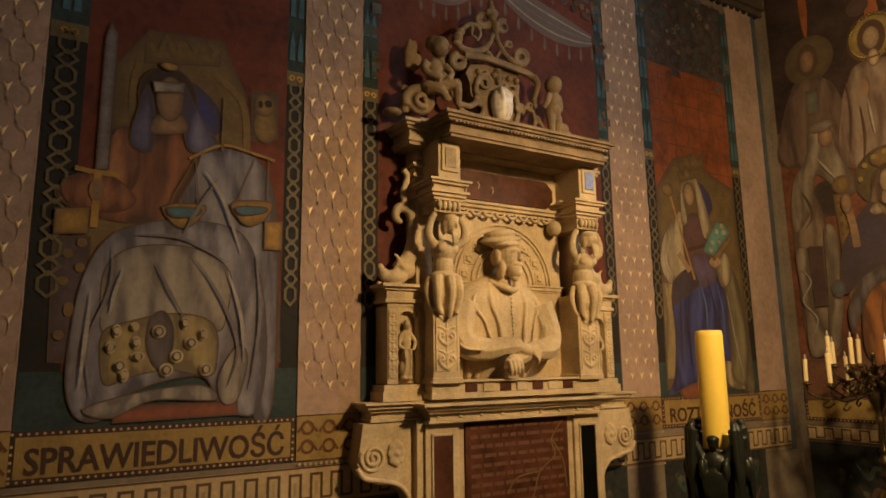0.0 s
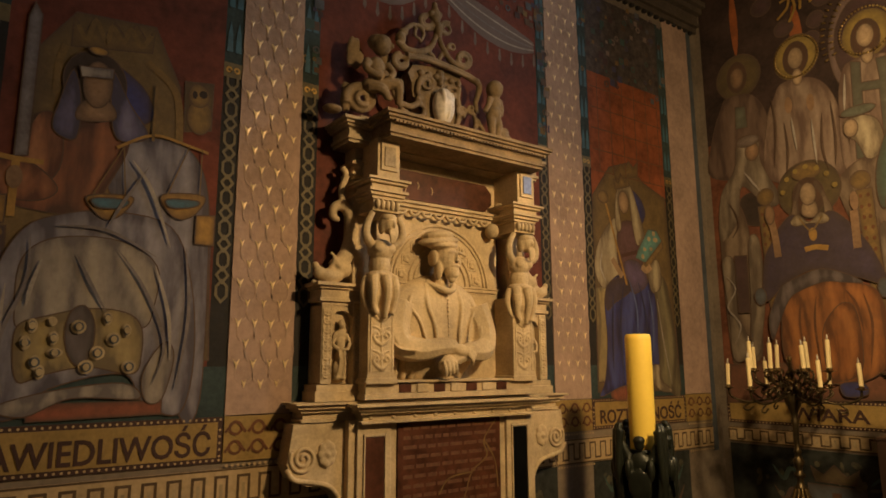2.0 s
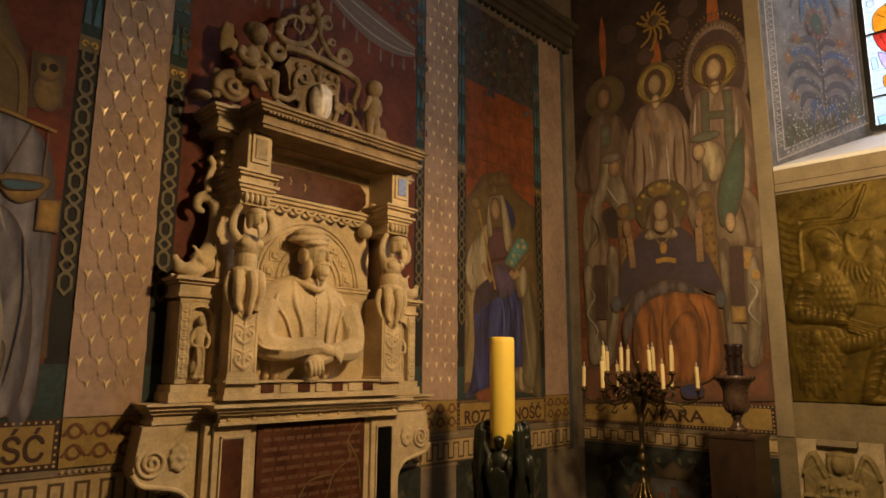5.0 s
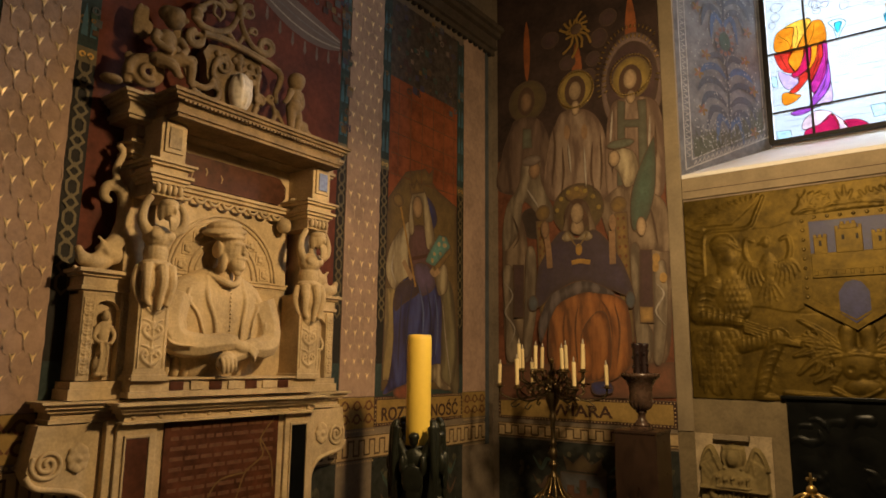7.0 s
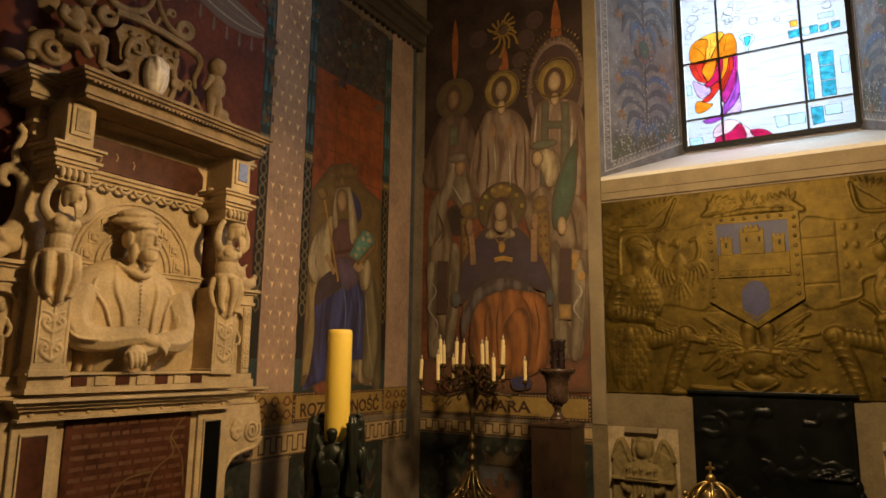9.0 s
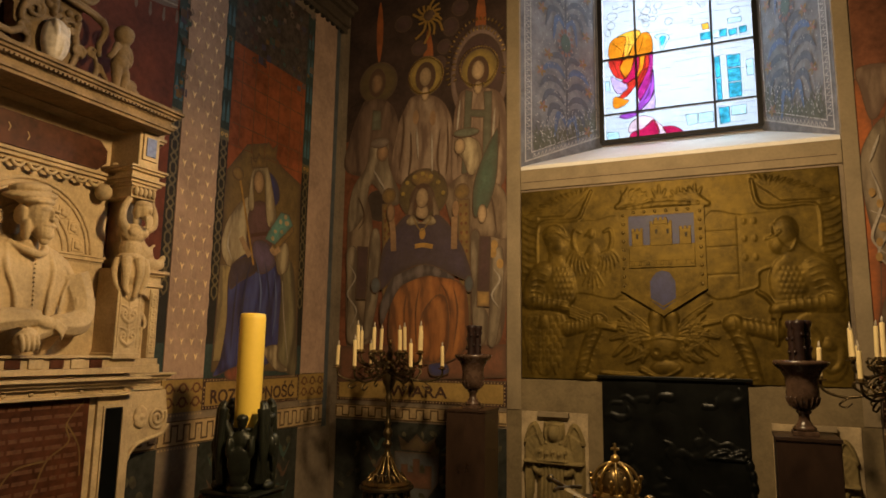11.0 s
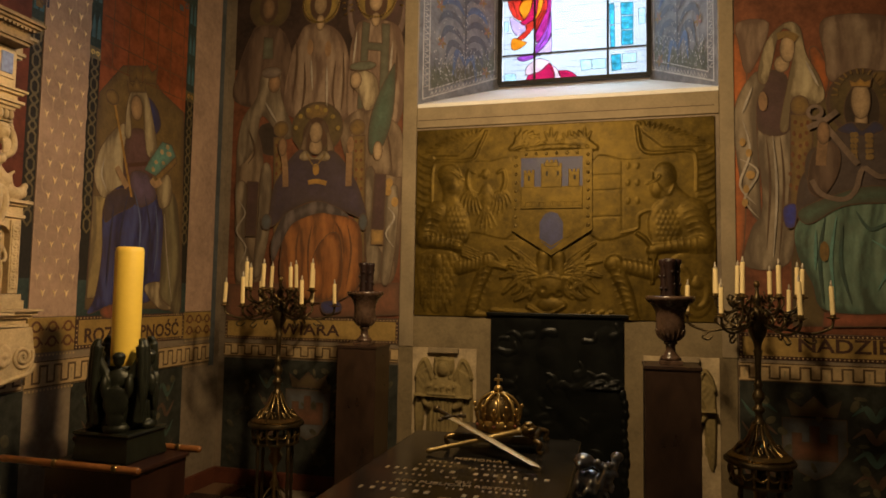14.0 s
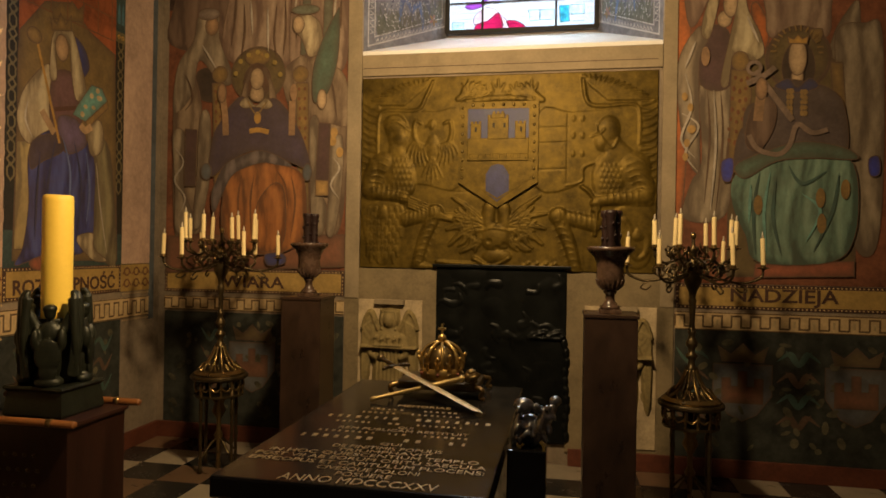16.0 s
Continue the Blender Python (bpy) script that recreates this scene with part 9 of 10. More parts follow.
sh = [S(*p) for p in ((-0.66, 2.715), (-0.105, 2.715), (-0.105, 2.02), (-0.3825, 1.80), (-0.66, 2.02))]
bm = bmesh.new()
f = [bm.verts.new(on_end(u, v, 0.050)) for u, v in sh]
b = [bm.verts.new(on_end(u, v, 0.0)) for u, v in sh]
bm.faces.new(f)
for i in range(5):
    bm.faces.new((f[i], f[(i + 1) % 5], b[(i + 1) % 5], b[i]))
shield = part("castle_shield", bm, M["relief"], relief)
bm = bmesh.new()
band(bm, on_end, [S(*p) for p in ((-0.602, 2.662), (-0.163, 2.662), (-0.163, 2.05), (-0.3825, 1.875), (-0.602, 2.05))], 0.012, 0.0552, True)
part("inner_rim", bm, M["relief"], shield)
bm = bmesh.new()
rect(bm, on_end, *S(-0.595, 0)[:1], *S(-0.17, 0)[:1], S(0, 2.36)[1], S(0, 2.655)[1], 0.0525)
part("blue_field", bm, M["blue_enamel"], shield, "dull blue enamel field")
for k, (u0, u1, v0, v1) in enumerate(((-0.595, -0.17, 2.26, 2.40), (-0.575, -0.50, 2.39, 2.525), (-0.265, -0.19, 2.39, 2.525), (-0.455, -0.31, 2.39, 2.58), (-0.595, -0.17, 2.205, 2.262), (-0.43, -0.335, 2.57, 2.61))):
    shield_box("tower", u0, u1, v0, v1, 0.048, 0.058 + 0.0012 * k, 0.004)
for u, v in ((-0.565, 2.52), (-0.537, 2.52), (-0.509, 2.52), (-0.255, 2.52), (-0.227, 2.52), (-0.199, 2.52), (-0.445, 2.575), (-0.412, 2.605), (-0.382, 2.605), (-0.352, 2.605), (-0.32, 2.575)):
    shield_box("merlon", u - 0.010, u + 0.010, v, v + 0.026, 0.049, 0.061, 0.002)
for k in range(9):
    shield_box("corbel", -0.58 + 0.048 * k, -0.56 + 0.048 * k, 2.225, 2.26, 0.05, 0.067, 0.003)
for u, v in ((-0.545, 2.455), (-0.23, 2.455), (-0.42, 2.49), (-0.345, 2.49)):
    bm = bmesh.new()
    wall_box(bm, on_end, S(u, v)[0], S(u, v)[0] + 0.016, S(u, v)[1], S(u, v)[1] + 0.035, 0.05, 0.0632)
    part("window_slit", bm, M["black_band"], shield)
GV = 1.985
bm = bmesh.new()
flat(bm, on_end, [(RU - 0.088 + u, GV + v) for u, v in ((0, 0.07), (0.088, 0.0), (0.176, 0.07), (0.176, 0.21), (0.135, 0.275), (0.088, 0.29), (0.041, 0.275), (0, 0.21))], 0.0532, False)
part("gate", bm, M["blue_enamel"], shield, "dull blue enamel gate")
for k in range(9):
    for u in (-0.632, -0.133):
        bm = bmesh.new()
        ell(bm, E(S(u, 0)[0], S(0, 2.06 + 0.076 * k)[1], 0.050), (0.012, 0.010, 0.014), seg=8)
        part("rivet", bm, M["relief_high"], shield, smooth=True)
for k in range(6):
    bm = bmesh.new()
    ell(bm, E(S(-0.56 + 0.071 * k, 0)[0], S(0, 2.69)[1], 0.050), (0.012, 0.010, 0.014), seg=8)
    part("rivet", bm, M["relief_high"], shield, smooth=True)

M["angel_stone"] = paint("ochre grey carved stone", (0.20, 0.15, 0.062), 0.8, vary=0.4, size=8, fine=40, bump=0.25)
# carved angels either side of the black niche
for c in (-1.275, 0.49):
    box_label = "pale stone relief of a winged shape holding a crown"
    ang = thing("angel_relief", box_label, "stone relief", on_end(c, 0.2), "angel reliefs")
    bm = bmesh.new()
    wall_box(bm, on_end, c - 0.26, c + 0.26, 0.16, 1.21, 0.012, 0.024, 0.003)
    part("recess", bm, M["stone_dark"], ang)
    bm = bmesh.new()
    wall_box(bm, on_end, c - 0.12, c + 0.12, 1.175, 1.213, 0.02, 0.07, 0.004)
    part("head_slab", bm, M["stone_trim"], ang)
    cv = Carving(on_end, c - 0.255, c + 0.255, 0.17, 1.172, 0.005)
    cv.grain(0.05, 0.001, 3)
    for sg in (-1, 1):
        cv.slab([(c + sg * a, b) for a, b in ((0.08, 0.98), (0.105, 1.06), (0.135, 1.125), (0.165, 1.125), (0.20, 1.08), (0.225, 1.0), (0.235, 0.86), (0.235, 0.66), (0.215, 0.42), (0.18, 0.48), (0.15, 0.75), (0.12, 0.90))], 0.022, 0.02)
        cv.limb([(c + sg * 0.09, 0.975), (c + sg * 0.125, 1.06), (c + sg * 0.155, 1.112), (c + sg * 0.195, 1.07), (c + sg * 0.225, 0.98)], 0.022, 0.012, 0.036)
        for k in range(8):
            cv.limb([(c + sg * (0.125 + 0.013 * k), 1.05 - 0.008 * k), (c + sg * (0.15 + 0.010 * k), 0.84), (c + sg * (0.165 + 0.008 * k), 0.60 - 0.02 * k)], 0.008, 0.006, 0.008, add=True)
        cv.limb([(c + sg * 0.11, 0.90), (c + sg * 0.145, 0.80), (c + sg * 0.10, 0.755)], 0.042, 0.030, 0.052)
        cv.lump(c + sg * 0.105, 0.765, 0.030, 0.034, 0.064)
        for k in range(3):
            cv.limb([(c + sg * (0.09 + 0.012 * k), 0.785), (c + sg * (0.088 + 0.012 * k), 0.745)], 0.006, 0.005, 0.007, add=True)
    cv.lump(c, 0.90, 0.135, 0.12, 0.046)
    cv.lump(c, 0.60, 0.135, 0.45, 0.040, flat_=0.35)
    for k in range(7):
        cv.limb([(c - 0.09 + 0.03 * k, 0.82), (c - 0.10 + 0.034 * k, 0.5), (c - 0.115 + 0.038 * k, 0.20)], 0.010, 0.012, 0.012, add=True)
    cv.lump(c, 1.055, 0.078, 0.092, 0.050)
    cv.lump(c, 1.05, 0.052, 0.070, 0.072)
    cv.limb([(c - 0.062, 1.12), (c - 0.070, 1.04), (c - 0.058, 0.985)], 0.018, 0.014, 0.016, add=True)
    cv.limb([(c + 0.062, 1.12), (c + 0.070, 1.04), (c + 0.058, 0.985)], 0.018, 0.014, 0.016, add=True)
    cv.limb([(c - 0.06, 1.118), (c, 1.128), (c + 0.06, 1.118)], 0.012, 0.012, 0.010, add=True)
    cv.limb([(c - 0.22, 0.842), (c + 0.22, 0.838)], 0.012, 0.012, 0.078, smooth=False)
    for k in range(5):
        cv.lump(c - 0.10 + 0.05 * k, 0.905 + 0.012 * (k % 2 == 0), 0.018, 0.022, 0.080)
        cv.limb([(c - 0.10 + 0.05 * k, 0.85), (c - 0.10 + 0.05 * k, 0.90)], 0.010, 0.008, 0.078)
    cv.limb([(c - 0.11, 0.858), (c + 0.11, 0.858)], 0.014, 0.014, 0.080, smooth=False)
    cv.h *= 1.2
    cv.skin("winged_figure", 0.022, "angel_stone", ang)

# black marble niche with a damaged carved slab
niche = thing("black_marble_slab", "black carved marble slab with a broken edge", "wall slab", on_end(-0.4, 0.2))
bm = bmesh.new()
wall_box(bm, on_end, -0.905, 0.095, 0.16, 1.485, -0.005, 0.03, 0.004)
part("slab", bm, M["black_rough"], niche)
bm = bmesh.new()
wall_box(bm, on_end, -0.935, 0.125, 1.478, 1.502, 0.0, 0.06, 0.004)
part("ledge", bm, M["black_rough"], niche)
rng = random.Random(12)
cv = Carving(on_end, -0.90, 0.09, 0.165, 1.475, 0.008)
cv.grain(0.06, 0.004, 11)
for k in range(34):
    u, v, a = rng.uniform(-0.82, 0.02), rng.uniform(0.25, 1.40), rng.uniform(0, 6.28)
    cv.limb([(u, v), (u + 0.07 * math.cos(a), v + 0.05 * math.sin(a)), (u + 0.10 * math.cos(a + 0.6), v + 0.10 * math.sin(a + 0.6))], rng.uniform(0.02, 0.04), 0.008, 0.010)
for k in range(7):
    cv.lump(-0.14 + 0.035 * k, 0.975 + 0.012 * (k % 3), 0.034, 0.018, 0.03)
cv.limb([(-0.18, 0.955), (0.06, 0.955)], 0.014, 0.014, 0.034, smooth=False)
cv.skin("carving", 0.028, "black_rough", niche, relax=3)
statue("broken_edge", [((0.09 + rng.uniform(-0.01, 0.02), YE - 0.02, 0.22 + 0.07 * i), (0.03, 0.025, 0.045)) for i in range(11)], "black_rough", 0.009, niche, smooth=1)

# ---- candelabra on their stools ----
def build_stool():
    s = thing("candelabrum_stool", "dark bronze pierced stool under a candelabrum", "stool", group="candelabrum stools")
    bm = bmesh.new()
    lathe(bm, [(0.02, 0.655), (0.185, 0.655), (0.20, 0.665), (0.20, 0.680), (0.19, 0.69), (0.02, 0.69)], seg=36)
    part("top", bm, M["bronze"], s, smooth=False)
    bm = bmesh.new()
    for k in range(14):
        a = 2 * math.pi * k / 14
        x, y = 0.165 * math.cos(a), 0.165 * math.sin(a)
        tube(bm, [(x, y, 0.655), (x * 1.03, y * 1.03, 0.60), (x * 0.96, y * 0.96, 0.565), (x, y, 0.535)], 0.008, 6)
        b = a + math.pi / 14
        tube(bm, [(x, y, 0.61), (0.168 * math.cos(b), 0.168 * math.sin(b), 0.585), (0.165 * math.cos(b + 0.22), 0.165 * math.sin(b + 0.22), 0.61)], 0.006, 5)
    part("pierced_apron", bm, M["brass"], s, smooth=True)
    bm = bmesh.new()
    lathe(bm, [(0.158, 0.535), (0.172, 0.535), (0.172, 0.55), (0.158, 0.55)], seg=32)
    part("apron_ring", bm, M["bronze"], s)
    for k in range(4):
        a = math.pi / 4 + math.pi / 2 * k
        x, y = 0.15 * math.cos(a), 0.15 * math.sin(a)
        bm = bmesh.new()
        lathe(bm, [(0.012, 0.0), (0.020, 0.01), (0.012, 0.03), (0.011, 0.20), (0.017, 0.23), (0.011, 0.26), (0.011, 0.40), (0.018, 0.43), (0.012, 0.46), (0.013, 0.655)], (x, y, 0), 10)
        part("leg", bm, M["bronze"], s, smooth=True)
    for k in range(4):
        a = math.pi / 4 + math.pi / 2 * k
        bm = bmesh.new()
        tube(bm, [(0.15 * math.cos(a), 0.15 * math.sin(a), 0.10), (0.05 * math.cos(a), 0.05 * math.sin(a), 0.20), (0, 0, 0.22)], 0.007, 6)
        part("stretcher", bm, M["bronze"], s, smooth=True)
    bm = bmesh.new()
    lathe(bm, [(0.01, 0.0), (0.022, 0.02), (0.014, 0.06), (0.016, 0.20), (0.034, 0.24), (0.016, 0.28), (0.016, 0.36), (0.05, 0.42), (0.03, 0.47), (0.06, 0.52), (0.02, 0.56), (0.02, 0.655)], seg=16)
    part("centre_post", bm, M["brass"], s, smooth=True)
    return s


SOCKETS = []


def build_candelabrum():
    c = thing("candelabrum", "ornate dark bronze branched candelabrum", "candelabrum", group="candelabra")
    bm = bmesh.new()
    lathe(bm, [(0.02, 0.0), (0.175, 0.0), (0.18, 0.012), (0.165, 0.022), (0.15, 0.03), (0.03, 0.03)], seg=32)
    part("foot", bm, M["brass"], c)
    bm = bmesh.new()
    for k in range(10):
        a = 2 * math.pi * k / 10
        p = lambda r, z, da=0.0: (r * math.cos(a + da), r * math.sin(a + da), z)
        tube(bm, [p(0.15, 0.03), p(0.10, 0.065), p(0.055, 0.13), p(0.030, 0.20)], 0.009, 6)
        tube(bm, [p(0.145, 0.035, 0.3), p(0.115, 0.075, 0.16), p(0.09, 0.07, 0.31), p(0.115, 0.045, 0.42)], 0.006, 5)
    part("pierced_base", bm, M["brass"], c, smooth=True)
    bm = bmesh.new()
    lathe(bm, [(0.036, 0.19), (0.040, 0.205), (0.022, 0.22), (0.020, 0.26), (0.034, 0.275), (0.036, 0.29), (0.020, 0.305), (0.020, 0.33), (0.032, 0.345), (0.036, 0.37), (0.022, 0.395), (0.018, 0.42), (0.028, 0.43), (0.018, 0.445),
                (0.016, 0.50), (0.020, 0.60), (0.026, 0.63), (0.018, 0.645), (0.024, 0.68), (0.050, 0.74), (0.062, 0.80), (0.050, 0.84), (0.024, 0.87), (0.022, 0.93), (0.032, 0.945), (0.012, 0.97), (0.010, 1.02)], seg=20)
    part("stem", bm, M["bronze"], c, smooth=True)
    bm = bmesh.new()
    ell(bm, (0, 0, 1.035), (0.018, 0.018, 0.022), seg=10)
    part("finial", bm, M["brass"], c, smooth=True)
    tiers = ((0.40, 0.83, (0, 60, 120, 180, 240, 300), 0.0), (0.25, 0.945, (25, 70, 115, 160, 205, 250, 295, 340), 0.0))
    for reach, z, angles, _ in tiers:
        for deg in angles:
            a = math.radians(deg)
            p = lambda r, zz, da=0.0: (r * math.cos(a + da), r * math.sin(a + da), zz)
            arm = bmesh.new()
            tube(arm, [p(0.035, 0.80), p(reach * 0.35, z - 0.06), p(reach * 0.7, z - 0.085), p(reach * 0.96, z - 0.05), p(reach, z)], 0.008, 6)
            tube(arm, [p(reach * 0.45, z - 0.07), p(reach * 0.60, z - 0.02, 0.08), p(reach * 0.50, z + 0.02, 0.1), p(reach * 0.42, z - 0.01, 0.08)], 0.006, 5)
            tube(arm, [p(reach * 0.65, z - 0.085), p(reach * 0.78, z - 0.125), p(reach * 0.70, z - 0.14), p(reach * 0.62, z - 0.115)], 0.006, 5)
            ob = part("arm", arm, M["bronze"], c, smooth=True)
            tip = p(reach, z)
            cup = bmesh.new()
            lathe(cup, [(0.006, 0.0), (0.012, 0.004), (0.034, 0.010), (0.036, 0.014), (0.016, 0.016), (0.015, 0.032), (0.004, 0.032)], tip, 14)
            part("drip_cup", cup, M["brass"], ob, smooth=False)
            SOCKETS.append((tip[0], tip[1], z + 0.033, reach))
    rng = random.Random(3)
    for k in range(46):
        a, r, z = rng.uniform(0, 6.28), rng.uniform(0.05, 0.20), rng.uniform(0.78, 0.95)
        leaf = bmesh.new()
        q = [Vector((r * math.cos(a), r * math.sin(a), z))]
        for j in range(4):
            q.append(q[-1] + Vector((rng.uniform(-0.03, 0.03), rng.uniform(-0.03, 0.03), rng.uniform(-0.02, 0.028))))
        tube(leaf, q, 0.0085, 5, 3, taper=0.004)
        part("foliage_curl", leaf, M["bronze" if k % 4 else "brass"], c, smooth=True)
    return c


def build_candle(h):
    t = thing("candle", "ivory taper candle in a candelabrum cup", "candle", group="candelabrum candles")
    bm = bmesh.new()
    lathe(bm, [(0.0135, -0.012), (0.0135, h - 0.004), (0.011, h), (0.004, h)], seg=14)
    part("wax", bm, M["wax_pale"], t, smooth=False)
    bm = bmesh.new()
    lathe(bm, [(0.0065, h - 0.003), (0.0065, h + 0.016), (0.003, h + 0.034), (0.0015, h + 0.036)], seg=8)
    part("burner", bm, M["wick"], t, "grey glass burner tip", smooth=True)
    return t


stool = build_stool()
candelabrum = build_candelabrum()
PLACES = ((-2.375, 4.54, 20), (0.868, 4.47, -8))
tapers = {}
for i, (x, y, turn) in enumerate(PLACES):
    ps, pc = pose(x, y, 0.0, 0, 0, turn), pose(x, y, 0.69, 0, 0, turn)
    if i == 0:
        stool.matrix_basis, candelabrum.matrix_basis = ps, pc
    else:
        copy_thing(stool, ps), copy_thing(candelabrum, pc)
    for n, (sx, sy, sz, reach) in enumerate(SOCKETS):
        h = 0.145 + 0.018 * ((n * 5 + i) % 3)
        at = pc @ pose(sx, sy, sz)
        m = Matrix.Translation(at.translation) @ pose(0, 0, 0, ((n * 37) % 5 - 2) * 0.9, ((n * 23) % 5 - 2) * 0.9, 0)
        key = round(h, 3)
        if key not in tapers:
            tapers[key] = build_candle(h)
            tapers[key].matrix_basis = m
        else:
            copy_thing(tapers[key], m)


# ---- urns on marble piers ----
def build_pier(w):
    t = thing("marble_pier", "dark brown polished marble pier carrying an urn", "pedestal", group="marble piers")
    bm = bmesh.new()
    box(bm, -w, w, -w, w, 0.0, 1.262, 0.004)
    part("shaft", bm, M["brown_marble"], t)
    bm = bmesh.new()
    box(bm, -w - 0.006, w + 0.006, -w - 0.006, w + 0.006, 1.262, 1.28, 0.003)
    part("cap", bm, M["brown_marble"], t)
    return t


def build_urn():
    t = thing("marble_urn", "mottled rose marble urn on a marble pier", "urn", group="marble urns")
    bm = bmesh.new()
    box(bm, -0.058, 0.058, -0.058, 0.058, 0.0, 0.022, 0.003)
    part("plinth", bm, M["urn_marble"], t)
    bm = bmesh.new()
    lathe(bm, [(0.052, 0.022), (0.055, 0.035), (0.042, 0.045), (0.026, 0.07), (0.024, 0.10), (0.034, 0.108), (0.036, 0.118), (0.028, 0.125)], seg=28)
    part("stem", bm, M["urn_marble"], t, smooth=True)
    bm = bmesh.new()
    lathe(bm, [(0.028, 0.124), (0.055, 0.14), (0.072, 0.17), (0.076, 0.20), (0.073, 0.24), (0.078, 0.28), (0.095, 0.315), (0.122, 0.338), (0.128, 0.348), (0.128, 0.360), (0.118, 0.364), (0.10, 0.352), (0.03, 0.34)], seg=36)
    part("bowl", bm, M["urn_marble"], t, smooth=True)
    bm = bmesh.new()
    for k in range(18):
        a = 2 * math.pi * k / 18
        p = lambda r, z: (r * math.cos(a), r * math.sin(a), z)
        tube(bm, [p(0.040, 0.128), p(0.066, 0.152), p(0.077, 0.185)], 0.007, 5, taper=0.004)
    part("gadroon_ring", bm, M["urn_marble"], t, smooth=True, kind="stuff")
    return t


def build_dark_candle():
    t = thing("dark_candle", "cluster of dark brown knobbly candles in an urn", "candle", group="dark candles")
    for k in range(3):
        a = 2.1 * k + 0.4
        x, y = 0.03 * math.cos(a), 0.03 * math.sin(a)
        bm = bmesh.new()
        lathe(bm, [(0.024, 0.0)] + [(0.024 + 0.004 * (j % 2), 0.012 + 0.021 * j) for j in range(9)] + [(0.034, 0.205), (0.032, 0.222), (0.018, 0.224), (0.012, 0.215)], (x, y, 0), 12)
        for j in range(9):
            ell(bm, (x + 0.028 * math.cos(1.9 * j), y + 0.028 * math.sin(1.9 * j), 0.02 + 0.022 * j), (0.009, 0.009, 0.011), seg=6)
        part("stick", bm, M["wax_black"], t, smooth=True)
    return t


pier, urn, dark = build_pier(0.138), build_urn(), build_dark_candle()
for i, (x, y, k) in enumerate(((-1.645, 4.40, 1.0), (0.325, 3.86, 1.0))):
    ms = [pose(x, y, 0), pose(x, y, 1.28), pose(x, y, 1.62)]
    for ob, m in zip((pier, urn, dark), ms):
        if i == 0:
            ob.matrix_basis = m
        else:
            copy_thing(ob, m)

# ---- the great candle ----
CX, CY = -2.575, 3.195
base = thing("candle_bier", "dark red wooden stand with varnished carrying poles", "stand", (CX, CY, 0))
bm = bmesh.new()
box(bm, CX - 0.27, CX + 0.27, CY - 0.23, CY + 0.20, 0.0, 0.70, 0.006)
part("body", bm, M["wood"], base)
bm = bmesh.new()
box(bm, CX - 0.285, CX + 0.285, CY - 0.245, CY + 0.215, 0.70, 0.722, 0.006)
part("top_board", bm, M["wood"], base)
for y, x1 in ((CY - 0.262, CX + 0.34), (CY + 0.232, CX + 0.34)):
    bm = bmesh.new()
    lathe(bm, [(0.001, 0.0), (0.016, 0.002), (0.019, 0.01), (0.019, 0.86), (0.016, 0.868), (0.001, 0.87)], seg=16)
    bmesh.ops.transform(bm, matrix=pose(x1, y, 0.735, 0, -90, 0), verts=bm.verts)
    pole = part("pole", bm, M["rod"], base, "orange varnished carrying pole", smooth=True)
    for xx in (CX - 0.17, CX + 0.20):
        bm = bmesh.new()
        lathe(bm, [(0.0195, -0.014), (0.0225, -0.014), (0.0225, 0.014), (0.0195, 0.014)], seg=16)
        bmesh.ops.transform(bm, matrix=pose(xx, y, 0.735, 0, 90, 0), verts=bm.verts)
        part("pole_ring", bm, M["brass"], pole, "brass pole ring", smooth=True)
for r in range(4):
    for k in range(6):
        bm = bmesh.new()
        ell(bm, (CX - 0.19 + 0.055 * k + 0.02 * (r % 2), CY - 0.231, 0.56 - 0.075 * r), (0.014, 0.006, 0.010), seg=8)
        part("carved_stud", bm, M["bronze"], base, smooth=True)
holder = thing("candle_holder", "green black bronze holder with winged shapes for a candle", "candle holder", (CX, CY, 0.722))
bm = bmesh.new()
lo = [(0.165, 0.15, 0.722), (0.172, 0.158, 0.735), (0.160, 0.145, 0.85), (0.175, 0.16, 0.868), (0.17, 0.155, 0.88)]
prev = None
for a, b, z in lo:
    cur = [bm.verts.new((CX + sx * a, CY + sy * b, z)) for sx, sy in ((-1, -1), (1, -1), (1, 1), (-1, 1))]
    if prev:
        for i in range(4):
            bm.faces.new((prev[i], prev[(i + 1) % 4], cur[(i + 1) % 4], cur[i]))
    else:
        bm.faces.new(cur)
    prev = cur
bm.faces.new(prev)
part("foot", bm, M["green_bronze"], holder)
bm = bmesh.new()
lathe(bm, [(0.10, 0.88), (0.105, 0.90), (0.085, 0.95), (0.085, 1.19), (0.098, 1.20), (0.098, 1.22), (0.078, 1.22), (0.078, 1.20)], (CX, CY, 0), 28)
part("socket", bm, M["green_bronze"], holder, smooth=True)
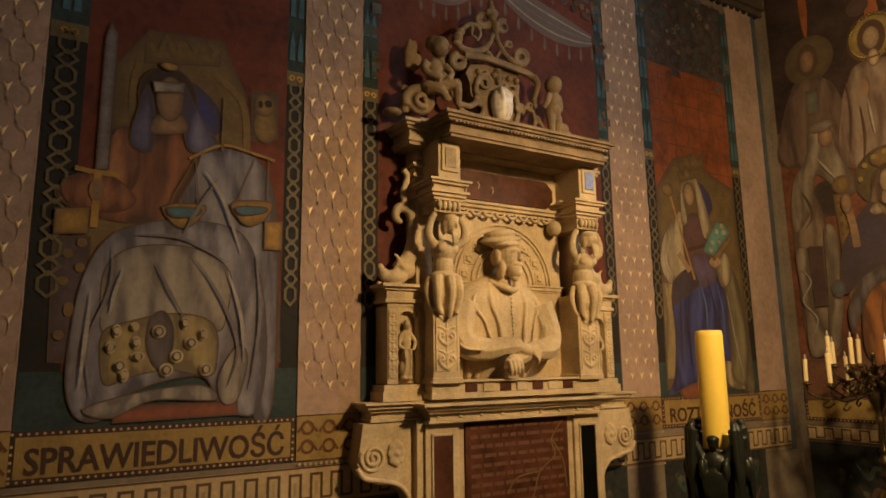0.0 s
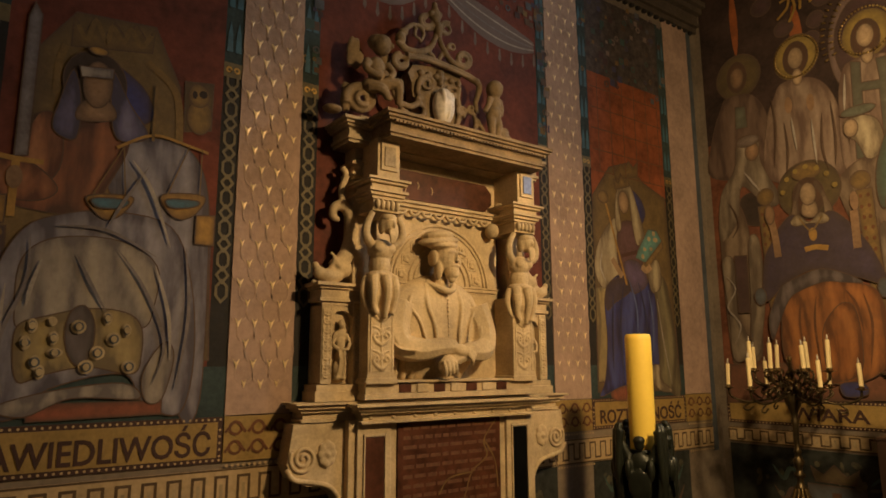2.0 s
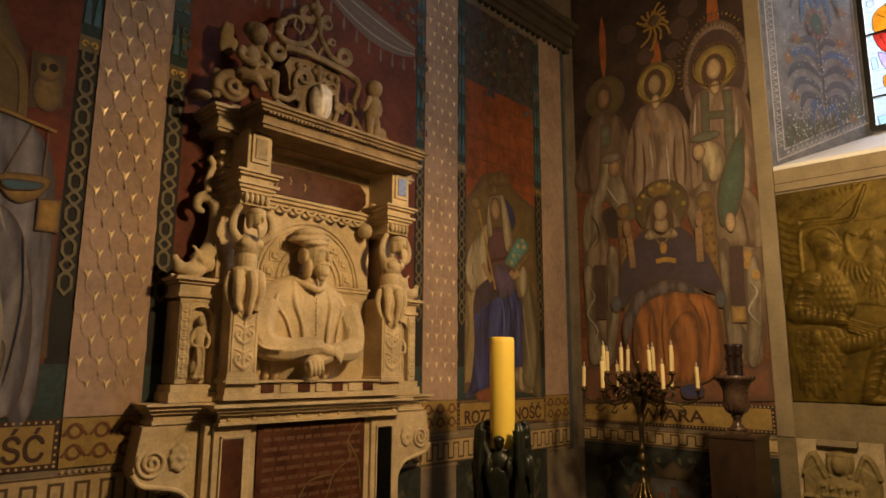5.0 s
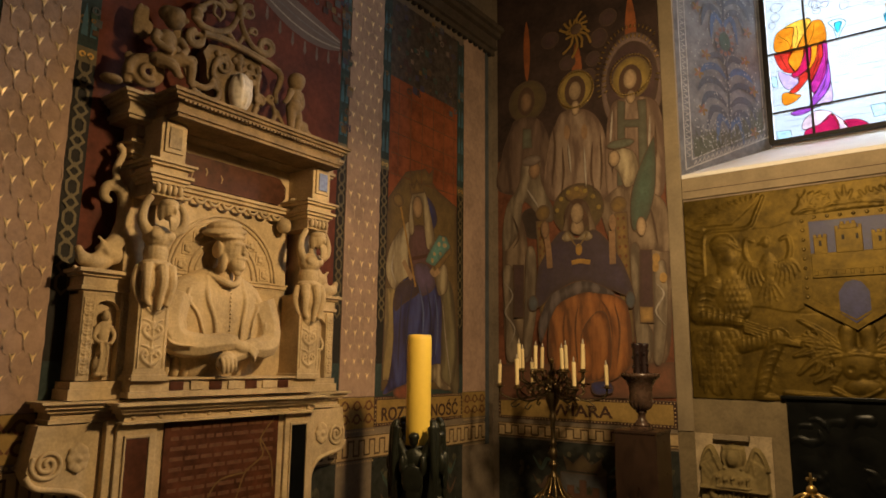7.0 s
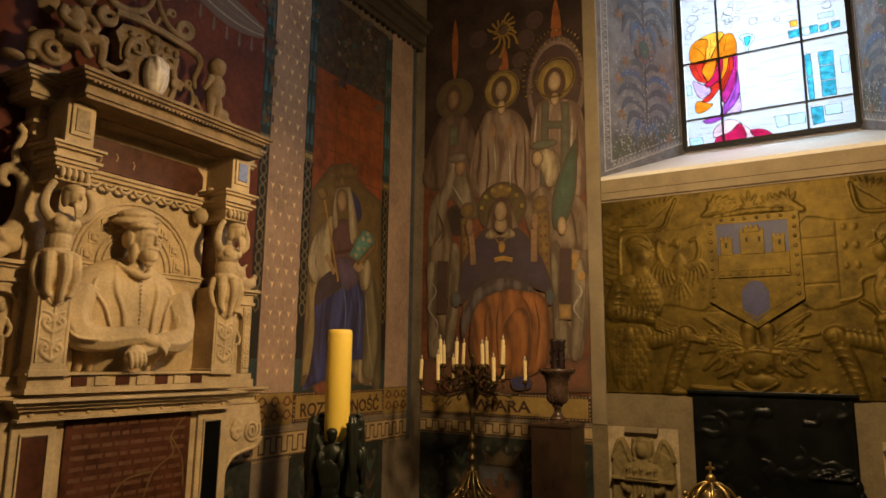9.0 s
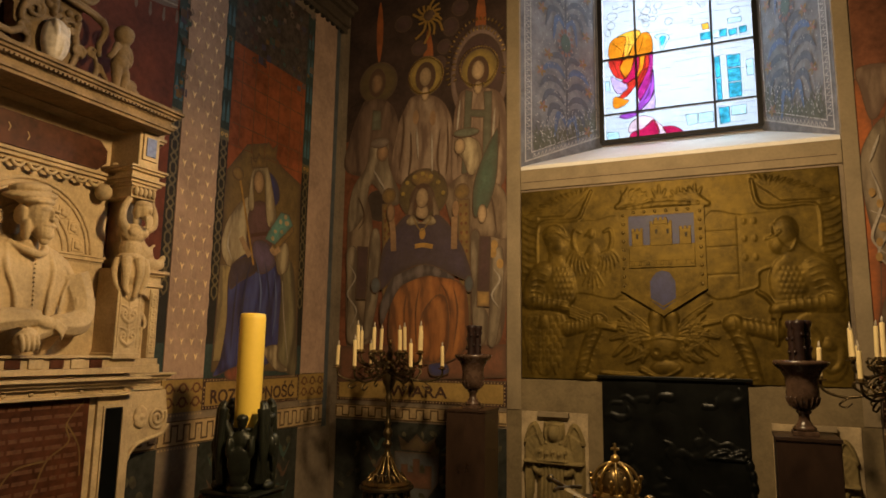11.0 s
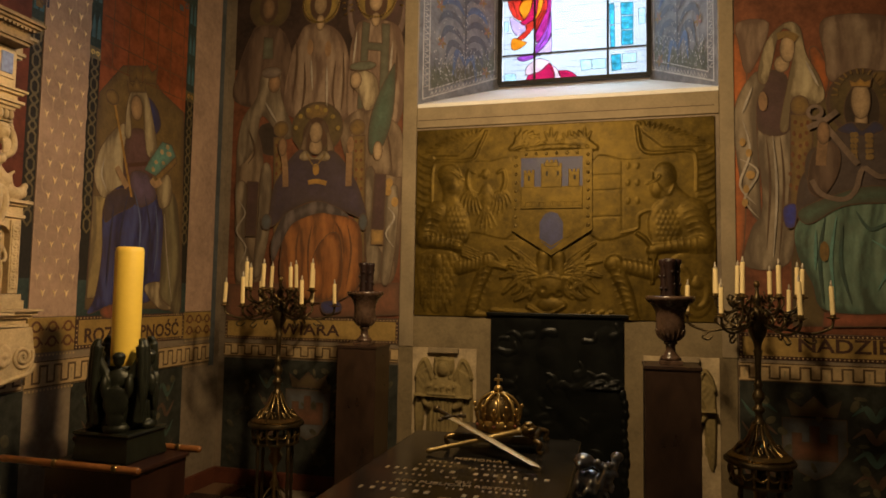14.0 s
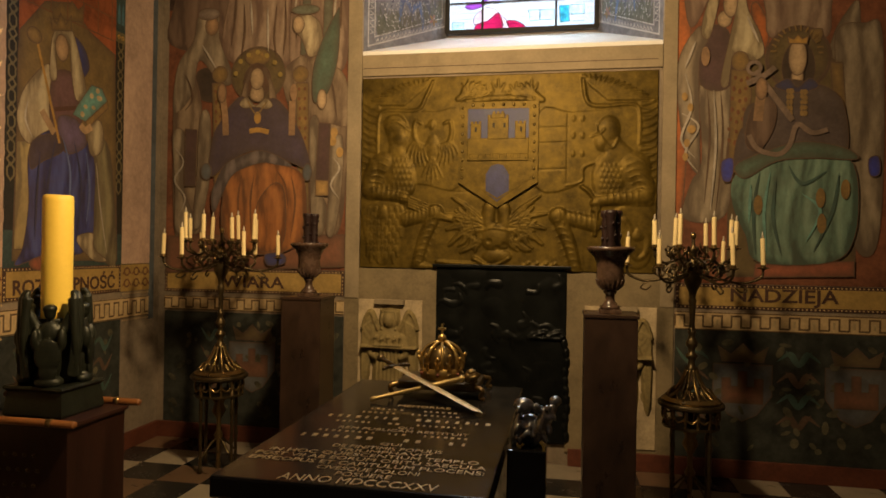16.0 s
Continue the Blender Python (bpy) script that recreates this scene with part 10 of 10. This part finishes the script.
for k in range(4):
    a = math.radians(-62 + 90 * k)
    ca, sa = math.cos(a), math.sin(a)

    def q(r, side, z):
        return (CX + r * ca - side * sa, CY + r * sa + side * ca, z)

    turn = (0, 0, math.degrees(a))
    lumps = [(q(0.13, 0, 1.255), (0.030, 0.028, 0.038)), (q(0.13, 0, 1.275), (0.034, 0.034, 0.026)), (q(0.12, 0, 1.15), (0.036, 0.060, 0.065), turn), (q(0.12, 0, 1.00), (0.042, 0.055, 0.12), turn), (q(0.165, 0, 1.04), (0.014, 0.066, 0.085), turn), (q(0.163, 0, 0.955), (0.013, 0.045, 0.05), turn), (q(0.13, 0, 0.90), (0.05, 0.07, 0.035), turn), (q(0.15, 0.06, 1.12), (0.03, 0.022, 0.06), turn), (q(0.15, -0.06, 1.12), (0.03, 0.022, 0.06), turn)]
    wings = []
    for s in (-1, 1):
        wings += [([q(0.118, s * (0.085 + 0.014 * f_), 1.24 + 0.02 * f_), q(0.13, s * (0.10 + 0.012 * f_), 1.10), q(0.135, s * (0.085 + 0.010 * f_), 0.93 + 0.03 * f_)], 0.010, 0.006) for f_ in range(4)]
        wings += [([q(0.11, s * 0.055, 1.16), q(0.115, s * 0.10, 1.26), q(0.11, s * 0.125, 1.335), q(0.10, s * 0.105, 1.365)], 0.028, 0.014), ([q(0.105, s * 0.12, 1.33), q(0.115, s * 0.135, 1.15), q(0.12, s * 0.115, 0.92)], 0.030, 0.010), ([q(0.105, s * 0.10, 1.30), q(0.12, s * 0.11, 1.12), q(0.125, s * 0.095, 0.92)], 0.026, 0.010)]
    statue("winged_figure", lumps, "green_bronze", 0.006, holder, smooth=1, tubes=wings)
big = thing("paschal_candle", "thick yellow beeswax candle in a bronze holder", "candle", (CX, CY, 1.2))
bm = bmesh.new()
lathe(bm, [(0.072, 1.20), (0.0735, 1.23), (0.0745, 1.84), (0.071, 1.862), (0.064, 1.868), (0.03, 1.858), (0.004, 1.856)], (CX, CY, 0), 40)
part("wax", bm, M["wax"], big, smooth=True)
bm = bmesh.new()
tube(bm, [(CX, CY, 1.855), (CX + 0.002, CY, 1.868), (CX + 0.005, CY, 1.874)], 0.002, 5)
part("wick", bm, M["iron"], big)

# ---- writing on the lid and the regalia ----
M["gold_letter"] = paint("gilt incised letters", (0.50, 0.36, 0.17), 0.45, metal=0.5, vary=0.3, size=30, fine=80, bump=0.05)
TC = -0.565
for v, h, w, text in ((2.045, 0.056, 0.50, "ANNO MDCCCXXV"), (2.105, 0.036, 0.18, "POSUERE"), (2.15, 0.034, 0.34, "CIVESQUE POLONI"), (2.205, 0.036, 0.80, "EPISCOPUS ET CAPITULUM PLOCENS:"), (2.255, 0.034, 0.80, "POST VII AB EORUM OBITU SAECULA"),
                      (2.30, 0.034, 0.74, "IN HOC QUIESCENTIUM TEMPLO"), (2.345, 0.032, 0.34, "TRIUMPHAVIT"), (2.39, 0.034, 0.40, "DE FINITIMIS POPULIS"), (2.44, 0.030, 0.08, "QUI"), (2.665, 0.030, 0.06, "QUI"),
                      (2.625, 0.032, 0.52, "REM PUBLICAM RESTITUIT"), (3.03, 0.036, 0.24, "MEMORIAE")):
    lettering("lettering", text, h, Matrix.Translation((TC + (0.03 if w < 0.6 else 0.0), v, TZ + 0.0015)), M["gold_letter"], lid, w, 0.001)
rng = random.Random(21)
for v, h, spans in ((2.50, 0.055, ((-0.90, -0.60), (-0.50, -0.41), (-0.33, -0.235))), (2.80, 0.055, ((-0.90, -0.58), (-0.52, -0.19))), (2.575, 0.030, ((-0.86, -0.62), (-0.58, -0.50), (-0.44, -0.26))),
                    (2.72, 0.030, ((-0.84, -0.68), (-0.62, -0.56), (-0.50, -0.30))), (2.885, 0.030, ((-0.78, -0.62), (-0.56, -0.34))), (2.95, 0.030, ((-0.76, -0.60), (-0.52, -0.36)))):
    for a, b in spans:
        n = max(2, round((b - a) / (0.62 * h + 0.008)))
        for k in range(n):
            bm = bmesh.new()
            u, w = a + (b - a) * k / n, (b - a) / n
            box(bm, u, u + w * rng.uniform(0.22, 0.5), v - h * 0.30, v + h * 0.30, TZ - 0.001, TZ + 0.002)
            part("writing_bar", bm, M["gold_letter"], lid)

# cushioned stand, crown, sword and sceptre
KX, KY = -0.52, 3.36
stand = thing("crown_stand", "bronze footed stand under the crown on the tomb", "stand", (KX, KY, TZ))
bm = bmesh.new()
box(bm, KX - 0.20, KX + 0.20, KY - 0.14, KY + 0.14, TZ + 0.035, TZ + 0.075, 0.012)
part("plate", bm, M["bronze"], stand)
for sx in (-1, 1):
    for sy in (-1, 1):
        bm = bmesh.new()
        tube(bm, [(KX + sx * 0.19, KY + sy * 0.13, TZ + 0.06), (KX + sx * 0.225, KY + sy * 0.15, TZ + 0.05), (KX + sx * 0.215, KY + sy * 0.145, TZ + 0.015), (KX + sx * 0.235, KY + sy * 0.155, TZ + 0.012)], 0.014, 8, taper=0.009)
        part("foot", bm, M["brass"], stand, smooth=True)
CR = 0.098
CZ = TZ + 0.075
crown = thing("crown", "gilded closed crown with cross on the tomb", "crown", (KX, KY, CZ))
bm = bmesh.new()
lathe(bm, [(CR, 0.0), (CR + 0.008, 0.004), (CR + 0.004, 0.03), (CR + 0.008, 0.052), (CR, 0.054), (CR - 0.004, 0.03)], (KX, KY, CZ), 36)
part("band", bm, M["gold"], crown, smooth=True)
for k in range(12):
    a = 2 * math.pi * k / 12
    p = lambda r, z, da=0.0: (KX + r * math.cos(a + da), KY + r * math.sin(a + da), CZ + z)
    bm = bmesh.new()
    tube(bm, [p(CR + 0.004, 0.05), p(CR + 0.012, 0.075), p(CR + 0.018, 0.10 if k % 2 else 0.115)], 0.009, 6, taper=0.005)
    ell(bm, p(CR + 0.019, 0.105 if k % 2 else 0.12), (0.010, 0.010, 0.012), seg=8)
    for s in (-1, 1):
        tube(bm, [p(CR + 0.012, 0.07), p(CR + 0.014, 0.082, s * 0.09), p(CR + 0.012, 0.092, s * 0.12)], 0.006, 5, taper=0.003)
    part("fleuron", bm, M["gold"], crown, smooth=True)
    bm = bmesh.new()
    ell(bm, p(CR + 0.007, 0.028), (0.009, 0.009, 0.010), seg=8)
    part("jewel", bm, M["p_brick" if k % 2 else "brass"], crown, smooth=True)
for k in range(8):
    a = 2 * math.pi * k / 8 + 0.2
    bm = bmesh.new()
    tube(bm, [(KX + r * math.cos(a), KY + r * math.sin(a), CZ + z) for r, z in ((CR, 0.05), (CR + 0.004, 0.10), (CR * 0.82, 0.145), (CR * 0.42, 0.172), (0.01, 0.178))], 0.0085, 6)
    part("arch", bm, M["gold"], crown, smooth=True)
bm = bmesh.new()
lathe(bm, [(CR - 0.006, 0.02), (CR - 0.008, 0.09), (CR * 0.74, 0.138), (CR * 0.38, 0.162), (0.004, 0.168)], (KX, KY, CZ), 28)
part("cap", bm, M["brass"], crown, "polished brass inner cap", smooth=True)
bm = bmesh.new()
ell(bm, (KX, KY, CZ + 0.195), (0.022, 0.022, 0.022), seg=14)
part("orb", bm, M["gold"], crown, smooth=True)
bm = bmesh.new()
box(bm, KX - 0.005, KX + 0.005, KY - 0.005, KY + 0.005, CZ + 0.215, CZ + 0.268, 0.002)
box(bm, KX - 0.020, KX + 0.020, KY - 0.005, KY + 0.005, CZ + 0.236, CZ + 0.248, 0.002)
part("cross", bm, M["gold"], crown)


def along(a, b):
    a, b = Vector(a), Vector(b)
    z = (b - a).normalized()
    x = z.cross(Vector((0, 0, 1))).normalized()
    y = z.cross(x)
    return Matrix(((x.x, y.x, z.x, a.x), (x.y, y.y, z.y, a.y), (x.z, y.z, z.z, a.z), (0, 0, 0, 1))), (b - a).length


tip, hilt = Vector((-0.262, 2.945, TZ + 0.010)), Vector((-0.735, 3.27, TZ + 0.135))
m, ln = along(hilt, tip)
sword = thing("sword", "gilt bladed sword lying across the sceptre", "sword", hilt)
bm = bmesh.new()
n = 14
rows2 = []
for i in range(n + 1):
    s = i / n
    w = 0.024 - 0.003 * s if s < 0.93 else 0.021 * (1 - s) / 0.07 * 0.95 + 0.001
    rows2.append([bm.verts.new(m @ Vector(p)) for p in ((-w, 0, s * ln), (0, 0.004, s * ln), (w, 0, s * ln), (0, -0.004, s * ln))])
for a, b in zip(rows2, rows2[1:]):
    for k in range(4):
        bm.faces.new((a[k], a[(k + 1) % 4], b[(k + 1) % 4], b[k]))
part("blade", bm, M["steel"], sword)
bm = bmesh.new()
tube(bm, [m @ Vector(p) for p in ((-0.085, 0, 0.012), (-0.05, 0, -0.004), (0, 0, 0), (0.05, 0, -0.004), (0.085, 0, 0.012))], 0.009, 7)
part("guard", bm, M["bronze"], sword, smooth=True)
bm = bmesh.new()
tube(bm, [m @ Vector(p) for p in ((0, 0, 0), (0, 0, -0.05), (0, 0, -0.10))], 0.011, 8)
ell(bm, m @ Vector((0, 0, -0.115)), (0.02, 0.02, 0.02), seg=10)
part("grip", bm, M["bronze"], sword, smooth=True)
s0, s1 = Vector((-0.80, 3.06, TZ + 0.014)), Vector((-0.33, 3.24, TZ + 0.115))
m, ln = along(s0, s1)
sceptre = thing("sceptre", "gilded sceptre resting against the crown stand", "sceptre", s0)
bm = bmesh.new()
lathe(bm, [(0.004, 0.0), (0.011, 0.006), (0.013, 0.02), (0.010, 0.035), (0.011, ln * 0.5), (0.014, ln * 0.52), (0.012, ln * 0.55), (0.013, ln * 0.84), (0.02, ln * 0.86), (0.014, ln * 0.89)], seg=14)
bmesh.ops.transform(bm, matrix=m, verts=bm.verts)
part("rod", bm, M["steel"], sceptre, smooth=True)
bm = bmesh.new()
lathe(bm, [(0.014, ln * 0.88), (0.028, ln * 0.91), (0.024, ln * 0.95), (0.03, ln * 0.98), (0.012, ln * 1.02), (0.004, ln * 1.04)], seg=14)
for k in range(6):
    a = 1.047 * k
    ell(bm, (0.028 * math.cos(a), 0.028 * math.sin(a), ln * 0.96), (0.010, 0.010, 0.022), seg=8)
bmesh.ops.transform(bm, matrix=m, verts=bm.verts)
part("head", bm, M["brass"], sceptre, smooth=True)

# silver eagle at the tomb's corner
EX, EY = -0.035, 2.66
plinth = thing("eagle_bracket", "black marble bracket beside the tomb", "bracket", (EX, EY, 0))
bm = bmesh.new()
box(bm, EX - 0.09, EX + 0.055, EY - 0.08, EY + 0.10, 0.0, 0.872, 0.006)
part("post", bm, M["black_marble"], plinth)
rng = random.Random(8)
statue("silver_eagle", [((EX - 0.01, EY, 0.93), (0.050, 0.045, 0.062)), ((EX - 0.035, EY - 0.01, 1.025), (0.040, 0.032, 0.028)), ((EX - 0.05, EY - 0.045, 1.015), (0.012, 0.022, 0.014)), ((EX + 0.055, EY + 0.005, 0.97), (0.020, 0.045, 0.088), (0, 24, 0)),
                        ((EX + 0.03, EY - 0.03, 0.955), (0.018, 0.03, 0.085), (0, 18, 0)), ((EX - 0.06, EY - 0.01, 0.93), (0.016, 0.04, 0.070), (0, 10, 0)), ((EX + 0.085, EY, 1.045), (0.024, 0.028, 0.02)), ((EX, EY + 0.04, 0.90), (0.04, 0.05, 0.03))]
       + [((EX + rng.uniform(-0.06, 0.08), EY + rng.uniform(-0.05, 0.0), rng.uniform(0.885, 1.03)), (0.011, 0.014, 0.020), (rng.uniform(-40, 40), rng.uniform(-40, 40), 0)) for _ in range(26)],
       "silver", 0.005, None, "crumpled looking silver eagle figure beside the tomb", "statuette", smooth=0)

# ---- upper wall: cornice, swags and ornaments ----
bm = bmesh.new()
v = 4.70
for h, out in ((0.05, 0.03), (0.04, 0.06), (0.07, 0.05), (0.05, 0.10), (0.05, 0.14)):
    wall_box(bm, on_left, YB, YE - 0.002, v, v + h, -0.01, out, 0.003)
    v += h
M["cornice_paint"] = paint("grey brown cornice paint", (0.085, 0.064, 0.046), 0.85, vary=0.4, size=6, fine=30, bump=0.2)
tagged(part("trim_cornice", bm, M["cornice_paint"]), "grey brown moulded wall cornice", "cornice", kind="structure")
bm = bmesh.new()
for i in range(60):
    wall_box(bm, on_left, 0.2 + i * 0.083, 0.24 + i * 0.083, 4.675, 4.71, -0.005, 0.028, 0.004)
tagged(part("trim_cornice_beads", bm, M["black_band"]), "row of dark cornice beads", "cornice", kind="structure")

swags = thing("painted_swags", "painted grey white cloth swags with tassels", "wall painting", on_left(2.2, 3.8))
def swag(u0, v0, u1, v1, drop, w):
    pts_top, pts_low = [], []
    for i in range(9):
        t = i / 8
        u, v = u0 + (u1 - u0) * t, v0 + (v1 - v0) * t - drop * 4 * t * (1 - t)
        pts_top.append((u, v + w * (0.35 + 2.6 * t * (1 - t))))
        pts_low.append((u, v))
    bm = bmesh.new()
    flat(bm, on_left, pts_top + pts_low[::-1], 0.0062, False)
    part("swag", bm, M["swag"], swags)
    for k in range(3):
        bm = bmesh.new()
        band(bm, on_left, [(a[0], a[1] + (b[1] - a[1]) * (0.25 + 0.25 * k)) for a, b in zip(pts_low, pts_top)], 0.012, 0.0068 + 0.0003 * k, False, True)
        part("swag_fold", bm, M["p_fold_dark" if k % 2 else "p_fold_light"], swags)
    for i in range(0, 9):
        bm = bmesh.new()
        u, v = pts_low[i]
        flat(bm, on_left, [(u - 0.006, v - 0.01), (u + 0.006, v - 0.01), (u + 0.013, v - 0.085), (u, v - 0.11), (u - 0.013, v - 0.085)], 0.0064, False)
        part("tassel", bm, M["p_brown_grey"], swags)


M["swag"] = cloth("grey swag mural drapery", (0.40, 0.33, 0.29), (0.28, 0.225, 0.195), (0.16, 0.12, 0.105), 3.0, 6.0)
swag(1.47, 4.16, 2.18, 4.06, 0.22, 0.20)
swag(2.26, 4.14, 3.13, 3.92, 0.14, 0.24)
rng = random.Random(31)
orn = thing("painted_ornament_band", "faded painted blue and ochre ornament squares", "wall painting", on_left(2.2, 4.2))
for k in range(260):
    area = k % 3
    if area == 0:
        u, v = rng.uniform(3.63, 4.68), rng.uniform(3.86, 4.62)
    elif area == 1:
        u, v = rng.uniform(2.45, 3.22), rng.uniform(4.12, 4.62)
    else:
        u, v = rng.uniform(1.37, 1.46), rng.uniform(3.3, 4.62)
        u = u if rng.random() < 0.5 else u + 1.79
    s = rng.uniform(0.012, 0.030)
    bm = bmesh.new()
    if rng.random() < 0.5:
        rect(bm, on_left, u - s, u + s, v - s, v + s, 0.0072 + 0.00003 * k)
    else:
        ring(bm, on_left, u, v, s * 0.5, s, 0.0072 + 0.00003 * k, 12)
    part("ornament", bm, M[rng.choice(("p_slate", "p_ochre_dark", "p_plum_dark", "p_veil_blue", "p_brown_grey", "p_umber", "p_teal_dark"))], orn)
# grid of thin lines on the orange field
grid = thing("painted_grid", "thin brown painted grid on orange", "wall painting", on_left(4.15, 3.15))
for k in range(11):
    bm = bmesh.new()
    if k < 5:
        band(bm, on_left, [(3.72, 3.15 + 0.17 * k), (4.58, 3.15 + 0.17 * k)], 0.009, 0.0062)
    else:
        band(bm, on_left, [(3.05 + 0.15 * k, 3.15), (3.05 + 0.15 * k, 3.93)], 0.009, 0.0066)
    part("grid_line", bm, M["p_rust_dark"], grid)

# gilded rims, drops and flames round the painted haloes
gilt = thing("gilded_halo_work", "gilded relief beads and flames on the wall painting", "gilding", on_end(-2.3, 4.1))
for u, v, r in ((-2.418, 4.127, 0.168), (-1.91, 4.135, 0.178)):
    for k in range(44):
        a = 2 * math.pi * k / 44
        bm = bmesh.new()
        ell(bm, (u + r * math.cos(a), YE - 0.026, v + r * math.sin(a)), (0.010, 0.006, 0.010), seg=6)
        part("bead", bm, M["gold"], gilt, smooth=True)
for rr, n in ((0.27, 26), (0.34, 32)):
    for k in range(n):
        a = -0.35 + (math.pi + 0.7) * k / (n - 1)
        u, v = -1.91 + rr * math.cos(a) * 0.88, 4.15 + rr * math.sin(a) * 1.25
        if u > -1.675:
            continue
        bm = bmesh.new()
        ell(bm, (u, YE - 0.024, v), (0.020, 0.006, 0.007), (0, -math.degrees(a), 0), 6)
        part("gilt_drop", bm, M["gold"], gilt, smooth=True)
for k in range(15):
    a = math.radians(24 * k)
    bm = bmesh.new()
    L = 0.10 + 0.07 * ((k * 5) % 4) / 3 + (0.10 if math.sin(a) < -0.7 else 0)
    u, v = -2.40, 4.70
    band(bm, on_end, [(u + 0.05 * math.cos(a), v + 0.05 * math.sin(a)), (u + 0.6 * L * math.cos(a + 0.18), v + 0.6 * L * math.sin(a + 0.18)), (u + L * math.cos(a - 0.05), v + L * math.sin(a - 0.05))], 0.022, 0.024 + 0.0004 * k, False, True)
    part("flame", bm, M["gold_paint"], gilt)
bm = bmesh.new()
ell(bm, (-2.40, YE - 0.022, 4.70), (0.06, 0.012, 0.06), seg=14)
part("flame_core", bm, M["p_umber"], gilt, smooth=True)

# ---- floor tiles ----
TS = 0.327
floor_ob = bpy.data.objects["floor"]
meshes = {}
for nm in ("tile_pale", "tile_dark", "tile_brown"):
    bm = bmesh.new()
    box(bm, -TS / 2 + 0.0015, TS / 2 - 0.0015, -TS / 2 + 0.0015, TS / 2 - 0.0015, -0.014, 0.0, 0.0012)
    meshes[nm] = finish(bm)
    meshes[nm].materials.append(M[nm])
for i in range(18):
    for j in range(19):
        x, y = XL + TS * (i + 0.5), YE - TS * (j + 0.5)
        if y < YB + 0.1:
            continue
        kind = "tile_dark" if (i + j) % 2 else ("tile_pale" if (i // 2 + j) % 3 else "tile_brown")
        if y > 2.4:
            ob = new("tile", meshes[kind])
            ob.parent = floor_ob
            ob.matrix_basis = Matrix.Translation((x, y, 0))
rest = {k: bmesh.new() for k in meshes}
for i in range(18):
    for j in range(19):
        x, y = XL + TS * (i + 0.5), YE - TS * (j + 0.5)
        if y <= 2.4 and y > YB + 0.1:
            kind = "tile_dark" if (i + j) % 2 else ("tile_pale" if (i // 2 + j) % 3 else "tile_brown")
            box(rest[kind], x - TS / 2 + 0.0015, x + TS / 2 - 0.0015, y - TS / 2 + 0.0015, y + TS / 2 - 0.0015, -0.014, 0.0)
for k, bm in rest.items():
    part("tiles", bm, M[k], floor_ob, kind="stuff")
